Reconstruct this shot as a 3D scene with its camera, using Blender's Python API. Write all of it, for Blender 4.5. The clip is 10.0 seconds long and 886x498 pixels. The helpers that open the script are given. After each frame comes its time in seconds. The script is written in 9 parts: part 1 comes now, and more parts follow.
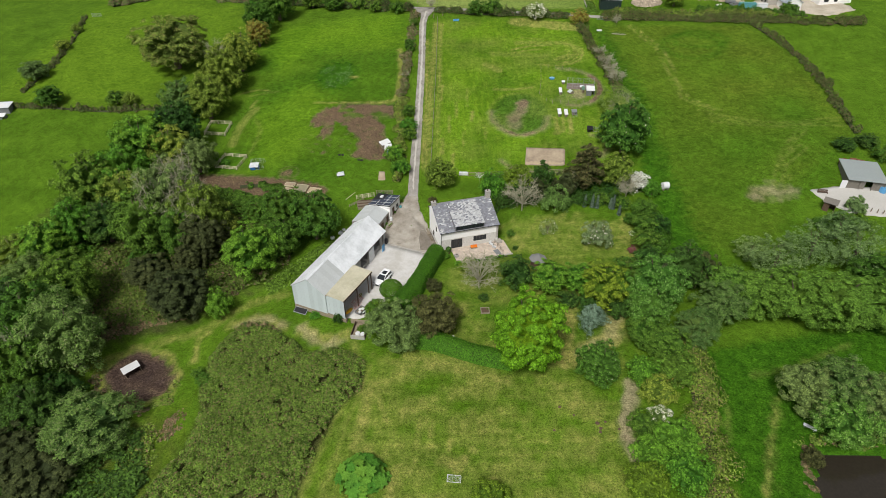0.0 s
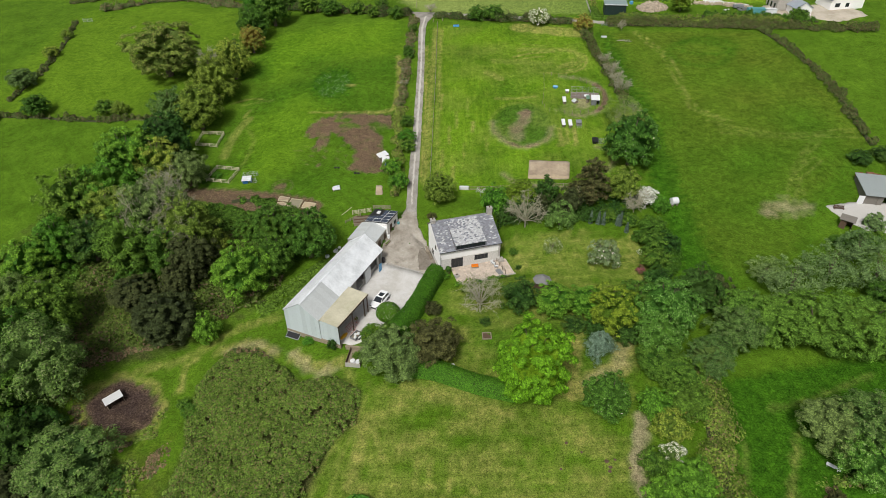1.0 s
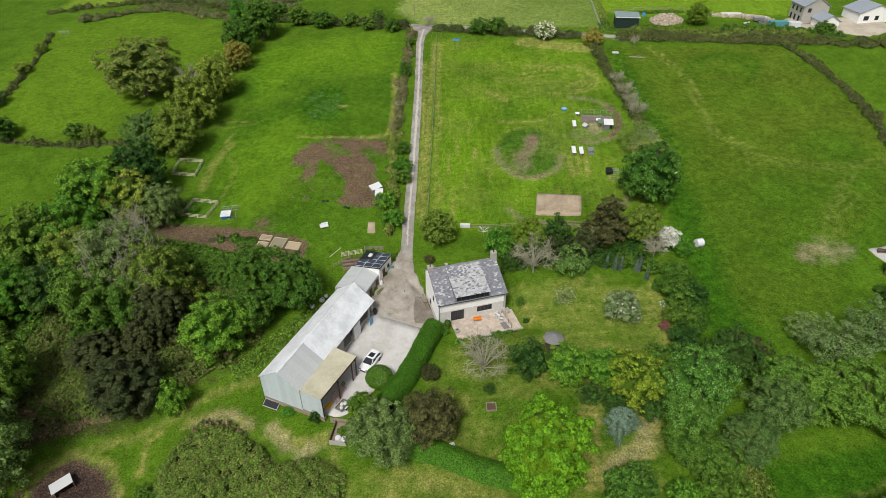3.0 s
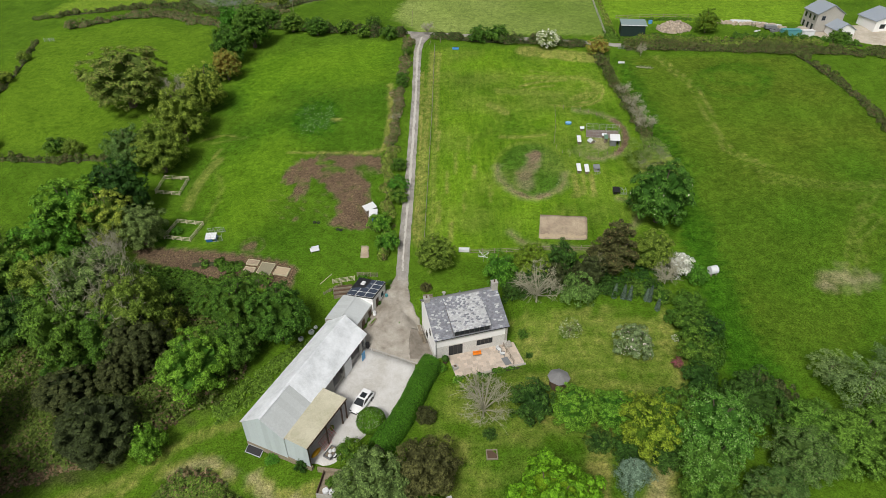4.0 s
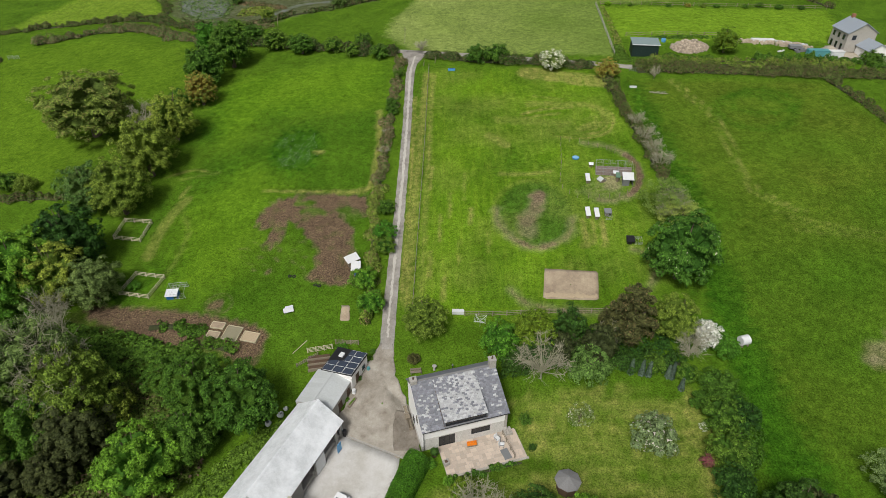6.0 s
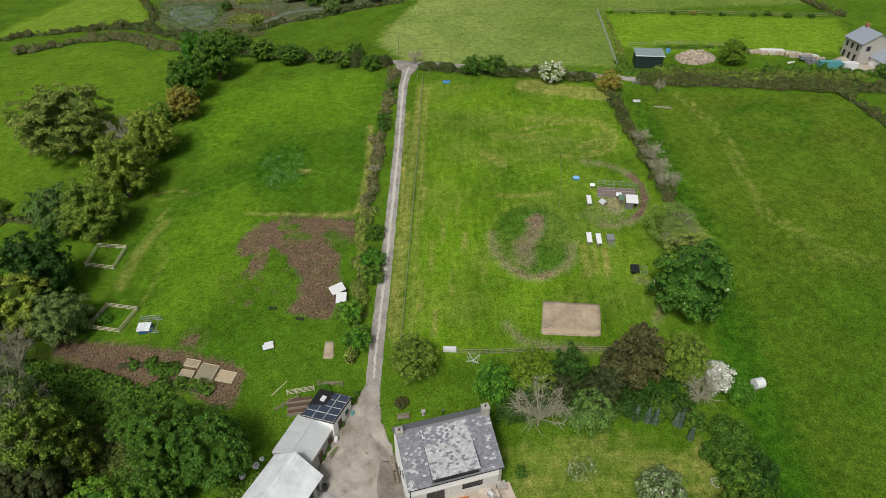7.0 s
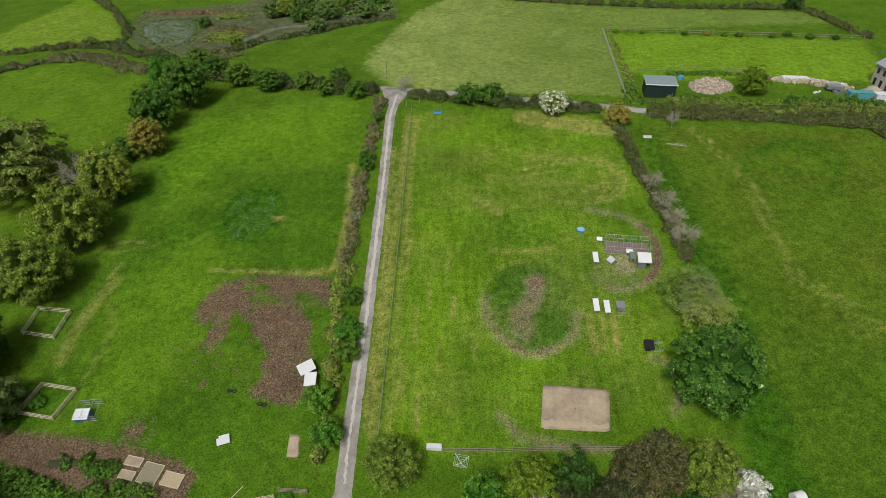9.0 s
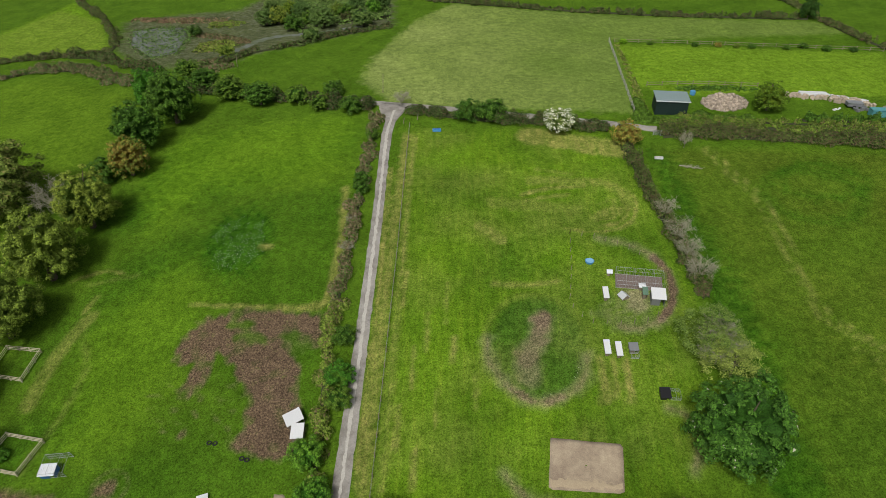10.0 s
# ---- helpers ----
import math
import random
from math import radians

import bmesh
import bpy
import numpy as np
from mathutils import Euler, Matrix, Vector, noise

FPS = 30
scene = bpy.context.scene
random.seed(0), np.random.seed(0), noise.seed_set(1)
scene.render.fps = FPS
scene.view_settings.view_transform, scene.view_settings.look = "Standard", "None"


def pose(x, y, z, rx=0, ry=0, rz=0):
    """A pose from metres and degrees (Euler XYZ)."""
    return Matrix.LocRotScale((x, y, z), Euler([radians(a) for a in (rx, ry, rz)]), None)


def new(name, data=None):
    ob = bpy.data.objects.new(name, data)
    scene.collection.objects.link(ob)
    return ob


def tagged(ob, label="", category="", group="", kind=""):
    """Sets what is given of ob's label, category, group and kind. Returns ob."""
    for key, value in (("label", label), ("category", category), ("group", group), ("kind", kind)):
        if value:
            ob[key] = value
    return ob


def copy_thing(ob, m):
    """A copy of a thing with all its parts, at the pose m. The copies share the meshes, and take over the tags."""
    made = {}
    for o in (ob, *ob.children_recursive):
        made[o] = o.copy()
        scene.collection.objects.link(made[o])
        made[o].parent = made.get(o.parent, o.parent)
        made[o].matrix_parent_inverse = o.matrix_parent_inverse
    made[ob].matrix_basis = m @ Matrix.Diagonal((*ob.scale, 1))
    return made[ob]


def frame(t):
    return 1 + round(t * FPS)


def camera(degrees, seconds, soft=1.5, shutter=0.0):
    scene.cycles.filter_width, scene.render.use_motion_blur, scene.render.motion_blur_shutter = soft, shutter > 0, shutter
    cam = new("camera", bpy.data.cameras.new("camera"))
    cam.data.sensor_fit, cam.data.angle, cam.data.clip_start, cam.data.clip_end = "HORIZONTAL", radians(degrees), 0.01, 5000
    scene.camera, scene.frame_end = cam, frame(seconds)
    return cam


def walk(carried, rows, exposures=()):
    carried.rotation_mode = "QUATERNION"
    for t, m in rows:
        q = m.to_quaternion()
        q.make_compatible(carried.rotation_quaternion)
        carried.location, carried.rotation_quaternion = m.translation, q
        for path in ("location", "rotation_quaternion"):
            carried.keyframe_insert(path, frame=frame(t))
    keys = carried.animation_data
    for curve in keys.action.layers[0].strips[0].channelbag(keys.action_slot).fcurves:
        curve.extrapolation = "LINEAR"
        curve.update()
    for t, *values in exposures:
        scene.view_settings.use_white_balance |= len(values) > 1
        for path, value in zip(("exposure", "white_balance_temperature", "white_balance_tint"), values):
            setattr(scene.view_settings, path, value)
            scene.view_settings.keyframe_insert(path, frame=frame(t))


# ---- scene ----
# ================= camera =================
cam = camera(72.6, 10.0, 0.65)
METRES, EYE, TILT, LEAN, TURN = 82.8, 64.8, -36.0, 0.0, 0.0
ROWS = [
    (0.0, 0.0, 0.0, 0.0, -0.0, 0.0, -0.0),
    (0.5, 0.0002, 0.0305, 0.0227, 0.01, -0.01, -0.01),
    (1.0, 0.0013, 0.0643, 0.046, 0.02, 0.0, 0.01),
    (1.5, 0.0022, 0.1002, 0.0705, 0.03, -0.01, 0.01),
    (2.0, 0.0024, 0.1381, 0.0959, 0.03, -0.01, 0.02),
    (2.5, 0.0029, 0.1774, 0.1239, 0.03, -0.01, 0.0),
    (4.0, 0.0098, 0.3009, 0.2124, 0.04, -0.04, -0.04),
    (4.5, 0.0138, 0.3435, 0.2418, 0.08, -0.05, -0.05),
    (5.0, 0.0178, 0.3854, 0.2732, 0.09, -0.08, -0.08),
    (5.5, 0.0223, 0.4278, 0.3056, 0.1, -0.1, -0.1),
    (7.0, 0.0472, 0.5528, 0.3983, 0.18, -0.11, -0.13),
    (7.5, 0.0574, 0.5938, 0.4284, 0.22, -0.09, -0.15),
    (8.0, 0.0648, 0.634, 0.4601, 0.24, -0.13, -0.17),
    (8.5, 0.0707, 0.6742, 0.493, 0.26, -0.12, -0.2),
    (9.0, 0.0736, 0.7148, 0.5276, 0.24, -0.15, -0.25),
    (9.5, 0.0751, 0.7567, 0.5609, 0.24, -0.16, -0.29),
    (10.0, 0.0747, 0.7993, 0.5924, 0.23, -0.17, -0.32),
]
walk(cam, [(t, pose(0, 0, EYE, TILT, LEAN, TURN) @ pose(METRES * x, METRES * y, METRES * z, 90 + pitch, roll, yaw)) for t, x, y, z, yaw, pitch, roll in ROWS],
     exposures=[(0.0, -0.1), (2.5, -0.12), (4.5, -0.17), (5.5, -0.22), (7.5, -0.28), (9.0, -0.33), (10.0, -0.4)])

# ================= sky and sun: bright overcast =================
world = bpy.data.worlds.new("overcast_sky")
scene.world = world
world.use_nodes = True
wn, wl = world.node_tree.nodes, world.node_tree.links
sky = wn.new("ShaderNodeTexSky")
sky.sky_type, sky.sun_disc = "NISHITA", False
sky.sun_elevation, sky.sun_rotation = radians(52), radians(202)
sky.air_density, sky.dust_density, sky.ozone_density = 1.0, 4.0, 1.0
soften = wn.new("ShaderNodeHueSaturation")
soften.inputs["Saturation"].default_value = 0.25
wl.new(sky.outputs[0], soften.inputs["Color"])
wl.new(soften.outputs[0], wn["Background"].inputs["Color"])
wn["Background"].inputs["Strength"].default_value = 0.095
sun = new("sun", bpy.data.lights.new("sun", "SUN"))
sun.data.energy, sun.data.angle, sun.data.color = 3.0, radians(14), (1.0, 0.96, 0.9)
sun.rotation_euler = Euler((radians(38), 0, radians(-22)))

# ================= land form =================
KNOT_Y = np.array([-360.0, 0.0, 36.0, 58.5, 81.0, 94.5, 100.8, 108.0, 135.0, 162.0, 189.0, 216.0, 261.0, 360.0, 810.0, 3600.0])
KNOT_Z = np.array([-10.8, -10.8, -10.8, -10.17, -8.73, -7.65, -7.11, -5.85, -0.9, 3.87, 8.1, 10.98, 13.14, 15.75, 25.2, 54.0])
_d = np.diff(KNOT_Z) / np.diff(KNOT_Y)
KNOT_M = np.array([_d[0], *[0 if a * b <= 0 else 2 * a * b / (a + b) for a, b in zip(_d[:-1], _d[1:])], _d[-1]])


def height(x, y):
    """Height of the land: a long slope rising to the north, tilted down to the west."""
    x, y = np.asarray(x, float), np.asarray(y, float)
    i = np.clip(np.searchsorted(KNOT_Y, y) - 1, 0, len(KNOT_Y) - 2)
    h = KNOT_Y[i + 1] - KNOT_Y[i]
    s = np.clip((y - KNOT_Y[i]) / h, 0, 1)
    z = (2 * s**3 - 3 * s**2 + 1) * KNOT_Z[i] + (s**3 - 2 * s**2 + s) * h * KNOT_M[i] + (3 * s**2 - 2 * s**3) * KNOT_Z[i + 1] + (s**3 - s**2) * h * KNOT_M[i + 1]
    z = z + 10.4 * np.tanh(x / 200) + 0.06 * np.sin(x * 0.31 + y * 0.17) * np.sin(y * 0.23 - x * 0.11)
    # level platform cut for the farmhouse and its patio
    u, v = (x + 0.5) * 0.960 + (y - 98.86) * 0.279, (y - 98.86) * 0.960 - (x + 0.5) * 0.279
    d = np.maximum(np.maximum(-0.3 - u, u - 14.0), np.maximum(-4.9 - v, v - 9.0))
    k = np.clip(1 - d / 3.0, 0, 1)
    k = k * k * (3 - 2 * k)
    return z * (1 - k) - 7.7 * k


def gz(x, y):
    return float(height(x, y))


# ================= materials =================
def nodes_of(name):
    m = bpy.data.materials.new(name)
    m.use_nodes = True
    return m, m.node_tree.nodes, m.node_tree.links, m.node_tree.nodes["Principled BSDF"]


def noise_node(n, l, scale, detail=4.0, rough=0.6, vec=None):
    t = n.new("ShaderNodeTexNoise")
    t.inputs["Scale"].default_value, t.inputs["Detail"].default_value, t.inputs["Roughness"].default_value = scale, detail, rough
    if vec is not None:
        l.new(vec, t.inputs["Vector"])
    return t.outputs["Fac"]


def ramp(n, l, fac, stops):
    r = n.new("ShaderNodeValToRGB")
    e = r.color_ramp.elements
    while len(e) < len(stops):
        e.new(0.5)
    for k, (pos, col) in zip(e, stops):
        k.position, k.color = pos, (*col, 1)
    l.new(fac, r.inputs["Fac"])
    return r.outputs["Color"]


def mix(n, l, fac, a, b, kind="MIX"):
    m = n.new("ShaderNodeMix")
    m.data_type, m.blend_type = "RGBA", kind
    for sock, v in ((m.inputs["Factor"], fac), (m.inputs["A"], a), (m.inputs["B"], b)):
        if isinstance(v, (int, float)):
            sock.default_value = v
        elif isinstance(v, tuple):
            sock.default_value = (*v, 1)
        else:
            l.new(v, sock)
    return m.outputs["Result"]


def calc(n, l, op, a, b=0.0, clamp=False):
    m = n.new("ShaderNodeMath")
    m.operation, m.use_clamp = op, clamp
    for sock, v in zip(m.inputs, (a, b)):
        if isinstance(v, (int, float)):
            sock.default_value = v
        else:
            l.new(v, sock)
    return m.outputs[0]


def bump(n, l, p, fac, strength=0.4, dist=0.05):
    b = n.new("ShaderNodeBump")
    b.inputs["Strength"].default_value, b.inputs["Distance"].default_value = strength, dist
    l.new(fac, b.inputs["Height"])
    l.new(b.outputs[0], p.inputs["Normal"])


def surface(name, col, rough=0.7, var=0.25, scale=3.0, dirt=None, metal=0.0, rel=0.3, spec=0.4, per_object=0.0, per_island=0.0):
    """A plain worn surface: two scales of variation, optional dirt colour, fine relief."""
    m, n, l, p = nodes_of(name)
    pos = n.new("ShaderNodeNewGeometry").outputs["Position"]
    fine, broad = noise_node(n, l, scale * 6, 5, 0.65, pos), noise_node(n, l, scale * 0.35, 4, 0.6, pos)
    lo, hi = tuple(c * (1 - var) for c in col), tuple(min(1, c * (1 + var)) for c in col)
    c = ramp(n, l, fine, [(0.3, lo), (0.7, hi)])
    c = mix(n, l, calc(n, l, "MULTIPLY", broad, 0.6), c, dirt or lo)
    if per_object:
        r = n.new("ShaderNodeObjectInfo").outputs["Random"]
        c = mix(n, l, per_object, c, ramp(n, l, r, [(0.0, tuple(x * 0.45 for x in col)), (1.0, tuple(min(1, x * 1.5) for x in col))]))
    if per_island:
        r = n.new("ShaderNodeNewGeometry").outputs["Random Per Island"]
        c = mix(n, l, per_island, c, ramp(n, l, r, [(0.0, tuple(x * 0.5 for x in col)), (0.5, col), (1.0, tuple(min(1, x * 1.7) for x in col))]))
    l.new(c, p.inputs["Base Color"])
    p.inputs["Roughness"].default_value, p.inputs["Metallic"].default_value, p.inputs["Specular IOR Level"].default_value = rough, metal, spec
    bump(n, l, p, fine, rel, 0.02)
    return m


def leaf_material(name, dark, light, accent=None, share=0.0, rough=0.6, thin=0.12):
    """Leaves: colour varies from leaf to leaf, from limb to limb and from tree to tree."""
    m, n, l, p = nodes_of(name)
    geo, info = n.new("ShaderNodeNewGeometry"), n.new("ShaderNodeObjectInfo")
    r = geo.outputs["Random Per Island"]
    patch, grain = noise_node(n, l, 0.55, 3, 0.6, geo.outputs["Position"]), noise_node(n, l, 5.0, 4, 0.7, geo.outputs["Position"])
    f = calc(n, l, "ADD", calc(n, l, "MULTIPLY", r, 0.56), calc(n, l, "MULTIPLY", patch, 0.42))
    f = calc(n, l, "ADD", f, calc(n, l, "SUBTRACT", calc(n, l, "MULTIPLY", grain, 1.1), 0.5), True)
    c = ramp(n, l, f, [(0.15, tuple(v * 0.6 for v in dark)), (0.5, tuple(0.62 * d + 0.38 * v for d, v in zip(dark, light))), (0.9, tuple(v * 1.08 for v in light))])
    if accent:
        c = mix(n, l, calc(n, l, "LESS_THAN", calc(n, l, "FRACT", calc(n, l, "MULTIPLY", r, 17.3)), share), c, accent)
    h = n.new("ShaderNodeHueSaturation")
    l.new(calc(n, l, "ADD", calc(n, l, "MULTIPLY", info.outputs["Random"], 0.42), 0.96), h.inputs["Value"])
    l.new(calc(n, l, "ADD", calc(n, l, "MULTIPLY", info.outputs["Random"], -0.03), 0.515), h.inputs["Hue"])
    l.new(c, h.inputs["Color"])
    l.new(h.outputs[0], p.inputs["Base Color"])
    p.inputs["Roughness"].default_value, p.inputs["Specular IOR Level"].default_value = rough, 0.12
    bump(n, l, p, grain, 0.7, 0.12)
    tr = n.new("ShaderNodeBsdfTranslucent")
    l.new(h.outputs[0], tr.inputs["Color"])
    ms = n.new("ShaderNodeMixShader")
    ms.inputs[0].default_value = thin
    l.new(p.outputs[0], ms.inputs[1])
    l.new(tr.outputs[0], ms.inputs[2])
    l.new(ms.outputs[0], n["Material Output"].inputs["Surface"])
    return m


LEAF = {
    "oak": leaf_material("oak_leaf", (0.05, 0.085, 0.014), (0.215, 0.3, 0.055), (0.2, 0.2, 0.06), 0.12),
    "olive": leaf_material("olive_leaf", (0.038, 0.078, 0.009), (0.28, 0.38, 0.052)),
    "fresh": leaf_material("fresh_leaf", (0.026, 0.08, 0.008), (0.15, 0.35, 0.03)),
    "mid": leaf_material("mid_leaf", (0.022, 0.058, 0.0074), (0.135, 0.265, 0.03)),
    "dark": leaf_material("dark_leaf", (0.012, 0.034, 0.0074), (0.075, 0.165, 0.0238)),
    "grey": leaf_material("grey_leaf", (0.038, 0.08, 0.018), (0.17, 0.285, 0.062), (0.18, 0.23, 0.09), 0.08),
    "silver": leaf_material("silver_leaf", (0.026, 0.075, 0.01), (0.16, 0.34, 0.045), (0.26, 0.4, 0.13), 0.08),
    "willow": leaf_material("willow_leaf", (0.045, 0.08, 0.022), (0.21, 0.31, 0.085)),
    "lime": leaf_material("lime_leaf", (0.06, 0.14, 0.006), (0.26, 0.48, 0.022)),
    "yellow": leaf_material("yellow_leaf", (0.04, 0.085, 0.008), (0.21, 0.32, 0.025)),
    "rust": leaf_material("rust_leaf", (0.12, 0.1, 0.02), (0.4, 0.32, 0.06), (0.15, 0.22, 0.035), 0.45),
    "darkred": leaf_material("brown_leaf", (0.03, 0.034, 0.012), (0.12, 0.13, 0.04)),
    "conifer": leaf_material("conifer_needle", (0.022, 0.032, 0.011), (0.078, 0.1, 0.032)),
    "cedar": leaf_material("cedar_needle", (0.035, 0.04, 0.013), (0.145, 0.15, 0.05), (0.17, 0.13, 0.06), 0.12),
    "spruce": leaf_material("spruce_needle", (0.06, 0.115, 0.07), (0.25, 0.36, 0.25)),
    "weep": leaf_material("weeping_leaf", (0.05, 0.1, 0.022), (0.19, 0.33, 0.07)),
    "blossom": leaf_material("blossom_leaf", (0.45, 0.46, 0.36), (0.9, 0.9, 0.86), (0.12, 0.2, 0.05), 0.18),
    "chestnut": leaf_material("chestnut_leaf", (0.014, 0.052, 0.0074), (0.095, 0.235, 0.028), (0.4, 0.42, 0.3), 0.008),
    "apple": leaf_material("apple_leaf", (0.08, 0.12, 0.045), (0.26, 0.35, 0.15), (0.55, 0.52, 0.46), 0.06),
    "pink": leaf_material("pink_leaf", (0.13, 0.04, 0.04), (0.35, 0.12, 0.12), (0.1, 0.14, 0.04), 0.3),
    "white": leaf_material("may_leaf", (0.08, 0.14, 0.03), (0.22, 0.3, 0.07), (0.75, 0.75, 0.65), 0.42),
    "bramble": leaf_material("bramble_leaf", (0.04, 0.075, 0.012), (0.26, 0.37, 0.055), (0.22, 0.17, 0.085), 0.14),
    "gorse": leaf_material("hedgerow_leaf", (0.024, 0.044, 0.011), (0.115, 0.18, 0.04), (0.12, 0.095, 0.05), 0.28),
    "privet": leaf_material("privet_leaf", (0.03, 0.08, 0.008), (0.13, 0.29, 0.02)),
    "bracken": leaf_material("dead_bracken", (0.1, 0.065, 0.04), (0.32, 0.23, 0.13), (0.1, 0.14, 0.04), 0.3),
}
LEAF["sparse"], LEAF["clipped"] = LEAF["apple"], LEAF["privet"]
LEAF["gunnera"] = leaf_material("gunnera_leaf", (0.022, 0.075, 0.008), (0.1, 0.24, 0.026))
# bramble leaf again, with the shade under the wood put into its colour
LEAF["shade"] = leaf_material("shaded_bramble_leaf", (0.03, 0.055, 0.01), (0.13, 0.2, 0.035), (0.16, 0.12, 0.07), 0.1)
LEAF["russet"] = leaf_material("russet_bramble_leaf", (0.085, 0.072, 0.034), (0.28, 0.225, 0.125), (0.11, 0.19, 0.04), 0.33)
LEAF["osier"] = leaf_material("osier_leaf", (0.034, 0.085, 0.01), (0.165, 0.32, 0.04))
LEAF["sapling"] = leaf_material("sapling_leaf", (0.07, 0.125, 0.045), (0.21, 0.32, 0.1))
LEAF["sallow"] = leaf_material("sallow_leaf", (0.1, 0.155, 0.03), (0.31, 0.42, 0.085))
BARK = surface("bark", (0.14, 0.11, 0.08), 0.9, 0.4, 2.0)
TWIG = surface("pale_twig", (0.34, 0.33, 0.23), 0.9, 0.3, 2.0)

# ================= building helpers =================
def mesh_object(name, mesh, parent=None):
    ob = new(name, mesh)
    ob.parent = parent
    return ob


def part(name, bm, material, parent=None, label="", smooth=False):
    """Link a bmesh as one mesh object under a thing or a part."""
    bmesh.ops.recalc_face_normals(bm, faces=bm.faces)
    me = bpy.data.meshes.new(name)
    bm.to_mesh(me)
    bm.free()
    me.materials.append(material)
    if smooth:
        me.shade_smooth()
    ob = mesh_object(name, me, parent)
    return tagged(ob, label)


def quads(name, verts, faces, material, parent=None, smooth=False):
    """A mesh object from arrays of corners and of faces with equally many sides."""
    me = bpy.data.meshes.new(name)
    nf, side = len(faces), len(faces[0])
    me.vertices.add(len(verts))
    me.vertices.foreach_set("co", np.asarray(verts, np.float32).ravel())
    me.loops.add(nf * side)
    me.loops.foreach_set("vertex_index", np.asarray(faces, np.int32).ravel())
    me.polygons.add(nf)
    me.polygons.foreach_set("loop_start", np.arange(0, nf * side, side, dtype=np.int32))
    me.update(calc_edges=True)
    me.materials.append(material)
    if smooth:
        me.shade_smooth()
    return mesh_object(name, me, parent)


def thing(name, x, y, label, category, rot=0.0, z=None, group="", kind="", lay=False):
    """An Empty at the base of a thing; its parts are built round it."""
    ob = new(name)
    ob.matrix_world = pose(x, y, gz(x, y) if z is None else z, 0, 0, rot)
    if lay:  # lies along the slope of the ground
        up = Vector((gz(x - 1, y) - gz(x + 1, y), gz(x, y - 1) - gz(x, y + 1), 2.0)).normalized()
        tilt = Vector((0, 0, 1)).rotation_difference(up).to_matrix().to_4x4()
        ob.matrix_world = Matrix.Translation((x, y, gz(x, y))) @ tilt @ pose(0, 0, 0, 0, 0, rot)
    return tagged(ob, label, category, group, kind)


def bx(bm, x0, x1, y0, y1, z0, z1, m=None, bev=0.0):
    vs = [bm.verts.new((x, y, z)) for x in (x0, x1) for y in (y0, y1) for z in (z0, z1)]
    fs = [bm.faces.new([vs[i] for i in f]) for f in ((0, 1, 3, 2), (4, 6, 7, 5), (0, 4, 5, 1), (2, 3, 7, 6), (0, 2, 6, 4), (1, 5, 7, 3))]
    if bev:
        r = bmesh.ops.bevel(bm, geom=list({e for f in fs for e in f.edges}), offset=bev, segments=2, affect="EDGES")
        vs = list({v for f in r["faces"] for v in f.verts} | {v for v in vs if v.is_valid})
    if m is not None:
        bmesh.ops.transform(bm, matrix=m, verts=vs)
    return bm


def box(x0, x1, y0, y1, z0, z1, m=None, bev=0.0):
    return bx(bmesh.new(), x0, x1, y0, y1, z0, z1, m, bev)


def cyl(bm, r, h, m=None, seg=12, r2=None):
    r = bmesh.ops.create_cone(bm, cap_ends=True, segments=seg, radius1=r, radius2=r if r2 is None else r2, depth=h, matrix=(m or Matrix()) @ Matrix.Translation((0, 0, h / 2)))
    return bm


def rod(bm, a, b, r, seg=6, r2=None):
    a, b = Vector(a), Vector(b)
    q = (b - a).to_track_quat("Z", "Y").to_matrix().to_4x4()
    return cyl(bm, r, (b - a).length, Matrix.Translation(a) @ q, seg, r2)


def slab(bm, pts, thick):
    """A flat plate with the given upper corners, thickened downwards along its normal."""
    p = [Vector(q) for q in pts]
    nrm = (p[1] - p[0]).cross(p[2] - p[0]).normalized()
    if nrm.z < 0:
        nrm = -nrm
    up, dn = [bm.verts.new(q) for q in p], [bm.verts.new(q - nrm * thick) for q in p]
    bm.faces.new(up), bm.faces.new(dn[::-1])
    for i in range(len(p)):
        j = (i + 1) % len(p)
        bm.faces.new((up[i], dn[i], dn[j], up[j]))
    return bm


def prism(bm, outline, y0, y1):
    """An outline in x and z, drawn out from y0 to y1."""
    a, b = [bm.verts.new((x, y0, z)) for x, z in outline], [bm.verts.new((x, y1, z)) for x, z in outline]
    bm.faces.new(a), bm.faces.new(b[::-1])
    for i in range(len(a)):
        j = (i + 1) % len(a)
        bm.faces.new((a[i], b[i], b[j], a[j]))
    return bm


def resample(pts, step):
    p = np.array(pts, float)
    d = np.r_[0, np.cumsum(np.hypot(*np.diff(p, axis=0).T))]
    s = np.linspace(0, d[-1], max(2, int(d[-1] / step) + 1))
    return np.c_[np.interp(s, d, p[:, 0]), np.interp(s, d, p[:, 1])]


def smooth_line(pts, step=1.0):
    """A Catmull-Rom curve through the points."""
    p = [Vector(q) for q in pts]
    p = [2 * p[0] - p[1], *p, 2 * p[-1] - p[-2]]
    out = []
    for i in range(1, len(p) - 2):
        for s in np.linspace(0, 1, 12, endpoint=False):
            out.append(0.5 * (2 * p[i] + (p[i + 1] - p[i - 1]) * s + (2 * p[i - 1] - 5 * p[i] + 4 * p[i + 1] - p[i + 2]) * s * s + (3 * p[i] - p[i - 1] - 3 * p[i + 1] + p[i + 2]) * s**3))
    out.append(p[-2])
    return resample([tuple(q) for q in out], step)


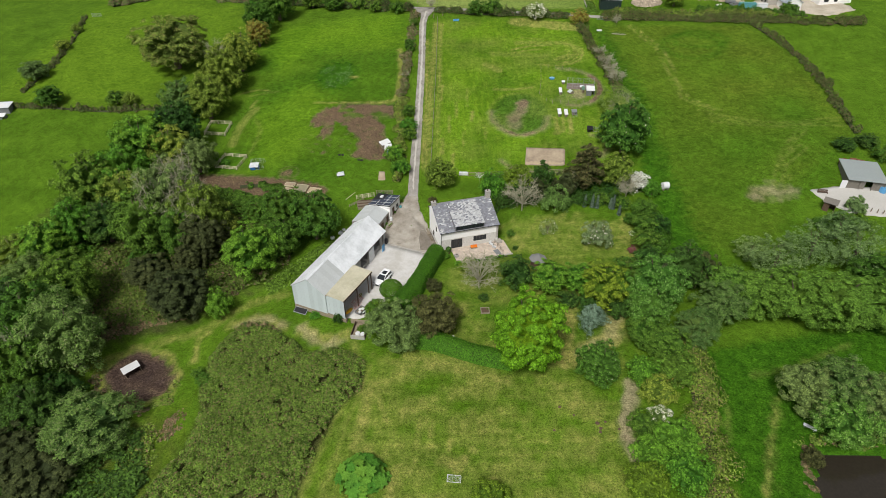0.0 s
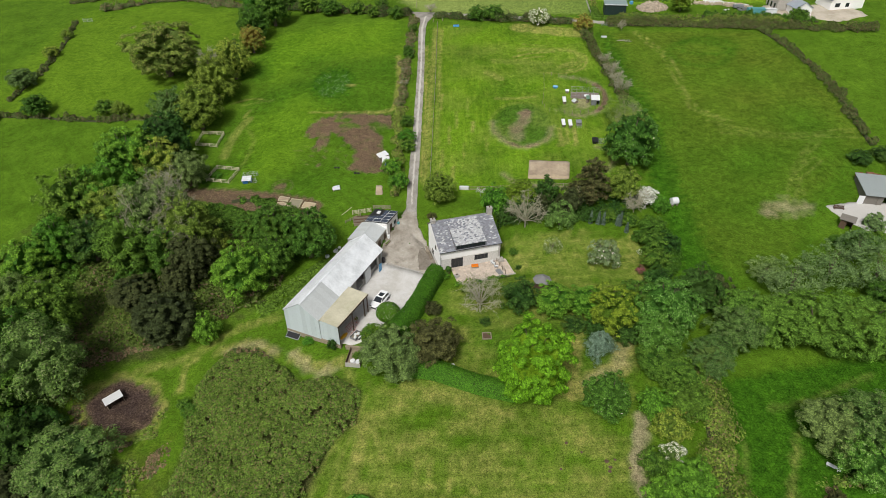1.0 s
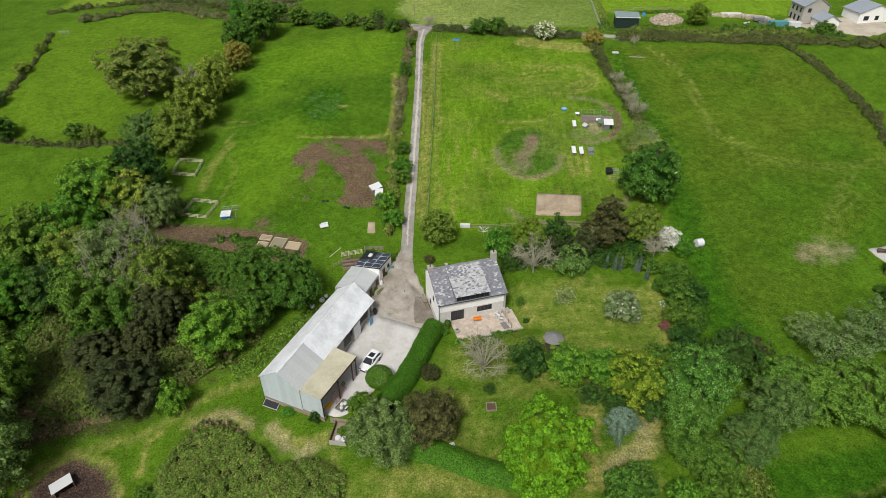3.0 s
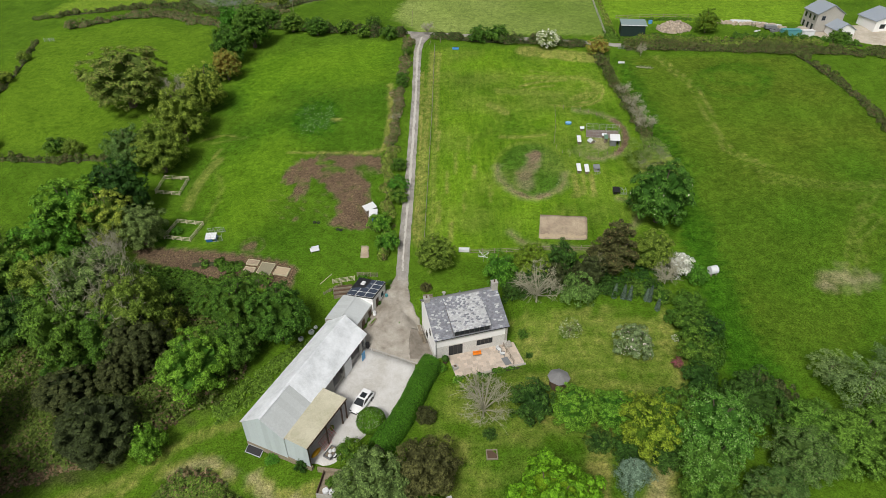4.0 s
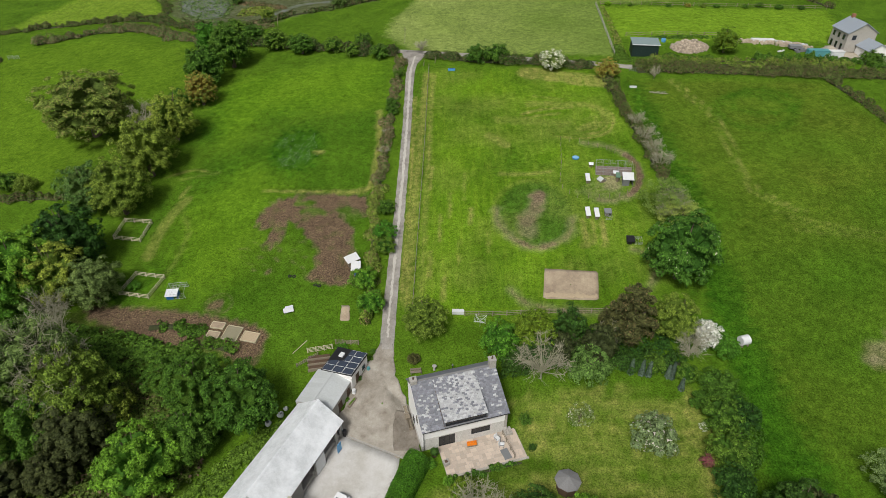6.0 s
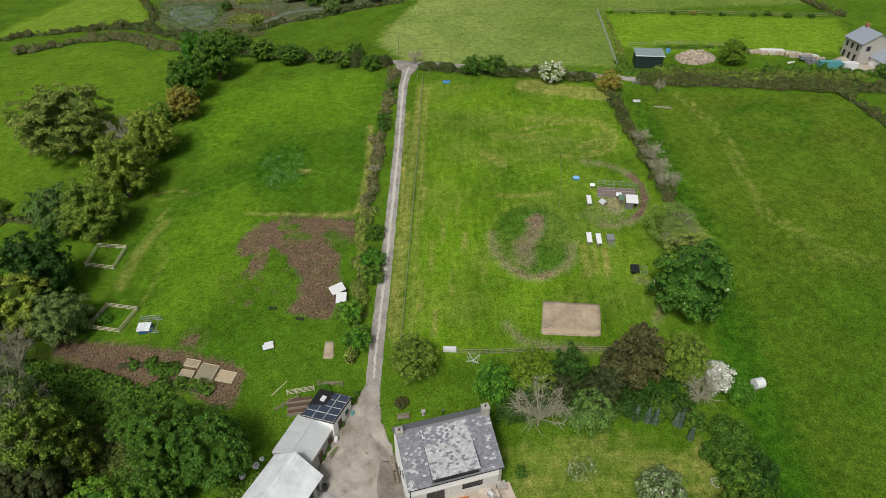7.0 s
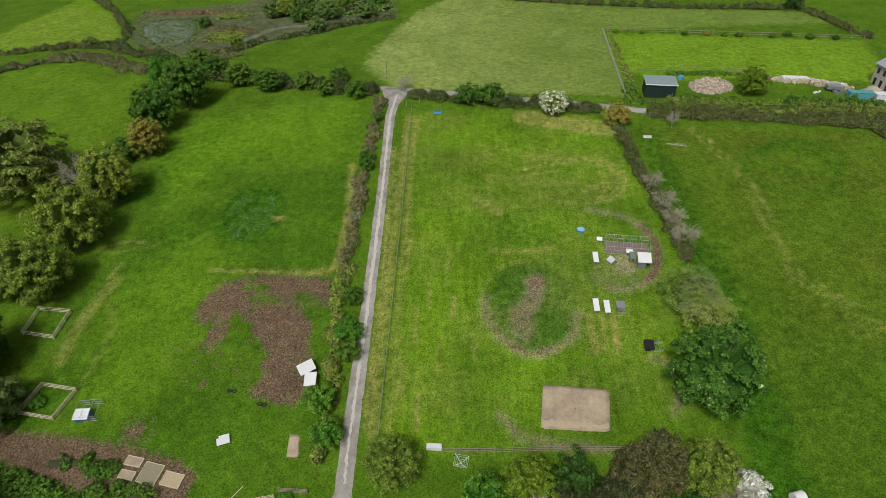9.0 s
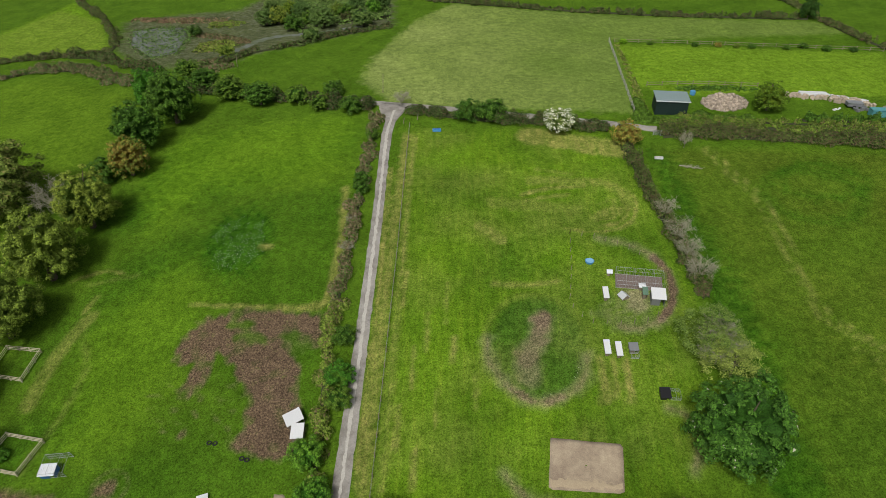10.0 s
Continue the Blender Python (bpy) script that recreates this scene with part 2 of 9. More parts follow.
def ribbon(name, pts, width, lift, material, across=4, step=1.0, wobble=0.05, parent=None, sink=0.05):
    """A strip that lies on the land along a line, with slightly ragged edges."""
    line = smooth_line(pts, step)
    tan = np.gradient(line, axis=0)
    tan /= np.linalg.norm(tan, axis=1)[:, None]
    nor = np.c_[-tan[:, 1], tan[:, 0]]
    rng = np.random.default_rng(len(line))
    w = np.interp(np.linspace(0, 1, len(line)), np.linspace(0, 1, len(width)), width)
    ks = np.linspace(-0.5, 0.5, across + 1)
    V = []
    for i, (q, nn) in enumerate(zip(line, nor)):
        for k in ks:
            off = k * w[i] + (rng.normal() * wobble if abs(k) == 0.5 else 0)
            x, y = q + nn * off
            V.append((x, y, gz(x, y) + lift - sink * (abs(k) == 0.5)))
    F = [(i * (across + 1) + j, i * (across + 1) + j + 1, (i + 1) * (across + 1) + j + 1, (i + 1) * (across + 1) + j) for i in range(len(line) - 1) for j in range(across)]
    return quads(name, V, F, material, parent, True)


def blob(name, pts, lift, material, rings=6, wobble=0.15, step=0.8):
    """A sheet that lies on the land inside an outline."""
    edge = resample([*pts, pts[0]], step)[:-1]
    c, rng = edge.mean(axis=0), np.random.default_rng(len(edge))
    edge = edge + rng.normal(size=edge.shape) * wobble
    n = len(edge)
    V = [(*(c + (e - c) * k), 0) for k in np.linspace(0.02, 1, rings + 1) for e in edge]
    V = [(x, y, gz(x, y) + lift) for x, y, _ in V]
    V += [(x, y, gz(x, y) - 0.1) for x, y in edge]
    F = [(i * n + j, i * n + (j + 1) % n, (i + 1) * n + (j + 1) % n, (i + 1) * n + j) for i in range(rings + 1) for j in range(n)]
    return quads(name, V, F, material, None, False)


# ================= foliage =================
def leaf_quads(P, N, size, rng, stretch=1.5):
    """One small pointed leaf spray at each place P, facing N."""
    k = len(P)
    N = N / np.linalg.norm(N, axis=1)[:, None]
    A = np.cross(N, rng.normal(size=(k, 3)))
    A /= np.linalg.norm(A, axis=1)[:, None] + 1e-9
    B = np.cross(N, A)
    s = size * rng.uniform(0.6, 1.4, (k, 1))
    a, b = A * s * stretch * 0.62, B * s * 0.55
    V = np.stack([P - a * 0.7 - b, P + a, P - a * 0.7 + b], 1).reshape(-1, 3)
    return V, np.arange(3 * k).reshape(-1, 3)


def ball(rng, k):
    d = rng.normal(size=(k, 3))
    return d / np.linalg.norm(d, axis=1)[:, None]


def crown_points(rng, k, R, H, low, lumps=90, lump=0.24, flat=0.0, loose=0.25, fill=0.22):
    """Places and facings of leaves on a crown made of many limbs' clumps over a filled middle."""
    cz, rz = (H + low) / 2, (H - low) / 2
    i = np.arange(lumps) + rng.uniform(0, 1, lumps)
    dz = np.clip(1 - 1.72 * (i + rng.normal(size=lumps) * 4) / lumps, -0.8, 0.99)
    da = i * 2.399963 + rng.normal(size=lumps) * 0.9
    d = np.c_[np.cos(da) * np.sqrt(1 - dz**2), np.sin(da) * np.sqrt(1 - dz**2), dz]
    swell = 1 + 0.13 * np.sin(d[:, :1] * 4 + rng.uniform(0, 6)) * np.cos(d[:, 1:2] * 4 + rng.uniform(0, 6)) + 0.07 * np.sin(np.arctan2(d[:, 1:2], d[:, :1]) * 3 + 1)
    C = d * rng.uniform(0.7, 0.98, (lumps, 1)) * swell * (R, R, rz) + (0, 0, cz)
    lr = rng.uniform(0.6, 1.3, lumps) * lump * R
    inner = int(k * fill)
    idx = rng.choice(lumps, k - inner, p=lr**2 / (lr**2).sum())
    e = ball(rng, k - inner) * 0.85 + d[idx] * 0.55 + (0, 0, 0.5)
    e /= np.linalg.norm(e, axis=1)[:, None]
    P = C[idx] + e * lr[idx, None] * rng.uniform(0.3, 1.0 + loose, (k - inner, 1)) ** 0.7 * (1, 1, 0.85 - 0.5 * flat)
    N = e + ball(rng, k - inner) * 0.42 + (0, 0, 0.2)
    f = ball(rng, inner)
    P = np.r_[P, f * rng.uniform(0.4, 0.66, (inner, 1)) * (R, R, rz) + (0, 0, cz)]
    N = np.r_[N, f + (0, 0, 0.4)]
    P[:, 2] = np.maximum(P[:, 2], 0.05 * H * rng.random(k))
    return P, N, np.c_[C, lr]


def crown_core(rng, C, R, H, low, fine, snug=0.86):
    """The dense leafy inside of a crown: a closed skin that follows the limbs' clumps, a little within the leaves."""
    bm = bmesh.new()
    bmesh.ops.create_icosphere(bm, subdivisions=fine, radius=1)
    o, half = np.array((0, 0, (H + low) / 2)), np.array((R, R, (H - low) / 2))
    u = np.array([v.co for v in bm.verts])
    c = C[:, :3] - o
    b = u @ c.T
    d = (C[:, 3] * snug) ** 2 - ((c**2).sum(1)[None] - b**2)
    reach = np.where((d > 0) & (b > 0), b + np.sqrt(np.maximum(d, 0)), 0).max(1)
    shell = 1 / np.linalg.norm(u / half, axis=1)
    reach = np.clip(reach, 0.5 * shell, 0.76 * shell) * rng.uniform(0.95, 1.05, len(u))
    for v, q in zip(bm.verts, u * reach[:, None] + o):
        v.co = (q[0], q[1], max(q[2], 0.06 * H))
    return bm


def limbs(rng, R, H, targets, trunk_r):
    """A tapered trunk with limbs that reach into the crown."""
    bm = bmesh.new()
    fork = Vector((rng.normal() * 0.03 * R, rng.normal() * 0.03 * R, 0.33 * H))
    rod(bm, (0, 0, -0.3), fork, trunk_r * 1.25, 8, trunk_r * 0.85)
    rod(bm, fork, (0, 0, 0.75 * H), trunk_r * 0.8, 6, trunk_r * 0.25)
    for c in targets:
        mid = fork.lerp(Vector(c), 0.5) + Vector((0, 0, 0.06 * H))
        rod(bm, fork, mid, trunk_r * 0.45, 5, trunk_r * 0.28)
        rod(bm, mid, c, trunk_r * 0.28, 5, trunk_r * 0.08)
    return bm


LABEL = {
    "oak": "broad oak with olive-brown new leaves in the grass field", "olive": "field tree with yellow-olive spring leaves along the hedge line",
    "fresh": "tree with fresh bright green spring leaves", "mid": "leafy tree with a mid-green uneven crown", "dark": "dense tree with dark glossy green leaves",
    "grey": "grey-green sallow with a soft rounded crown", "silver": "large tree with silvery green leaves in dense tufts", "willow": "pale grey-green willow with fine leaves",
    "osier": "bushy tree with fine yellow-green leaves above the meadow",
    "sallow": "thin pale green sallow sapling in rough grass",
    "sapling": "thin pale grey-green sapling in rough grass",
    "lime": "bright lime-green maple standing on the lawn edge", "yellow": "shrubby tree with yellow-green young leaves", "rust": "small tree with rust-brown young leaves",
    "darkred": "dark brownish shrub with dense small leaves", "conifer": "dark evergreen conifer with dull needles", "cedar": "spreading dark brown-green cedar with flat boughs",
    "spruce": "small blue-grey spruce on the garden lawn", "weep": "low weeping tree with pale green leaves", "blossom": "small tree covered with white blossom",
    "chestnut": "dense round-crowned tree with dark green leaves", "apple": "spreading apple tree with grey-green leaves and pale blossom",
    "sparse": "thin young apple tree with few leaves", "pink": "garden shrub with dark pink flowers and leaves", "white": "green hawthorn bush with white may blossom",
    "clipped": "round clipped green bush beside the gravel yard",
    "gunnera": "clump of very large bright green gunnera leaves", "bare": "bare grey tree with fine leafless twigs",
}
CATEGORY = {"conifer": "conifer", "spruce": "spruce", "cedar": "cedar"}
TEMPLATE = {}


def gunnera_leaves(rng, R, H, base):
    """Very large lobed leaves on stalks, heaped into a dome; each leaf is a part."""
    for i in range(40):
        dz = 1 - 0.9 * (i + 0.5) / 40
        a = i * 2.399963
        d = Vector((math.cos(a) * math.sqrt(1 - dz * dz), math.sin(a) * math.sqrt(1 - dz * dz), dz))
        c = Vector((d.x * R, d.y * R, d.z * H * 0.85)) * rng.uniform(0.7, 1.0)
        up = (d + Vector((0, 0, 0.7)) + Vector(rng.normal(size=3) * 0.35)).normalized()
        m = Matrix.Translation(c) @ Vector((0, 0, 1)).rotation_difference(up).to_matrix().to_4x4() @ Matrix.Rotation(rng.uniform(0, 6.28), 4, "Z")
        bm, r, n = bmesh.new(), R * rng.uniform(0.2, 0.33), 28
        mid = bm.verts.new((0, 0, -0.06 * r))
        inner = [bm.verts.new((math.cos(k * math.tau / n) * r * 0.55, math.sin(k * math.tau / n) * r * 0.55, 0.05 * r * (k % 2))) for k in range(n)]
        outer = [bm.verts.new((math.cos(k * math.tau / n) * r * w, math.sin(k * math.tau / n) * r * w, 0.12 * r - 0.3 * r * (w - 0.7))) for k, w in ((k, (1.1, 0.92, 0.7, 0.92)[k % 4]) for k in range(n))]
        for k in range(n):
            j = (k + 1) % n
            bm.faces.new((mid, inner[k], inner[j])), bm.faces.new((inner[k], outer[k], outer[j], inner[j]))
        bmesh.ops.transform(bm, matrix=m, verts=bm.verts)
        part("leaf", bm, LEAF["gunnera"], base)
        part("stalk", rod(bmesh.new(), (c.x * 0.1, c.y * 0.1, 0), c, 0.04, 5, 0.025), LEAF["gunnera"], base)


def tree_template(kind, small, variant):
    """A tree of a kind, built once at the origin with crown radius 1 and height 1 after scaling."""
    seed = sum(map(ord, kind)) * 7 + small * 3 + variant * 101
    rng = np.random.default_rng(seed)
    far, small = small == 2, small == 1
    R = 2.4 if small else 5.0
    H = R * (1.5 if small else 2.0)
    base = new(("shrub" if small else "tree"))
    if kind == "bare":
        bm = bmesh.new()
        rod(bm, (0, 0, -0.2), (0, 0, 0.25 * H), 0.2, 7, 0.15)
        for i in range(26):
            a, up = rng.uniform(0, 6.28), rng.uniform(0.25, 1.0)
            tip = Vector((math.cos(a) * R * (1.1 - 0.55 * up), math.sin(a) * R * (1.1 - 0.55 * up), H * (0.35 + 0.65 * up)))
            knee = Vector((tip.x * 0.4, tip.y * 0.4, tip.z * 0.62))
            rod(bm, (0, 0, 0.22 * H), knee, 0.12, 5, 0.07)
            rod(bm, knee, tip, 0.07, 4, 0.02)
            for j in range(11):
                s = rng.uniform(0.15, 1)
                o = knee.lerp(tip, s)
                e = o + Vector(rng.normal(size=3) * (0.2, 0.2, 0.17)) * R + Vector((tip.x, tip.y, H * 0.3)) * 0.1
                rod(bm, o, e, 0.04, 3, 0.016)
                for _ in range(3):
                    e2 = o.lerp(e, rng.uniform(0.4, 1)) + Vector(rng.normal(size=3) * 0.11 * R)
                    rod(bm, o.lerp(e, 0.5), e2, 0.026, 3, 0.012)
        part("branch_crown", bm, TWIG, base)
    else:
        k = 3400 if small else 11500
        size = 0.14 if small else 0.2
        airy = kind in ("sparse", "sallow", "sapling", "apple", "cedar", "clipped", "gunnera", "spruce", "weep")
        if kind in ("grey", "willow", "silver", "oak", "olive", "osier"):
            size, k = size * 0.82, int(k * 1.25)
        if kind == "sparse":
            k = 1100
        if kind == "sapling":
            k, size = 5600, 0.17
        if kind == "sallow":
            k, size = 9000, 0.14
        if kind == "lime":
            k, size = 22000, 0.2
        if kind == "cedar":
            k, size = 22000, 0.22
        if kind == "conifer" and not small:
            k, size = 15000, 0.2
        if kind == "apple":
            k, size = 2600, 0.17
        if far and kind not in ("oak", "olive"):
            k, size = int(k * 0.42), size * 1.3
        if kind == "gunnera":
            gunnera_leaves(rng, R, H, base)
            TEMPLATE[kind, int(small), variant] = base, R, H
            return base, R, H
        if kind == "spruce":
            P, N, C = crown_points(rng, k, R, H, 0.0, 110, 0.22)
            P[:, :2] *= (1.12 - 0.85 * np.clip(P[:, 2:] / H, 0, 1)) * (1 + 0.15 * np.sin(P[:, 2:] * 7))
        elif kind == "cedar":
            # flat boughs in tiers round the stem
            tiers = 46
            u = (np.arange(tiers) + 0.5) / tiers
            az = np.arange(tiers) * 2.399963 + rng.normal(size=tiers) * 0.3
            reach = R * (1.08 - 0.7 * u) * rng.uniform(0.7, 1.1, tiers)
            k = 10500
            i = rng.choice(tiers, k, p=reach**1.7 / (reach**1.7).sum())
            s = rng.uniform(0.18, 1.0, k) ** 0.7
            side = rng.normal(size=k) * 0.17 * reach[i] * (1.15 - 0.6 * s)
            zz = H * (0.14 + 0.84 * u[i]) + (0.12 - 0.3 * s**2) * reach[i] * 0.5 + rng.normal(size=k) * 0.12
            P = np.c_[np.cos(az[i]) * s * reach[i] - np.sin(az[i]) * side, np.sin(az[i]) * s * reach[i] + np.cos(az[i]) * side, np.maximum(zz, 0.2)]
            N = ball(rng, k) * 0.5 + (0, 0, 0.9)
            C = np.c_[np.cos(az) * reach * 0.85, np.sin(az) * reach * 0.85, H * (0.14 + 0.84 * u)][::5]
        elif kind == "clipped":
            d = ball(rng, k * 2)
            P, N = d * rng.uniform(0.9, 1.0, (k * 2, 1)) * (R, R, H * 0.5) + (0, 0, H * 0.48), d + ball(rng, k * 2) * 0.5
            P[:, 2] = np.maximum(P[:, 2], 0.1)
            C, size = d[:20] * R * 0.6 + (0, 0, H * 0.5), 0.12
        elif kind == "weep":
            P, N, C = crown_points(rng, k, R, H, 0.02 * H, 60, 0.26)
            P[:, 2] -= 0.25 * (np.hypot(P[:, 0], P[:, 1]) / R) ** 2 * R
            P[:, 2] = np.maximum(P[:, 2], 0.1)
        else:
            P, N, C = crown_points(rng, k, R, H, -0.02 * H, 70 if small else 175, 0.2 if small else 0.135, loose=0.7 if kind in ("willow", "osier", "sallow", "grey", "darkred") else 0.35, fill=0.22 if airy else 0.04)
        V, F = leaf_quads(P, N, size, rng, 2.2 if kind in ("willow", "cedar", "weep", "osier", "conifer") else 1.5)
        crown = quads("crown", V, F, LEAF[kind], base)
        if not airy:
            part("inner_foliage", crown_core(rng, C, R, H, -0.02 * H, 4, 0.7 if kind in ("willow", "osier", "oak") else 0.86), LEAF[kind], crown)
        part("trunk", limbs(rng, R, H * 0.85, [tuple(c[:3]) for c in C[:7]], 0.03 * R if kind in ("sapling", "sallow") else 0.09 * R if not small else 0.05 * R), BARK, base)
    TEMPLATE[kind, 2 if far else int(small), variant] = base, R, H
    return base, R, H


def plant(kind, x, y, r, h, small=False):
    """Place a tree or shrub of crown radius r and height h on the land."""
    variant = int(abs(x * 3 + y * 7)) % (2 if kind in ("mid", "fresh", "grey", "dark", "olive") else 1)
    light = 1 if small else 2 if y > 150 else 0  # far trees take a lighter build
    made = TEMPLATE.get((kind, light, variant))
    m = Matrix.Translation((x, y, gz(x, y) - 0.1)) @ Matrix.Rotation((x * 12.9 + y * 78.2) % 6.283, 4, "Z")
    if made is None:
        base, R, H = tree_template(kind, light, variant)
        ob = base
    else:
        base, R, H = made
        ob = copy_thing(base, Matrix())
    ob.matrix_basis = m @ Matrix.Diagonal((r / R, r / R, h / H, 1))
    ob.name = "shrub" if small else "tree"
    word = LABEL[kind]
    if small:
        word = word.replace(" tree ", " bush ").replace("tree", "bush")
    return tagged(ob, word, "shrub" if small else CATEGORY.get(kind, "tree"))


def hedge(name, label, pts, width, tall, kind, density=54.0, size=0.2, ragged=0.45, category="hedge"):
    """A hedge along a line: leaves over a lumpy bank-shaped body, with a woody core."""
    line = smooth_line(pts, 0.5)
    rng = np.random.default_rng(int(abs(line[0, 0] * 10 + line[-1, 1] * 7)))
    length = 0.5 * len(line)
    tan = np.gradient(line, axis=0)
    tan /= np.linalg.norm(tan, axis=1)[:, None]
    if ragged < 0.25:  # clipped: a rounded box
        k = int(length * (width + 2 * tall) * density)
        i = rng.integers(0, len(line) - 1, k)
        q = line[i] + (line[i + 1] - line[i]) * rng.uniform(0, 1, (k, 1))
        nor = np.c_[-tan[i, 1], tan[i, 0]]
        s = q @ np.array([0.8, 0.6]) + q @ np.array([-0.3, 0.7]) * 0.4
        lump = 1 + ragged * (0.5 * np.sin(s * 1.3) + 0.35 * np.sin(s * 3.1 + 2) + 0.3 * np.sin(s * 0.47 + 1)) + rng.normal(size=k) * 0.05
        a = rng.uniform(-1.75, 1.75, k)
        sq = (np.abs(np.sin(a)) ** 4 + np.abs(np.cos(a)) ** 4) ** -0.25
        off, up = np.sin(a) * sq * width / 2 * (0.75 + 0.25 * lump), np.clip(np.cos(a) * sq, -0.05, 2) * tall * lump
        xy = q + nor * off[:, None]
        P = np.c_[xy, height(xy[:, 0], xy[:, 1]) + up]
        N = np.c_[nor * np.sin(a)[:, None], np.cos(a) + 0.3] + ball(rng, k) * 0.5
    else:  # wild: many bushes grown together
        c = int(length * 2.2)
        i = rng.integers(0, len(line) - 1, c)
        nor = np.c_[-tan[i, 1], tan[i, 0]]
        C = line[i] + nor * (rng.normal(size=(c, 1)) * width * 0.22)
        rad = np.clip(rng.lognormal(-0.1, 0.35, c), 0.5, 1.9) * width * 0.36
        top = tall * np.clip(rng.normal(1.0, 0.35 * ragged + 0.1, c) + 0.25 * np.sin(line[i, 0] * 0.21 + line[i, 1] * 0.17), 0.35, 1.9)
        k = int(length * (width + 2 * tall) * density)
        j = rng.choice(c, k, p=rad**2 / (rad**2).sum())
        e = ball(rng, k)
        e[:, 2] = np.abs(e[:, 2])
        xy = C[j] + e[:, :2] * rad[j, None] * rng.uniform(0.75, 1.05, (k, 1))
        P = np.c_[xy, height(xy[:, 0], xy[:, 1]) + np.maximum(top[j] * (0.25 + 0.75 * e[:, 2]) * rng.uniform(0.8, 1.08, k), 0.05)]
        N = e + ball(rng, k) * 0.55 + (0, 0, 0.2)
    o = Vector((*line[len(line) // 2], gz(*line[len(line) // 2])))
    V, F = leaf_quads(P - np.array(o), N, size, rng)
    base = new(name)
    base.location = o
    tagged(base, label, category)
    quads("foliage", V, F, LEAF[kind], base)
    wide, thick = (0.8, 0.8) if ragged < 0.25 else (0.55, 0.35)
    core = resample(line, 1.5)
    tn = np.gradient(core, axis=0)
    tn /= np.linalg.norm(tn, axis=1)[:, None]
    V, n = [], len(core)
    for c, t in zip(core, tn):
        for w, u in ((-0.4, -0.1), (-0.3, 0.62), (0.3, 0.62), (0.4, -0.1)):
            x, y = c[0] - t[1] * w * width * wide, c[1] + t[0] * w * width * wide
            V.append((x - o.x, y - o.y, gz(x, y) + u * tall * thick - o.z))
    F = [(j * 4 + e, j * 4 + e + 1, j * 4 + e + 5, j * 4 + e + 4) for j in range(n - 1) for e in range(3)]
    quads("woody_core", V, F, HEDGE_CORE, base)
    return base


# dark filling colour; it also paints shade into the foot of the hedges
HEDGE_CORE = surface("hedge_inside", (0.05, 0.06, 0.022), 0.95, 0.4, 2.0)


def inside(pts, X, Y):
    """Signed distance to an outline, positive inside."""
    p = np.array(pts, float)
    best, odd = np.full(X.shape, 1e9), np.zeros(X.shape, bool)
    for (ax, ay), (bx_, by) in zip(p, np.roll(p, -1, axis=0)):
        ex, ey = bx_ - ax, by - ay
        t = np.clip(((X - ax) * ex + (Y - ay) * ey) / (ex * ex + ey * ey), 0, 1)
        best = np.minimum(best, np.hypot(X - ax - t * ex, Y - ay - t * ey))
        odd ^= ((ay > Y) != (by > Y)) & (X < ex * (Y - ay) / (by - ay + 1e-12) + ax)
    return np.where(odd, best, -best)


def near_line(pts, X, Y):
    p, best = smooth_line(pts, 1.5), np.full(X.shape, 1e9)
    for (ax, ay), (bx_, by) in zip(p[:-1], p[1:]):
        ex, ey = bx_ - ax, by - ay
        t = np.clip(((X - ax) * ex + (Y - ay) * ey) / (ex * ex + ey * ey + 1e-9), 0, 1)
        best = np.minimum(best, np.hypot(X - ax - t * ex, Y - ay - t * ey))
    return best


def thicket(name, label, outline, tall, kind, density=9.0, size=0.3, category="brambles"):
    """Low tangled growth that fills an outline: one body of leaves over many small mounds."""
    rng = np.random.default_rng(int(abs(outline[0][0] * 17 + outline[0][1])))
    p = np.array(outline)
    lo, hi = p.min(0), p.max(0)
    area = (hi - lo).prod()
    C = rng.uniform(lo, hi, (int(area * 2.6), 2))
    d = inside(outline, C[:, 0], C[:, 1])
    C, d = C[d > 0.1], d[d > 0.1]
    rad = rng.uniform(0.35, 0.8, len(C)) * np.clip(0.5 + d * 0.4, 0.5, 1)
    swell = 0.55 + 0.3 * np.sin(C[:, 0] * 0.45 + 1) * np.cos(C[:, 1] * 0.5) + 0.09 * rng.normal(size=len(C))
    top = tall * np.clip(swell, 0.42, 1.0) * np.clip(d / 1.2, 0.3, 1)
    k = int(area * density * 1.3)
    i = rng.choice(len(C), k, p=rad**2 / (rad**2).sum())
    e = ball(rng, k)
    e[:, 2] = np.abs(e[:, 2])
    xy = C[i] + e[:, :2] * rad[i, None]
    z = height(xy[:, 0], xy[:, 1]) + np.maximum(top[i] - rad[i] * 0.45 + e[:, 2] * rad[i] * 0.5, 0.05) * rng.uniform(0.85, 1.1, k)
    P = np.c_[xy, z]
    N = e * (0.7, 0.7, 1) + ball(rng, k) * 0.6 + (0, 0, 0.5)
    o = Vector((*p.mean(0), gz(*p.mean(0))))
    V, F = leaf_quads(P - np.array(o), N, size, rng)
    ob = quads(name, V, F, LEAF[kind])
    ob.location = o
    return tagged(ob, label, category, kind="stuff")

# ================= the ground: one sheet of grassland =================
def spread(lo, hi, step, far_lo, far_hi):
    a = [lo]
    g = step
    while a[-1] > far_lo:
        g *= 1.35
        a.append(a[-1] - g)
    b = list(np.arange(lo + step, hi, step))
    g = step
    c = [hi]
    while c[-1] < far_hi:
        g *= 1.35
        c.append(c[-1] + g)
    return a[::-1] + b + c


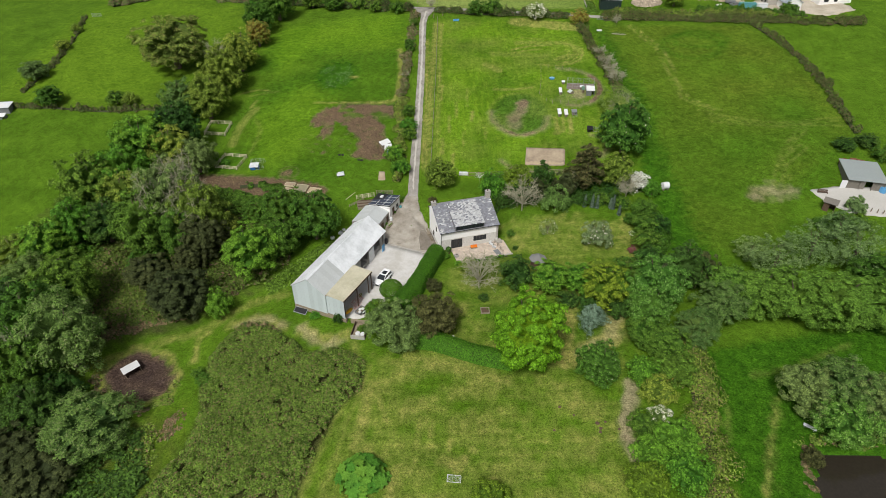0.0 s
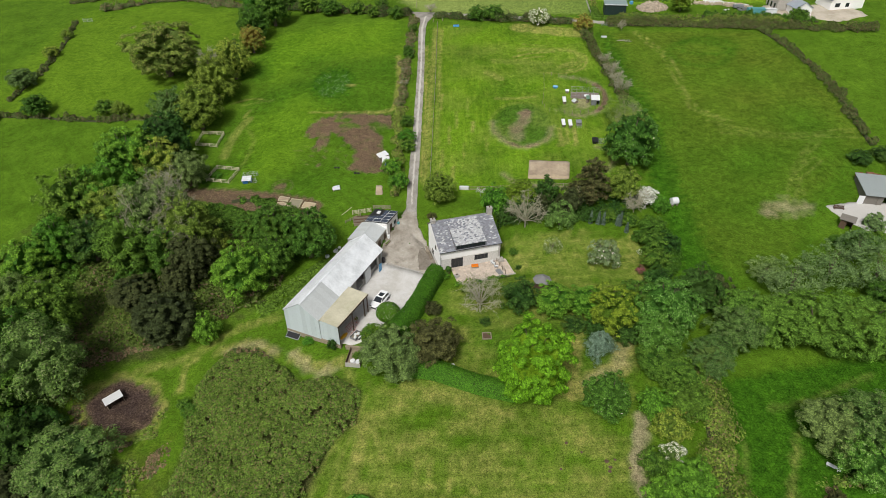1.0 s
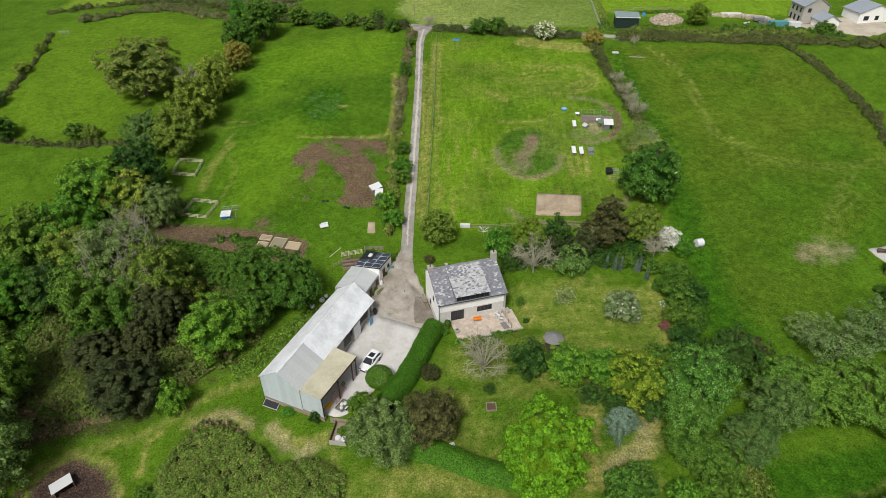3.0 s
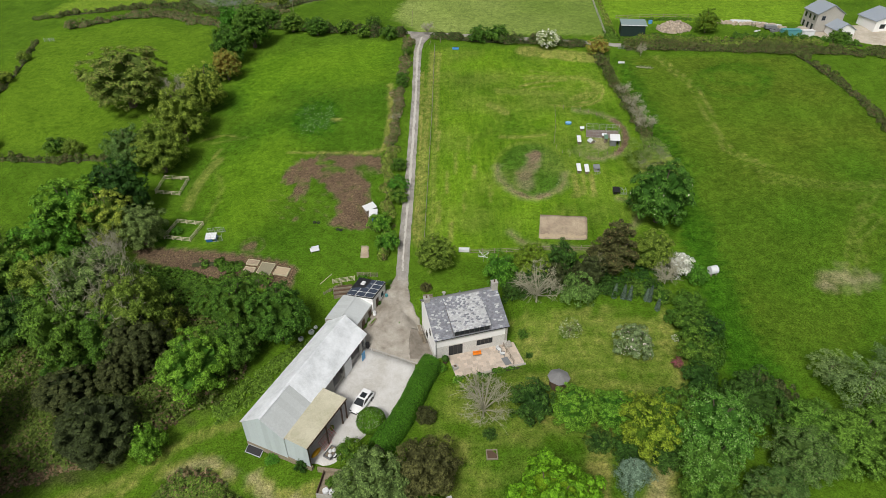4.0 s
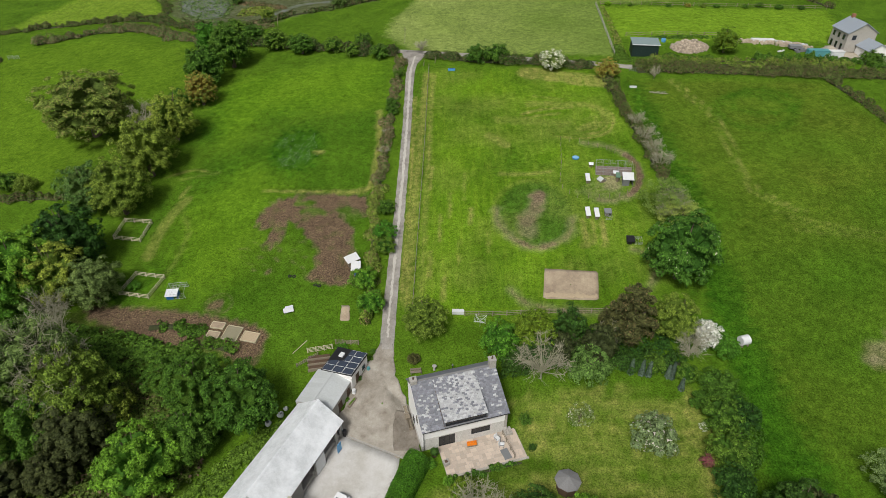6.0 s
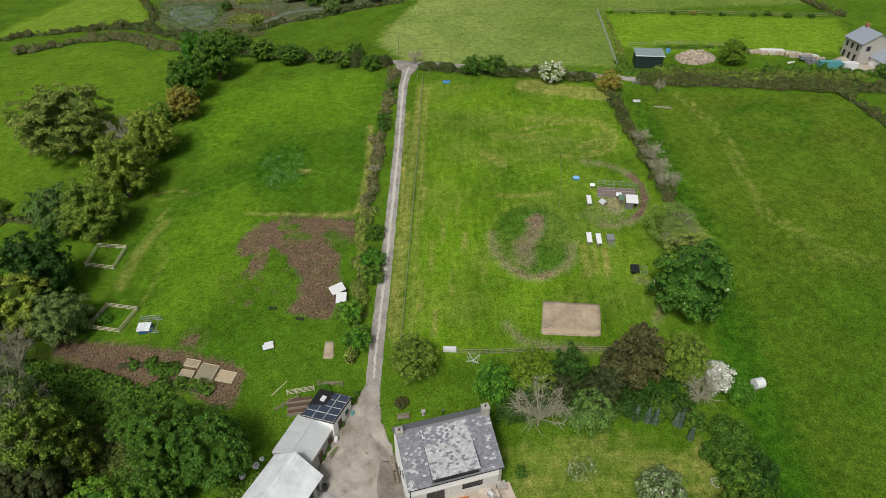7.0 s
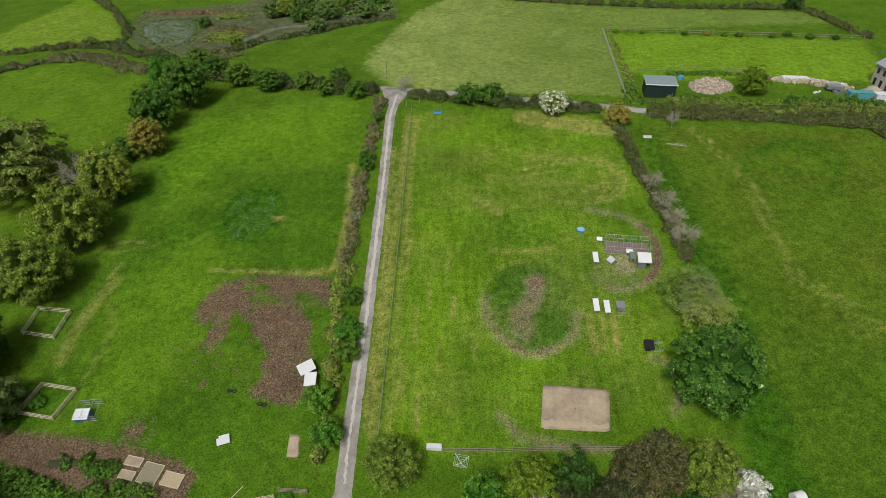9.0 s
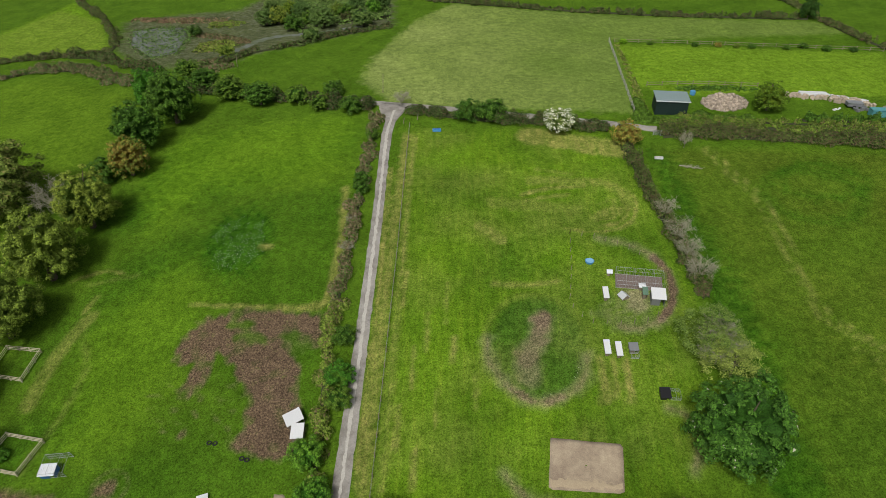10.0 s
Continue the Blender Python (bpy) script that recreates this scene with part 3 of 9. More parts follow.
GX = np.array(spread(-128, -64, 0.9, -3000, -64)[:-1] + list(np.arange(-64, 50, 0.5)) + spread(50, 122, 0.9, 50, 3000)[1:])
GY = np.array(spread(38, 212, 0.5, -900, 212)[:-1] + list(np.arange(212, 305, 1.4)) + spread(305, 306, 2.0, 305, 3500)[1:])
XX, YY = np.meshgrid(GX, GY)
X, Y = XX.ravel(), YY.ravel()


def cloud(scale, seed):
    """Smooth noise over the land, about -1 to 1."""
    r = np.random.default_rng(seed)
    v = np.zeros_like(X)
    for k in range(10):
        a, f, ph = r.uniform(0, 6.28), r.uniform(0.5, 1.8) / scale, r.uniform(0, 6.28)
        v += np.sin((X * math.cos(a) + Y * math.sin(a)) * f * 6.283 + ph)
    return v / 4


def soft(d, w, wob=0.0, seed=1):
    return np.clip((d + wob * cloud(3.0, seed)) / w + 0.5, 0, 1)


LAWN_SOUTH = [(-5, 74), (11, 68.5), (27, 66), (30, 60), (27, 50), (24, 44), (-18, 44), (-17, 55), (-14, 63), (-11, 72)]
LAWN_HOUSE = [(12, 107.4), (26, 108), (37.5, 106.7), (40, 102), (37.3, 91), (28, 86), (33, 76), (28, 66), (10, 70), (-3, 76), (0, 92), (3.5, 94), (14.5, 97.5)]
PADDOCK = [(-2, 203), (40, 198), (44, 168), (46, 150), (42, 128), (30, 121), (-2.8, 121)]
LEFT_PADDOCK = [(-54, 200), (-12, 209), (-11.5, 120), (-28, 114), (-60, 128), (-58, 150), (-48, 170)]
LUSH = [(-34.3, 157.5), (-13, 153.5), (-12.5, 165), (-12.8, 184), (-31, 181), (-38, 168)]
RIGHT_FIELD = [(48, 192), (93, 187), (98, 165), (98, 133), (78, 116), (62, 92), (50, 98), (48, 150)]
MEADOW = [(43, 71), (80, 76), (110, 70), (110, 30), (40, 30), (39, 52)]
PIG_FIELD = [(-34.3, 145.1), (-33.9, 149.3), (-31.6, 152.4), (-26.9, 153.8), (-20.8, 153.6), (-13.0, 152.4), (-11.6, 147.7), (-14.6, 145.7), (-14.8, 138.6), (-12.6, 132.4), (-12.0, 128.8), (-18.1, 129.5), (-22.7, 131.2), (-20.7, 133.6), (-21.5, 137.8), (-24.1, 142.2), (-26.3, 144.9), (-28.0, 145.9), (-28.3, 141.3), (-29.9, 138.7), (-31.8, 139.8), (-31.0, 143.8)]
SOIL_BED = [(-60, 126.8), (-47, 125.7), (-36.3, 123.6), (-28.9, 121.5), (-26.2, 119.3), (-27.3, 113.9), (-30.1, 114), (-34.6, 116.9), (-44.5, 117.9), (-51, 121), (-59, 124)]
PIG_RING = [(-58, 70.5), (-54, 75.3), (-47.5, 73.2), (-45, 69), (-45.4, 66), (-48.5, 63.9), (-54.4, 65.4)]
FAR_DRY = [(-15, 228), (-13, 243), (-3, 272), (8, 287), (31, 277), (66, 264), (108, 255), (112, 245), (50, 246.5), (47.5, 205), (-6, 214)]
SCRUB = [(-98, 284), (-80, 290), (-63, 291), (-58, 304), (-12, 297), (-10, 268), (-31, 258), (-49, 249), (-56, 241), (-63, 240), (-81, 246.6), (-90, 258)]
WOOD_FLOOR = [(-128, 98), (-92, 107), (-86, 122), (-60, 125), (-34, 113), (-33, 93), (-48, 80), (-60, 77), (-62, 62), (-46, 58), (-42, 44), (-128, 40)]
dry, lush_and_shade, soil, rough = (np.zeros_like(X) for _ in range(4))
pale, mown, scrub, dead = (np.zeros_like(X) for _ in range(4))
for zone in (LAWN_SOUTH, LAWN_HOUSE):
    k = soft(inside(zone, X, Y), 2.0, 1.0, 3)
    dry = np.maximum(dry, k * np.clip(0.33 + 0.26 * cloud(9, 11) + 0.2 * cloud(3.5, 12), 0, 0.85))
# less dry and deeper green: tree shade on this lawn, painted through the grass cover
dry *= 1 - 0.6 * soft(inside([(5, 83), (28, 85), (33, 76), (28, 66), (11, 70)], X, Y), 3.0, 1.0, 90)
lush_and_shade = np.maximum(lush_and_shade, 0.45 * soft(inside([(5, 83), (28, 85), (33, 76), (28, 66), (11, 70)], X, Y), 4.0, 1.5, 91))
FAR_LAWN = [(51, 244), (113, 231), (108, 207), (76, 212), (58, 212), (50, 218)]
dry = np.maximum(dry, soft(inside(FAR_LAWN, X, Y), 2.0, 0.5, 50) * 0.1)
dry = np.maximum(dry, soft(inside([(-128, 300), (-106, 284), (-93, 258), (-140, 248)], X, Y), 2.0, 0.5, 51) * 0.25)
k = soft(inside(PADDOCK, X, Y), 2.0)
mown = np.maximum(mown, k)
mown = np.maximum(mown, soft(inside(LAWN_SOUTH, X, Y), 2.0))
mown = np.maximum(mown, 0.7 * soft(inside(LAWN_HOUSE, X, Y), 2.0))
dry = np.maximum(dry, k * np.clip(0.06 + 0.16 * cloud(24, 13) + 0.06 * cloud(7, 14), 0, 0.5))
for pts, w, amt in (([(-2.0, 200), (-3.4, 160), (-3.9, 125)], 0.9, 0.75), ([(-0.7, 200), (-1.2, 160), (-1.6, 125)], 0.5, 0.5), ([(24, 198), (40, 192)], 3.0, 0.85), ([(22, 183), (36, 181), (39, 175), (33, 172)], 1.2, 0.55),
                    ([(15, 177), (30, 174)], 1.5, 0.35), ([(66, 140), (80, 137), (97, 138)], 0.15, 0.3),
                    ([(75, 116), (77, 124), (88, 137)], 0.1, 0.45), ([(76.3, 116), (78.3, 124), (89, 136)], 0.1, 0.45), ([(66, 138.6), (80, 135.6), (97, 136.6)], 0.1, 0.35), ([(-13, 182.5), (-12, 166.6), (-12.6, 155.6), (-16, 153.8), (-20, 154)], 0.6, 0.95), ([(-52, 152), (-47, 143), (-49, 128)], 0.4, 0.3), ([(-54, 160), (-46, 162)], 0.2, 0.4),
                    ([(28.6, 142.5), (28.0, 136.3)], 0.6, 0.9), ([(30.2, 142.4), (29.5, 137)], 0.6, 0.7), ([(32.1, 142.4), (31.3, 136.2)], 0.6, 1.0), ([(-30, 88), (-37.4, 85), (-44, 79), (-51.4, 76.5), (-59, 73), (-64, 70)], 0.9, 0.55), ([(-25, 78.5), (-21, 76.2), (-17, 77)], 1.3, 0.8),
                    ([(-38.5, 80.5), (-33, 82), (-29, 79.5)], 1.0, 0.8), ([(-15, 75), (-15, 66), (-18, 56), (-20, 46)], 0.8, 0.5), ([(-5, 72), (0, 70.5), (8, 67.5)], 0.8, 0.5)):
    dry = np.maximum(dry, amt * soft(w - near_line(pts, X, Y), 1.0, 0.35, int(w * 10)))
dry = np.maximum(dry, soft(inside([(37.5, 106), (40.2, 102), (37.5, 91), (34, 92), (36, 101)], X, Y), 3, 1.5, 21) * 0.8)
bright, thin = np.zeros_like(X), np.zeros_like(X)
thin = np.maximum(thin, soft(inside(FAR_DRY, X, Y), 2.0, 1.0, 22) * np.clip(0.85 + 0.15 * cloud(30, 23), 0, 1) * (1 - 0.45 * np.clip((X - 5) / 40, 0, 1)))
bright = np.maximum(bright, 0.85 * soft(inside(FAR_LAWN, X, Y), 2.0, 0.5, 50))
bright = np.maximum(bright, 0.7 * soft(inside([(-128, 310), (-106, 284), (-93, 258), (-140, 248)], X, Y), 2.0, 0.5, 51))
bright = np.maximum(bright, 0.42 * soft(inside(PADDOCK, X, Y), 3.0) * np.clip(0.7 + 0.6 * cloud(26, 61), 0, 1.5))
bright = np.maximum(bright, 0.45 * soft(inside([(-54, 202), (-14, 210), (-14, 186), (-40, 184), (-46, 172), (-52, 182)], X, Y), 8.0, 2.0, 62))
bright = np.maximum(bright, 0.35 * soft(inside([(-50, 150), (-40, 165), (-30, 158), (-36, 132), (-46, 128)], X, Y), 8.0, 2.0, 63))
bright = np.maximum(bright, 0.3 * soft(inside([(-128, 235), (-100, 238), (-74, 226), (-66, 205), (-84, 160), (-128, 162)], X, Y), 8.0, 2.0, 64))
bright = np.maximum(bright, 0.5 * soft(inside([(-12, 298), (110, 300), (140, 420), (-60, 420)], X, Y), 6.0))
lush_and_shade = np.maximum(lush_and_shade, soft(inside(LUSH, X, Y), 2.0, 1.2, 24) * 0.35)
lush_and_shade = np.maximum(lush_and_shade, soft(inside(MEADOW, X, Y), 2.0, 0.6, 25) * 0.95)
lush_and_shade = np.maximum(lush_and_shade, 0.9 * soft(1 - np.hypot((X - 19.6) / 6.9, (Y - 145.6) / 8.8), 0.2, 0.03, 65))
lush_and_shade = np.maximum(lush_and_shade, 1.0 * soft(1 - np.hypot((X + 30.5) / 6.5, (Y - 169) / 9), 0.5, 0.15, 66))
lush_and_shade = np.maximum(lush_and_shade, soft(inside([(47, 190), (50, 189), (53, 150), (53, 88), (43, 90), (45, 112)], X, Y), 4.0, 1.5, 26) * 0.95)
lush_and_shade = np.maximum(lush_and_shade, 0.5 * soft(inside([(50, 95), (62, 92), (80, 114), (96, 130), (92, 150), (70, 140), (50, 150)], X, Y), 10.0, 3.0, 80))
lush_and_shade = np.maximum(lush_and_shade, soft(inside(LEFT_PADDOCK, X, Y), 3.0) * np.clip(0.25 + 0.3 * cloud(25, 27), 0, 0.7))
lush_and_shade = np.maximum(lush_and_shade, soft(inside([(-52, 200), (-40, 205), (-42, 185), (-50, 172), (-56, 175)], X, Y), 5.0, 1.5, 28) * 0.7)
lush_and_shade = np.maximum(lush_and_shade, 0.7 * soft(1.2 - np.abs(np.hypot((X - 72) / 1.2, Y - 176) - 7), 1.5, 0.8, 88))
rough = np.maximum(rough, soft(inside(RIGHT_FIELD, X, Y), 3.0) * np.clip(0.65 + 0.3 * cloud(28, 29) + 0.08 * cloud(7, 30), 0.2, 1))
rough = np.maximum(rough, soft(inside([(-128, 158), (-78, 156), (-62, 205), (-70, 225), (-100, 238), (-128, 222)], X, Y), 4.0) * 0.35)
rough *= 1 - 0.8 * lush_and_shade
nearc = cloud(2.2, 41)
soil = np.maximum(soil, soft(inside(PIG_FIELD, X, Y) + 0.3 * nearc, 1.6, 0.5, 31) * np.clip(0.95 + 0.25 * cloud(5, 32), 0.3, 1))
soil *= 1 - 0.6 * soft(1.2 - near_line([(-26.3, 152), (-24.5, 149), (-22, 148)], X, Y), 1.6, 0.8, 33)
soil *= 1 - 0.7 * soft(1.5 - near_line([(-17.4, 148.2), (-15.0, 146.2), (-13.4, 143.5)], X, Y), 1.8, 0.8, 36)
PIG_TRODDEN = [(-37.6, 140.0), (-31, 141.8), (-23.1, 141.5), (-21.3, 136.8), (-21.9, 131.5), (-33.6, 133.1)]
soil = np.maximum(soil, soft(inside(PIG_TRODDEN, X, Y), 3.0, 1.0, 37) * np.clip(0.12 + 0.3 * cloud(2.5, 38), 0, 0.45))
soil = np.maximum(soil, soft(inside(SOIL_BED, X, Y) + 0.2 * nearc, 1.8, 0.3, 34))
soil = np.maximum(soil, soft(inside(PIG_RING, X, Y) + 0.3 * nearc, 2.0, 0.4, 35))
for (cx, cy, r, amt) in ((20.9, 150.1, 1.5, 0.95), (20.6, 148.3, 1.5, 0.7), (20.2, 146.6, 1.4, 0.6), (19.0, 144.8, 1.3, 0.5), (18.1, 143.6, 1.8, 0.6), (18.1, 140.6, 2.2, 0.35), (-36.8, 125.8, 1.5, 0.75), (-29.5, 133, 0.6, 0.7), (26.6, 54.8, 0.8, 0.6), (-13.2, 130.8, 1.3, 0.9), (67.5, 111.5, 2.6, 0.4)):
    soil = np.maximum(soil, amt * soft(r - np.hypot(X - cx, (Y - cy) * 0.9), 1.0, 0.35, int(cx + 90)))
soil = np.maximum(soil, 0.5 * soft(2.7 - np.hypot(X + 36.5, (Y - 126.2) * 1.1), 0.8) * (1 - soft(2.0 - np.hypot(X + 36.5, (Y - 126.2) * 1.1), 0.8)))
pale = np.maximum(pale, soft(inside([(34, 155.5), (37, 155.8), (38.4, 153), (36.5, 150.5), (34, 151.5)], X, Y), 1.5, 0.6, 42) * 0.75)
pale = np.maximum(pale, 0.8 * soft(1.0 - near_line([(29.7, 64), (27.5, 58.2), (27, 53.5), (28.5, 49)], X, Y), 0.9, 0.4, 43))
pale = np.maximum(pale, 0.55 * soft(0.8 - near_line([(-25.5, 79.3), (-23, 76.6), (-20, 74.9), (-18, 75.5)], X, Y), 1.4, 0.6, 75))
pale = np.maximum(pale, 0.5 * soft(0.7 - near_line([(-37.5, 80.5), (-33, 81.8), (-29, 80)], X, Y), 1.2, 0.5, 76))
pale = np.maximum(pale, soft(inside([(66, 111), (74, 110.5), (76, 113), (70, 114.5)], X, Y), 3.0, 1.2, 44) * 0.6)
bright *= 1 - 0.9 * soft(1 - np.hypot((X - 19.6) / 7.2, (Y - 145.6) / 9.0), 0.15, 0.02, 87)
thin = np.maximum(thin, 0.1 * soft(1 - np.hypot((X - 20.2) / 7.0, (Y - 145.6) / 9.0), 0.2, 0.03, 78))
scrub = np.maximum(scrub, soft(inside(SCRUB, X, Y), 3.0, 1.5, 45))
dead = np.maximum(dead, soft(inside(WOOD_FLOOR, X, Y), 5.0, 2.0, 46) * np.clip(0.8 + 0.35 * cloud(7, 47), 0.2, 1))
rough = np.maximum(rough, 0.8 * soft(inside([(-46, 62), (-43, 64), (-39.5, 56), (-42, 45), (-55, 42), (-52, 52)], X, Y), 4.0, 2.0, 81))
dead = np.maximum(dead, 0.45 * soft(inside([(-44, 61), (-39.5, 57), (-42, 45), (-55, 42), (-50, 52)], X, Y), 4.0, 2.0, 82) * np.clip(0.6 + cloud(3.5, 83), 0, 1))
grass_keep = soft(1.6 - near_line([(-28, 89), (-37.4, 85), (-44, 79), (-51.4, 76.5), (-59, 73), (-66, 69.5)], X, Y), 1.5, 0.4, 48)
grass_keep = np.maximum(grass_keep, soft(1.8 - near_line([(-42, 78), (-41, 70), (-40.5, 62), (-44, 56), (-49, 50)], X, Y), 1.5, 0.4, 49))
BRAMBLE = [(-39, 76), (-36.8, 80), (-31, 79.5), (-26.3, 76.2), (-23.2, 73.3), (-18, 74.3), (-12.9, 71.2), (-13.1, 65.2), (-16.3, 62), (-18.6, 54), (-20.5, 46), (-43, 46), (-38.7, 55.5), (-38.3, 61.8), (-40, 67), (-40, 73)]
dead *= 1 - grass_keep
dead = np.maximum(dead, soft(inside(BRAMBLE, X, Y), 1.0))
across = np.maximum(soft(inside(LAWN_HOUSE, X, Y), 2.0), 0.75 * soft(inside(LAWN_SOUTH, X, Y), 3.0))
for pts, w, s_amt, p_amt in (([(12.5, 146.9), (12.6, 142.9), (15.5, 138.4), (18.7, 136.4), (22.6, 137.1), (25.7, 139.7), (26.7, 143.5)], 0.55, 0.45, 0.3), ([(15.5, 138.4), (18.7, 136.4), (22.6, 137.1)], 0.5, 0.75, 0.2),
                             ([(32.4, 167.0), (37.9, 164.5), (40.6, 162.0)], 0.4, 0.4, 0.35), ([(40.6, 162.0), (42.0, 157.6), (41.3, 153.1), (38.7, 149.4)], 0.7, 1.0, 0.1), ([(38.7, 149.4), (35.4, 148.0), (32.2, 148.3)], 0.6, 0.5, 0.35),
                             ([(13.7, 127.0), (15.8, 124.0), (18.2, 123.1), (21.6, 122.3), (27.1, 121.6)], 0.35, 0.6, 0.35), ([(36.1, 135.1), (38.2, 134.0), (39.1, 130.3), (37.0, 126.5)], 0.3, 0.6, 0.3), ([(20.9, 150), (20.2, 146.9), (18.1, 143.8), (18.1, 140.3)], 1.3, 0.3, 0.35)):
    near = near_line(pts, X, Y)
    soil = np.maximum(soil, s_amt * soft(w - near, 0.9, 0.3, int(w * 20)))
    pale = np.maximum(pale, p_amt * soft(w + 0.35 - near, 1.2, 0.35, int(w * 30)))
# mower arcs, worn edges and dry streaks in the two paddocks
for pts, w, amt in (([(27.0, 169.4), (32.7, 168.3), (36.7, 169.3), (39.3, 171.6), (40.5, 175.2), (40.1, 178.3)], 0.3, 0.75), ([(32.9, 169.6), (36.5, 170.4), (38.7, 173.1), (39.3, 176.0), (38.7, 178.8)], 0.3, 0.7), ([(32.7, 171.3), (35.8, 171.8), (37.6, 173.9), (38.0, 176.6)], 0.25, 0.6),
                    ([(33.6, 173.5), (36.2, 174.1), (36.9, 176.2)], 0.25, 0.55), ([(33.9, 175.6), (35.4, 176.0), (35.8, 177.4)], 0.2, 0.5), ([(20.5, 178.9), (25, 180.2), (31.7, 180.6)], 0.5, 0.6), ([(21, 177.0), (24, 177.8), (28.7, 178.3)], 0.3, 0.55), ([(23.8, 186.2), (30.1, 184.1)], 0.4, 0.35),
                    ([(7.7, 147.1), (7.3, 143.2)], 0.35, 0.9), ([(-0.1, 136.3), (-0.2, 130.3)], 0.3, 0.8), ([(-0.2, 160.9), (-0.6, 153.9)], 0.35, 0.7), ([(-0.2, 198.8), (-0.6, 187.9), (-0.8, 180.9), (-0.9, 160)], 0.3, 0.7), ([(1.6, 146), (1.4, 139)], 0.25, 0.6), ([(3.6, 152), (3.4, 145)], 0.25, 0.5), ([(5.2, 139), (5.0, 133)], 0.25, 0.5),
                    ([(2.4, 130), (2.2, 125)], 0.3, 0.6), ([(6.5, 158), (6.3, 150)], 0.2, 0.45), ([(10.6, 141), (10.4, 136)], 0.25, 0.45), ([(-4.8, 188.2), (-4.7, 171.8), (-4.5, 156.3), (-4.7, 140), (-4.9, 126)], 0.35, 0.85),
                    ([(12.3, 170.9), (15.6, 167.3)], 1.3, 0.45), ([(14.0, 157.5), (19, 156.8), (24, 157.5)], 0.5, 0.5), ([(-50.4, 153.4), (-52.0, 149.0), (-52.8, 143.5), (-53.0, 138.0)], 1.1, 0.4), ([(-51.8, 154.1), (-51.0, 157.4)], 0.4, 0.5), ([(-52.0, 151), (-51.2, 147)], 0.3, 0.4),
                    ([(-56.7, 161.1), (-52.6, 163.1), (-48.6, 162.4)], 0.25, 0.75), ([(-34.8, 155.2), (-22.9, 154.4), (-13.8, 154.2), (-12.8, 156.8), (-12.6, 161.3), (-12.4, 170.6), (-12.3, 177.7)], 0.3, 0.85), ([(-26.4, 167.9), (-24.6, 167.6)], 0.6, 0.9)):
    dry = np.maximum(dry, min(1.0, amt * 1.35) * soft(w - near_line(pts, X, Y), 0.7, 0.2, int(abs(pts[0][0] * 3 + w * 10))))
for pts, w, amt in (([(56.8, 191.2), (59.3, 182.2), (61.4, 176.5), (62.2, 170.5), (61.8, 163.1), (61.2, 157.0), (61.8, 149.2), (64.5, 146.1), (68.5, 143.1)], 0.1, 0.9), ([(58.3, 191.6), (60.6, 183.0), (62.9, 176.4), (63.6, 169.1), (63.2, 161.7), (62.7, 156.4), (63.5, 150.2), (66.0, 146.0), (70, 143)], 0.1, 0.9),
                    ([(64.1, 143.6), (74.6, 138.7), (87.0, 135.5), (97, 134.5)], 0.08, 0.55), ([(66, 141.6), (75, 137.0), (87.0, 133.8)], 0.08, 0.5), ([(83.2, 127.9), (76.7, 122.5), (73.3, 117.5), (71.9, 112.4)], 0.1, 0.6), ([(84.6, 126.9), (78.2, 121.6), (74.9, 117.0), (73.5, 112.4)], 0.1, 0.6)):
    rough *= 1 - 0.6 * amt * soft(w + 0.2 - near_line(pts, X, Y), 0.8, 0.2, 96)
    dry = np.maximum(dry, amt * soft(w - near_line(pts, X, Y), 0.8, 0.2, int(pts[0][0] + 5)))
oval = soft(0.8 - near_line([(67.4, 181.7), (75.0, 184.9), (81.3, 182.8), (83.0, 177.6), (75.7, 174.9), (68.5, 176.7), (67.4, 181.7)], X, Y), 1.5, 0.8, 97)
lush_and_shade, rough = np.maximum(lush_and_shade, 0.8 * oval), rough * (1 - 0.7 * oval)
lush_and_shade = np.maximum(lush_and_shade, 0.55 * soft(inside([(15.2, 168.1), (25.9, 168.7), (24.9, 158.5), (15.5, 158.7)], X, Y), 2.0, 0.8, 92))
lush_and_shade = np.maximum(lush_and_shade, soft(0.5 - near_line([(12.5, 147.0), (12.3, 143.1), (14.0, 139.9), (16.6, 137.9), (19.6, 137.2), (23.0, 138.4), (25.5, 141.7)], X, Y), 0.6, 0.2, 93))
trod = soft(inside([(28.7, 150.5), (31, 153), (33.7, 155.5), (38.4, 151.7), (37.2, 148.5), (32.4, 147.9)], X, Y), 2.0, 0.6, 94)
pale = np.maximum(pale, 0.3 * trod * np.clip(0.7 + 0.6 * cloud(1.6, 95), 0, 1))
dry = np.maximum(dry, 0.3 * soft(0.4 - np.abs(np.hypot((X - 19.6) / 7.6, (Y - 145.6) / 9.4) - 1) * 8, 1.0, 0.1, 84))
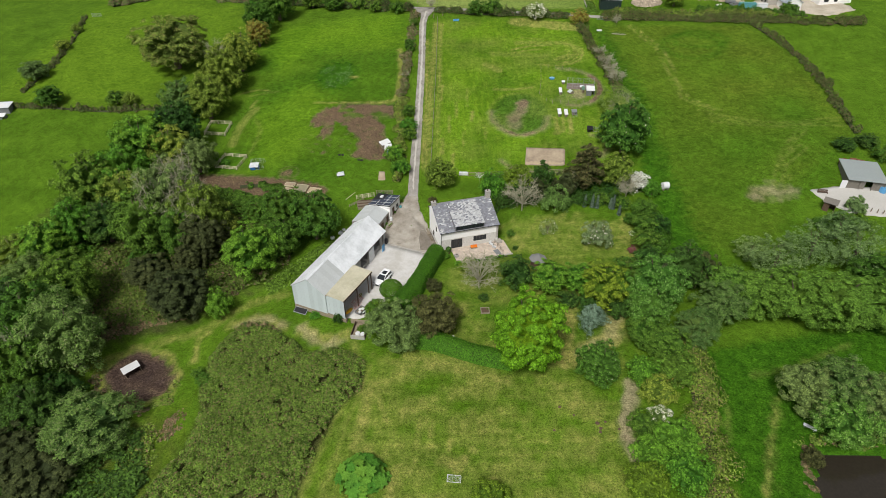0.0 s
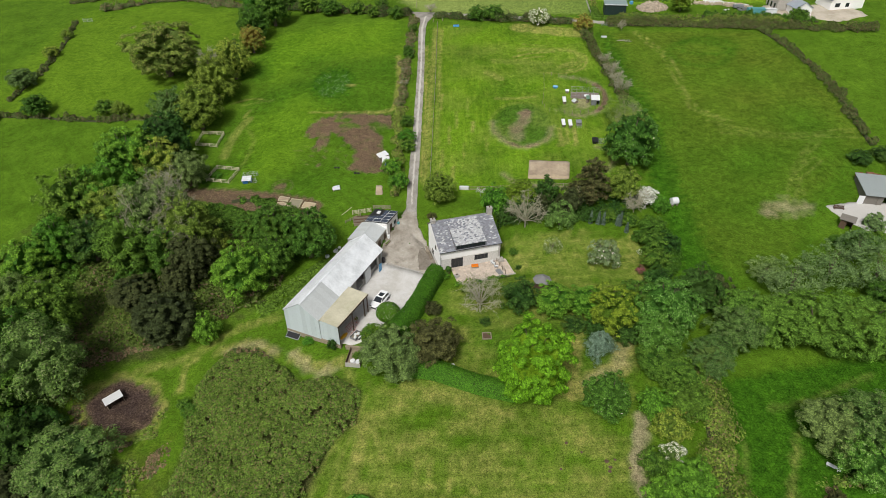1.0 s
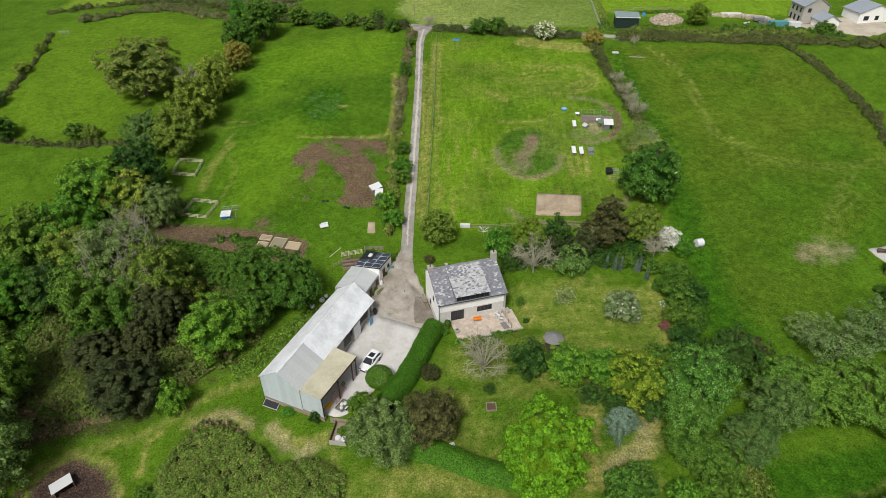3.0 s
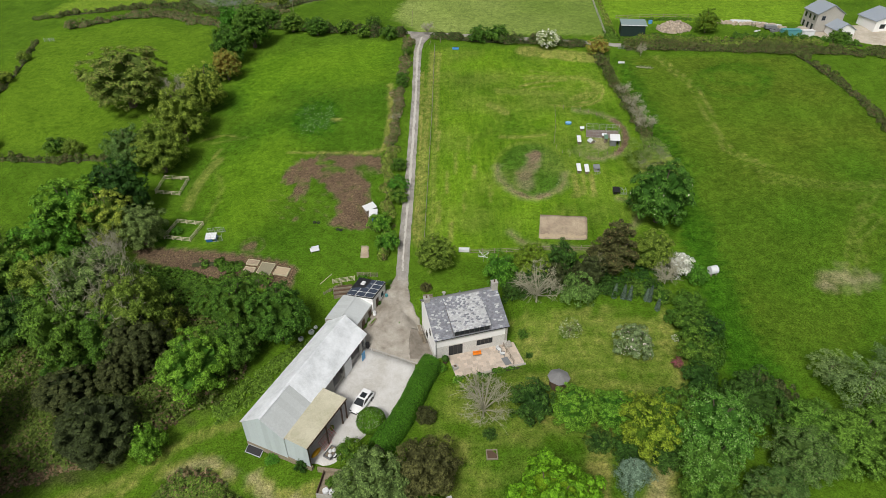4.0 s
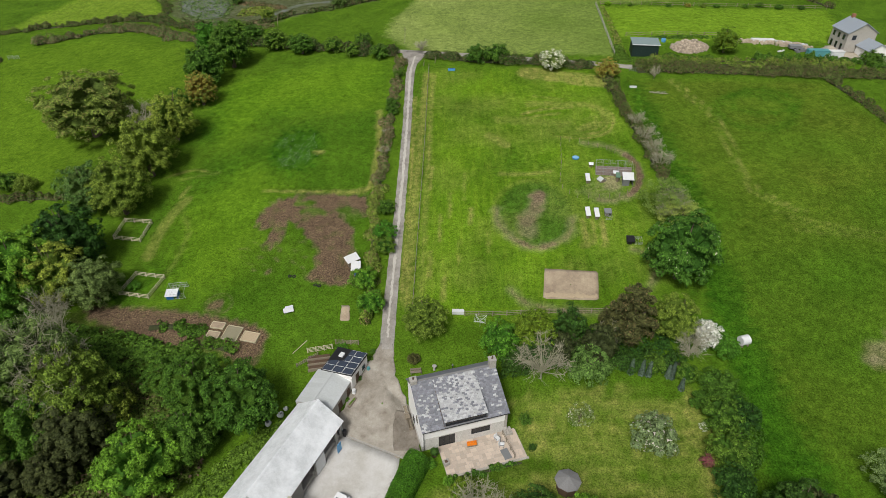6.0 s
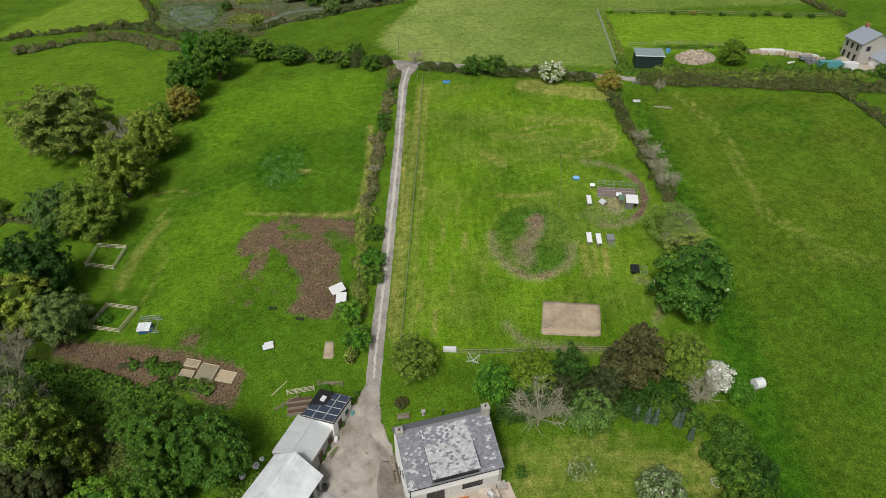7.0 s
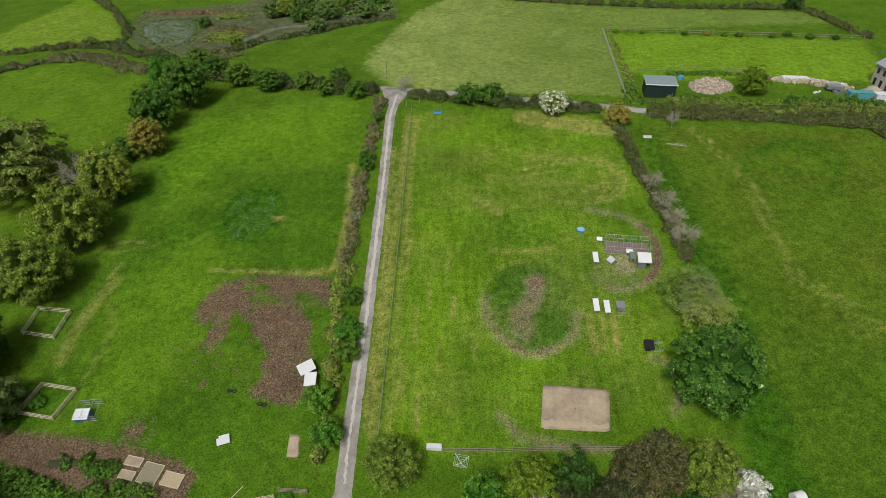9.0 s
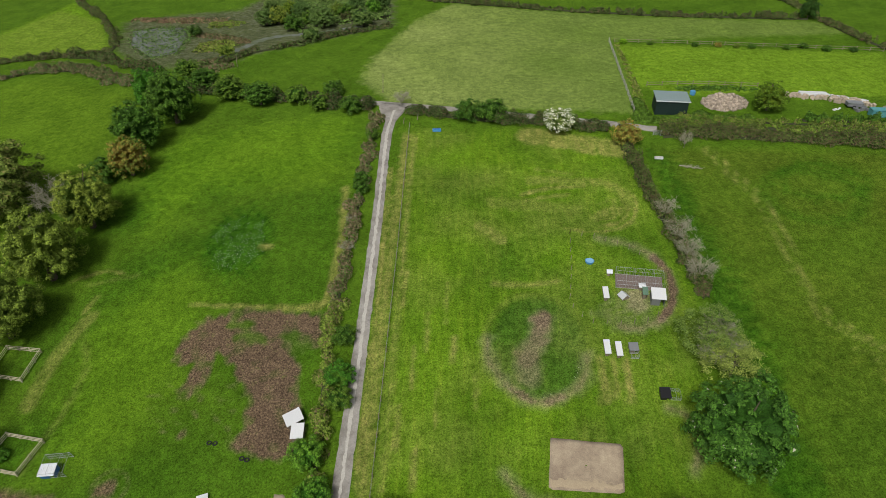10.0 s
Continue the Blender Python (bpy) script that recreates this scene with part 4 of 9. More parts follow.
for pts, w, amt in (([(-8.9, 70.2), (-2.2, 69.3), (7.0, 67.1), (10.5, 65.2)], 0.6, 0.8), ([(-11.7, 65.2), (-11.8, 59.8), (-13.3, 54.9)], 0.9, 0.8), ([(-10.3, 64.0), (-8.0, 57.6)], 0.5, 0.7), ([(-3.4, 59.4), (-4.0, 53.6)], 0.4, 0.8), ([(-1.6, 58.9), (-2.0, 53.5)], 0.35, 0.8), ([(1.4, 57.2), (0.5, 50.7)], 0.35, 0.7), ([(3.4, 54.3), (4.6, 53.2)], 0.5, 0.7),
                    ([(-6.7, 51.0), (-7.3, 46.7)], 0.8, 0.9), ([(-4.0, 52.3), (-4.3, 50.5)], 0.5, 0.8), ([(6.4, 57.0), (17.7, 53.8)], 0.3, 0.6), ([(6.3, 54.1), (15.9, 53.0)], 0.3, 0.55), ([(10.3, 63.1), (18.7, 60.7)], 0.4, 0.5), ([(-12.2, 69.8), (-14.9, 57.9), (-16.2, 49.5)], 0.35, 0.7), ([(6.8, 50.5), (13.7, 48.5)], 0.4, 0.5),
                    ([(2.5, 50.7), (-0.3, 52.1)], 0.8, 0.9), ([(23.6, 85.2), (21.3, 76.9), (20.1, 69.5)], 1.6, 0.9), ([(50.8, 60.9), (48.0, 55.5), (45.2, 50.1), (42.8, 45.2)], 0.15, 0.75), ([(-43.0, 72.3), (-43.2, 77.5), (-41.9, 79.0)], 0.5, 0.9)):
    dry = np.maximum(dry, amt * soft(w - near_line(pts, X, Y), 0.9, 0.3, int(abs(w * 10 + pts[0][0] * 2))))
lush_and_shade *= 1 - 0.7 * soft(1.8 - near_line([(23.6, 85.2), (21.3, 76.9), (20.1, 69.5)], X, Y), 2.0, 0.8, 98)
for pts, w, amt in (([(-12.7, 57.8), (-12.1, 64.0), (-11.4, 66.2)], 0.8, 0.9), ([(-6.1, 71.8), (1.5, 69.1), (9.6, 66.2)], 1.0, 0.8), ([(-3.7, 56.4), (-2.1, 59.4)], 0.5, 0.7), ([(0.9, 56.3), (1.8, 59.7)], 0.5, 0.7), ([(-7.4, 48.4), (-6.3, 50.9)], 0.5, 0.7), ([(0.5, 52), (2.9, 52)], 0.7, 1.0),
                    ([(21, 70), (23.8, 71.5), (28.4, 73.9), (30.5, 79.1)], 1.8, 1.0), ([(50.8, 60.6), (47.9, 55.5), (45.9, 51.8), (43.3, 46)], 0.25, 0.5), ([(48.7, 65.3), (55.5, 66.7), (66.5, 70.9)], 0.25, 0.35), ([(43.1, 59.6), (38.5, 48.6)], 0.25, 0.4)):
    dry = np.maximum(dry, amt * soft(w - near_line(pts, X, Y), 1.2, 0.5, int(abs(w * 10 + pts[0][0]))))
pale = np.maximum(pale, 0.4 * soft(1.2 - near_line([(24, 71.5), (28.4, 73.9), (30.5, 79.1)], X, Y), 1.6, 0.8, 86))
wet = soft(inside(PIG_RING, X, Y), 3.0, 0.5, 70) * np.clip(0.95 + 0.3 * cloud(4, 71), 0, 1)
dry = np.maximum(dry, 0.9 * soft(0.5 - np.abs(inside(PIG_RING, X, Y) + 0.7), 1.2, 0.4, 72))
for a, b, amt in (((14, 105), (37, 104.5), 0.5), ((16, 101), (36, 100), 0.45), ((18, 98.5), (34, 95), 0.45), ((17, 92), (35, 92.5), 0.5), ((15, 99), (20, 106.5), 0.6), ((21, 106), (24, 98), 0.55), ((12, 97), (15, 106), 0.4)):
    dry = np.maximum(dry, amt * soft(0.7 - near_line([a, b], X, Y), 1.4, 0.5, int(a[0] + b[1])))
del _d


def grassland():
    m, n, l, p = nodes_of("grassland")
    pos = n.new("ShaderNodeNewGeometry").outputs["Position"]
    a, b, c3 = n.new("ShaderNodeVertexColor"), n.new("ShaderNodeVertexColor"), n.new("ShaderNodeVertexColor")
    a.layer_name, b.layer_name, c3.layer_name = "cover", "cover_more", "cover_third"
    sa, sb, sc = n.new("ShaderNodeSeparateColor"), n.new("ShaderNodeSeparateColor"), n.new("ShaderNodeSeparateColor")
    l.new(c3.outputs["Color"], sc.inputs[0])
    l.new(a.outputs["Color"], sa.inputs[0]), l.new(b.outputs["Color"], sb.inputs[0])
    mp = n.new("ShaderNodeMapping")
    mp.inputs["Scale"].default_value = (1.0, 0.09, 0.3)
    l.new(pos, mp.inputs["Vector"])
    blade, tuft, patch, broad = noise_node(n, l, 4.0, 8, 0.85, pos), noise_node(n, l, 0.8, 8, 0.78, pos), noise_node(n, l, 0.15, 6, 0.68, pos), noise_node(n, l, 0.028, 5, 0.6, pos)
    streak = noise_node(n, l, 1.3, 6, 0.7, mp.outputs[0])
    mq = n.new("ShaderNodeMapping")
    mq.inputs["Scale"].default_value, mq.inputs["Rotation"].default_value = (0.13, 1.0, 0.3), (0, 0, radians(5))
    l.new(pos, mq.inputs["Vector"])
    weft = noise_node(n, l, 0.7, 6, 0.7, mq.outputs[0])
    streak = calc(n, l, "ADD", streak, calc(n, l, "MULTIPLY", c3.outputs["Alpha"], calc(n, l, "SUBTRACT", weft, streak)))
    base = ramp(n, l, patch, [(0.3, (0.062, 0.135, 0.011)), (0.7, (0.095, 0.18, 0.017))])
    base = mix(n, l, calc(n, l, "MULTIPLY", broad, 0.7), base, (0.085, 0.155, 0.014))
    base = mix(n, l, sa.outputs[1], base, ramp(n, l, tuft, [(0.32, (0.02, 0.07, 0.006)), (0.68, (0.055, 0.145, 0.011))]))
    base = mix(n, l, calc(n, l, "MULTIPLY", a.outputs["Alpha"], 0.9), base, ramp(n, l, tuft, [(0.3, (0.058, 0.105, 0.011)), (0.52, (0.092, 0.138, 0.016)), (0.72, (0.13, 0.158, 0.024))]))
    base = mix(n, l, sc.outputs[0], base, ramp(n, l, tuft, [(0.3, (0.12, 0.24, 0.013)), (0.7, (0.19, 0.33, 0.025))]))
    base = mix(n, l, sc.outputs[1], base, ramp(n, l, tuft, [(0.3, (0.18, 0.25, 0.06)), (0.7, (0.28, 0.34, 0.105))]))
    # mown grass: light and dark lines along the run of the mower
    lines = calc(n, l, "MULTIPLY", sb.outputs[1], 0.9)
    base = mix(n, l, lines, base, mix(n, l, 1.0, base, ramp(n, l, streak, [(0.33, (0.8, 0.86, 0.75)), (0.5, (1, 1, 1)), (0.68, (1.35, 1.18, 1.25))]), "MULTIPLY"))
    dryf = calc(n, l, "MULTIPLY", sa.outputs[0], calc(n, l, "ADD", calc(n, l, "MULTIPLY", streak, 1.9), calc(n, l, "SUBTRACT", tuft, 0.6)), True)
    base = mix(n, l, dryf, base, ramp(n, l, tuft, [(0.3, (0.17, 0.21, 0.04)), (0.7, (0.33, 0.3, 0.1))]))
    # white clover and daisies in the long grass
    daisy = n.new("ShaderNodeTexVoronoi")
    daisy.inputs["Scale"].default_value = 3.2
    l.new(pos, daisy.inputs["Vector"])
    few = calc(n, l, "MULTIPLY", calc(n, l, "LESS_THAN", daisy.outputs["Distance"], 0.2), calc(n, l, "GREATER_THAN", calc(n, l, "MULTIPLY", calc(n, l, "GREATER_THAN", sa.outputs[1], 0.97), patch), 0.42))
    base = mix(n, l, calc(n, l, "MULTIPLY", few, 0.75), base, (0.5, 0.56, 0.4))
    base = mix(n, l, calc(n, l, "MULTIPLY", b.outputs["Alpha"], calc(n, l, "ADD", tuft, 0.35), True), base, ramp(n, l, blade, [(0.3, (0.025, 0.03, 0.012)), (0.52, (0.06, 0.06, 0.025)), (0.72, (0.14, 0.1, 0.055))]))
    base = mix(n, l, calc(n, l, "MULTIPLY", sb.outputs[2], 0.9), base, ramp(n, l, tuft, [(0.3, (0.05, 0.075, 0.022)), (0.5, (0.1, 0.11, 0.055)), (0.7, (0.15, 0.15, 0.14))]))
    soilc = ramp(n, l, blade, [(0.3, (0.045, 0.03, 0.02)), (0.5, (0.13, 0.09, 0.06)), (0.68, (0.24, 0.18, 0.12))])
    soilc = mix(n, l, calc(n, l, "MULTIPLY", ramp(n, l, tuft, [(0.55, (0, 0, 0)), (0.68, (1, 1, 1))]), 0.55), soilc, (0.09, 0.13, 0.025))
    soilc = mix(n, l, sc.outputs[2], soilc, ramp(n, l, blade, [(0.3, (0.022, 0.014, 0.012)), (0.5, (0.055, 0.037, 0.032)), (0.68, (0.12, 0.09, 0.075))]))
    sf = calc(n, l, "ADD", calc(n, l, "MULTIPLY", sa.outputs[2], 1.6), calc(n, l, "SUBTRACT", calc(n, l, "MULTIPLY", calc(n, l, "ADD", tuft, blade), 1.3), 1.65), True)
    base = mix(n, l, calc(n, l, "MULTIPLY", sf, calc(n, l, "GREATER_THAN", sa.outputs[2], 0.02)), base, soilc)
    base = mix(n, l, calc(n, l, "MULTIPLY", sb.outputs[0], calc(n, l, "ADD", tuft, 0.4), True), base, ramp(n, l, blade, [(0.3, (0.25, 0.2, 0.12)), (0.7, (0.42, 0.36, 0.25))]))
    base = mix(n, l, 0.85, base, ramp(n, l, blade, [(0.38, (0.14, 0.14, 0.14)), (0.5, (0.48, 0.48, 0.48)), (0.62, (0.8, 0.8, 0.76))]), "OVERLAY")
    base = mix(n, l, 0.4, base, ramp(n, l, tuft, [(0.36, (0.22, 0.22, 0.22)), (0.5, (0.5, 0.5, 0.5)), (0.64, (0.74, 0.74, 0.7))]), "OVERLAY")
    base = mix(n, l, 0.3, base, ramp(n, l, patch, [(0.36, (0.3, 0.32, 0.3)), (0.5, (0.5, 0.5, 0.5)), (0.64, (0.66, 0.66, 0.62))]), "OVERLAY")
    tint = n.new("ShaderNodeHueSaturation")
    tint.inputs["Hue"].default_value, tint.inputs["Saturation"].default_value = 0.501, 1.02
    l.new(base, tint.inputs["Color"])
    l.new(tint.outputs[0], p.inputs["Base Color"])
    p.inputs["Roughness"].default_value, p.inputs["Specular IOR Level"].default_value = 0.95, 0.04
    bump(n, l, p, calc(n, l, "ADD", calc(n, l, "MULTIPLY", blade, 0.5), tuft), 0.5, 0.25)
    return m


_i = np.arange(len(GY) - 1)[:, None] * len(GX) + np.arange(len(GX) - 1)[None, :]
_F = np.stack([_i, _i + 1, _i + 1 + len(GX), _i + len(GX)], -1).reshape(-1, 4)
Z = height(X, Y) - 0.16 * soil * (nearc * 0.5 + 0.3)
# the ground lies a hand lower under the paved apron and the gravel
Z -= 0.14 * soft(inside([(-7.8, 117), (-5.7, 117), (-5.0, 110.8), (-3.0, 107.4), (-0.75, 99.2), (-1.0, 97.4), (-3.6, 98.0), (-4.4, 93), (-6, 88.6), (-13.2, 82), (-21.2, 82.2), (-13.5, 103.4), (-11.4, 109), (-9.6, 113)], X, Y) - 0.7, 0.8)
POND = [(51.6, 51.2), (54.9, 51.6), (61.6, 51.3), (66, 47), (64, 40), (52, 39), (49.5, 44.5)]
wz = gz(56, 46) - 0.3
_pd = inside(POND, X, Y)
_k = soft(_pd + 4.5, 5.0)
Z = np.where(_pd > 0.3, wz - 0.5, Z * (1 - _k) + np.maximum(Z, wz + 0.12) * _k)
ground = quads("ground", np.c_[X, Y, Z], _F, grassland(), None, True)
tagged(ground, "rolling green pasture, lawns and bare soil patches", "ground", kind="structure")
for layer, chans in (("cover", (dry, lush_and_shade, soil, rough)), ("cover_more", (pale, mown, scrub, dead)), ("cover_third", (bright, thin, wet, across))):
    at = ground.data.color_attributes.new(layer, "FLOAT_COLOR", "POINT")
    at.data.foreach_set("color", np.stack(chans, -1).astype(np.float32).ravel())



def stained(name, pale, dark, scale, rough=0.9):
    """Worn paving with broad dirty stains and fine grit."""
    m, n, l, p = nodes_of(name)
    pos = n.new("ShaderNodeNewGeometry").outputs["Position"]
    grit, spots, broad = noise_node(n, l, 9.0, 6, 0.75, pos), noise_node(n, l, scale * 5, 5, 0.65, pos), noise_node(n, l, scale, 5, 0.6, pos)
    f = calc(n, l, "ADD", calc(n, l, "MULTIPLY", broad, 0.7), calc(n, l, "MULTIPLY", spots, 0.3))
    c = ramp(n, l, f, [(0.38, dark), (0.5, tuple(0.45 * a + 0.55 * b for a, b in zip(dark, pale))), (0.62, pale)])
    c = mix(n, l, 0.5, c, ramp(n, l, grit, [(0.35, (0.3, 0.3, 0.3)), (0.5, (0.5, 0.5, 0.5)), (0.65, (0.7, 0.7, 0.7))]), "OVERLAY")
    l.new(c, p.inputs["Base Color"])
    p.inputs["Roughness"].default_value = rough
    bump(n, l, p, grit, 0.4, 0.02)
    return m


TARMAC = stained("worn_tarmac", (0.4, 0.37, 0.32), (0.17, 0.145, 0.11), 0.22)
GRAVEL = stained("pale_gravel", (0.6, 0.595, 0.58), (0.46, 0.445, 0.41), 0.3)
TARMAC_DARK = stained("dark_tarmac", (0.27, 0.24, 0.2), (0.14, 0.12, 0.095), 0.5)
SITE_YARD = stained("pale_site_earth", (0.5, 0.45, 0.37), (0.34, 0.3, 0.23), 0.25)
STONE_YARD = surface("trodden_stone", (0.5, 0.49, 0.465), 0.95, 0.12, 0.8, (0.38, 0.37, 0.33))
CHIPS = stained("grey_stone_chips", (0.36, 0.34, 0.31), (0.2, 0.185, 0.16), 0.35)
CENTRE = surface("pale_track_crown", (0.55, 0.535, 0.49), 0.95, 0.3, 1.4, (0.3, 0.28, 0.22))
SAND = stained("sand", (0.44, 0.36, 0.25), (0.27, 0.21, 0.15), 0.3)
SAND_PALE = surface("loose_pale_sand", (0.45, 0.365, 0.245), 0.95, 0.2, 1.0, (0.34, 0.27, 0.18))
WATER = surface("pond_water", (0.03, 0.025, 0.018), 0.03, 0.2, 0.5, None, 0.0, 0.03, 0.5)
ROAD = [(-5.6, 211), (-6.3, 204), (-6.5, 197.5), (-6.2, 173.5), (-6.4, 143), (-6.7, 126), (-6.75, 115.8)]
tagged(ribbon("road", ROAD, (2.4, 2.1, 2.0, 2.1, 2.1, 2.3, 2.3), 0.09, CHIPS, 6, 1.0, 0.05, None, 0.09), "narrow stone track up to the farm", "road", kind="structure")
tagged(ribbon("road_crown", ROAD[:-1] + [(-6.7, 118)], (0.5, 0.6, 0.5, 0.55, 0.5, 0.5, 0.25), 0.11, CENTRE, 2, 0.5, 0.07, None, 0.0), "pale worn crown of the farm track", "road", kind="structure")
tagged(blob("road_mouth", [(-9.2, 212.6), (-7.5, 206.5), (-4.8, 206.5), (-2.6, 211.5), (-5, 214), (-9, 215)], 0.06, CHIPS, 4, 0.1), "stone mouth of the track at the lane", "road", kind="structure")
tagged(blob("farm_apron", [(-7.8, 117), (-5.7, 117), (-5.0, 110.8), (-3.0, 107.4), (-0.75, 99.2), (-1.0, 97.4), (-3.8, 97.9), (-11.8, 101.6), (-13.5, 103.4), (-11.4, 109), (-9.6, 113)], 0.08, TARMAC, 18, 0.12), "worn grey tarmac apron between house and barn", "pavement", kind="structure")
tagged(blob("apron_patch", [(-4.7, 105.6), (-2.7, 106.0), (-0.85, 99.2), (-4.6, 98.9), (-4.9, 102)], 0.12, TARMAC_DARK, 10, 0.06), "darker patch of tarmac beside the house", "pavement", kind="structure")
tagged(blob("gravel_yard", [(-11.7, 101.6), (-3.6, 98.0), (-4.4, 93), (-6, 88.6), (-10, 86), (-13.2, 82), (-15.2, 80.6), (-17.5, 81.0), (-21.2, 82.2), (-16.6, 92.5), (-12.4, 101.6)], 0.05, GRAVEL, 7, 0.08), "pale gravel parking yard beside the barn", "pavement", kind="structure")
tagged(blob("sand_paddock", [(20.0, 131.3), (29.1, 130.2), (28.1, 124.0), (19.0, 124.7)], 0.05, SAND, 6, 0.015), "rectangular brown sand pitch in the grass", "sand", kind="structure")
tagged(ribbon("sand_spill", [(19.15, 125.5), (23.5, 125.2), (28.05, 124.75)], (1.5, 1.1, 0.9), 0.08, SAND_PALE, 4, 0.4, 0.22), "pale loose sand along the edge", "sand", kind="structure")
tagged(blob("stone_yard", [(78.8, 112.1), (84.3, 113), (88.7, 112.6), (93.5, 112), (97, 108), (96, 103.5), (88.9, 103.6), (84, 104.9), (80.8, 107.8)], 0.2, STONE_YARD, 8, 0.1), "pale stone yard in front of a shed", "pavement", kind="structure")
WASTE = stained("grey_waste_gravel", (0.17, 0.18, 0.19), (0.085, 0.11, 0.05), 0.14)
tagged(blob("gravel_waste", [(-91.4, 273.5), (-84, 276), (-76.2, 275.3), (-72.1, 266.8), (-70.7, 252.5), (-77.1, 250.2), (-82, 256), (-86.8, 261.0)], 0.1, WASTE, 6, 0.12, 1.2), "grey bare gravel on waste ground", "gravel", kind="structure")
tagged(ribbon("waste_track", [(-56, 247), (-52, 254), (-46, 262), (-33, 264.5), (-19.4, 268.5)], (2.0, 2.4, 2.4, 2.0, 1.6), 0.08, WASTE, 3, 1.0, 0.3), "grey stony path over waste ground", "path", kind="structure")
_e = resample([*POND, POND[0]], 1.0)[:-1]
_c = _e.mean(axis=0)
_e = _c + (_e - _c) * 1.12
_V = [(*_c, wz)] + [(x, y, wz) for x, y in _e]
water = new("pond_water", bpy.data.meshes.new("pond_water"))
water.data.from_pydata(_V, [], [(0, 1 + j, 1 + (j + 1) % len(_e)) for j in range(len(_e))])
water.data.materials.append(WATER)
tagged(water, "still dark brown pond water", "pond", kind="structure")

# ================= building materials =================
STONE = surface("grey_stone_wall", (0.44, 0.42, 0.38), 0.9, 0.35, 1.3, (0.3, 0.28, 0.24), rel=0.8)
HOUSE_STONE = surface("pale_rubble_wall", (0.64, 0.63, 0.6), 0.9, 0.3, 0.9, (0.5, 0.48, 0.45), rel=0.8)
PLINTH = surface("brown_rubble_stone", (0.3, 0.25, 0.18), 0.95, 0.45, 1.4, (0.18, 0.15, 0.1), rel=0.9)
RENDERED = surface("white_render", (0.87, 0.87, 0.86), 0.85, 0.04, 0.8, (0.8, 0.79, 0.77))
SLATE = surface("grey_slate", (0.2, 0.21, 0.24), 0.6, 0.2, 2.0, (0.16, 0.165, 0.18), per_island=0.4)
SLATE_PALE = surface("lichened_slate", (0.42, 0.43, 0.44), 0.7, 0.15, 2.0, (0.34, 0.35, 0.36), per_island=0.35)
RIDGE = surface("grey_ridge_tile", (0.25, 0.25, 0.25), 0.8, 0.2)
BLACK = surface("black_paint", (0.018, 0.018, 0.02), 0.4, 0.2)
SHEET = stained("pale_galvanised_sheet", (0.83, 0.86, 0.89), (0.6, 0.63, 0.65), 0.4, 0.5)
SHEET_OLD = surface("weathered_fibre_sheet", (0.52, 0.55, 0.56), 0.7, 0.12, 0.7, (0.42, 0.44, 0.42), per_object=0.08)
SHEET_WALL = surface("grey_blue_cladding", (0.52, 0.58, 0.61), 0.6, 0.08, 0.6, (0.42, 0.48, 0.48), per_object=0.12)
SHEET_BEIGE = stained("beige_roof_sheet", (0.57, 0.54, 0.41), (0.43, 0.41, 0.29), 0.35, 0.65)
TIMBER = surface("weathered_timber", (0.27, 0.23, 0.17), 0.85, 0.3, 3.0, (0.18, 0.15, 0.11))
PALE_TIMBER = surface("new_fence_timber", (0.6, 0.56, 0.38), 0.8, 0.2, 3.0, (0.38, 0.34, 0.24))
BROWN_TIMBER = surface("brown_stained_timber", (0.11, 0.07, 0.045), 0.8, 0.3, 3.0)
CONCRETE = surface("pale_concrete", (0.42, 0.41, 0.38), 0.9, 0.2, 1.5, (0.3, 0.28, 0.25))
WHITE = surface("white_paint", (0.68, 0.7, 0.72), 0.5, 0.06, 1.0, (0.68, 0.68, 0.66))
BLUE = surface("blue_plastic", (0.03, 0.14, 0.42), 0.45, 0.15)
LIGHT_BLUE = surface("light_blue_plastic", (0.1, 0.33, 0.6), 0.45, 0.15)
SKY_BLUE = surface("pale_blue_plastic", (0.25, 0.5, 0.72), 0.4, 0.1)
ORANGE = surface("orange_cushion", (0.75, 0.22, 0.01), 0.8, 0.12)
YELLOW = surface("yellow_plastic", (0.75, 0.42, 0.02), 0.45, 0.1)
RED = surface("red_painted_steel", (0.5, 0.12, 0.1), 0.6, 0.15)
GALV = surface("galvanised_steel", (0.42, 0.44, 0.45), 0.45, 0.15, 3.0, None, 0.6)
GREY = surface("grey_plastic", (0.2, 0.21, 0.22), 0.6, 0.15)
RUBBER = surface("black_rubber", (0.02, 0.02, 0.02), 0.8, 0.2)
FLAG = surface("sandstone_flag", (0.56, 0.47, 0.39), 0.85, 0.14, 2.0, (0.46, 0.4, 0.33), per_object=0.3)
PAINTWORK = surface("white_car_paint", (0.8, 0.81, 0.82), 0.25, 0.02, 0.5, None, 0.0, 0.0, 0.5)
DARK_GREEN = surface("dark_green_cladding", (0.012, 0.03, 0.025), 0.6, 0.2, 0.8)
ROOF_GREY = surface("grey_green_roofing", (0.22, 0.29, 0.29), 0.6, 0.1, 0.8)
PANEL_BLUE = surface("solar_cells", (0.045, 0.06, 0.09), 0.22, 0.2, 2.0, None, 0.0, 0.0, 0.6)
TURQUOISE = surface("turquoise_sheeting", (0.1, 0.32, 0.34), 0.6, 0.15)
RUBBLE = surface("broken_stone", (0.38, 0.32, 0.25), 0.95, 0.25, 2.0, per_island=0.6)


def glass_material():
    m, n, l, p = nodes_of("window_glass")
    p.inputs["Base Color"].default_value = (0.02, 0.025, 0.03, 1)
    p.inputs["Roughness"].default_value, p.inputs["Specular IOR Level"].default_value = 0.06, 0.6
    return m


GLASS = glass_material()


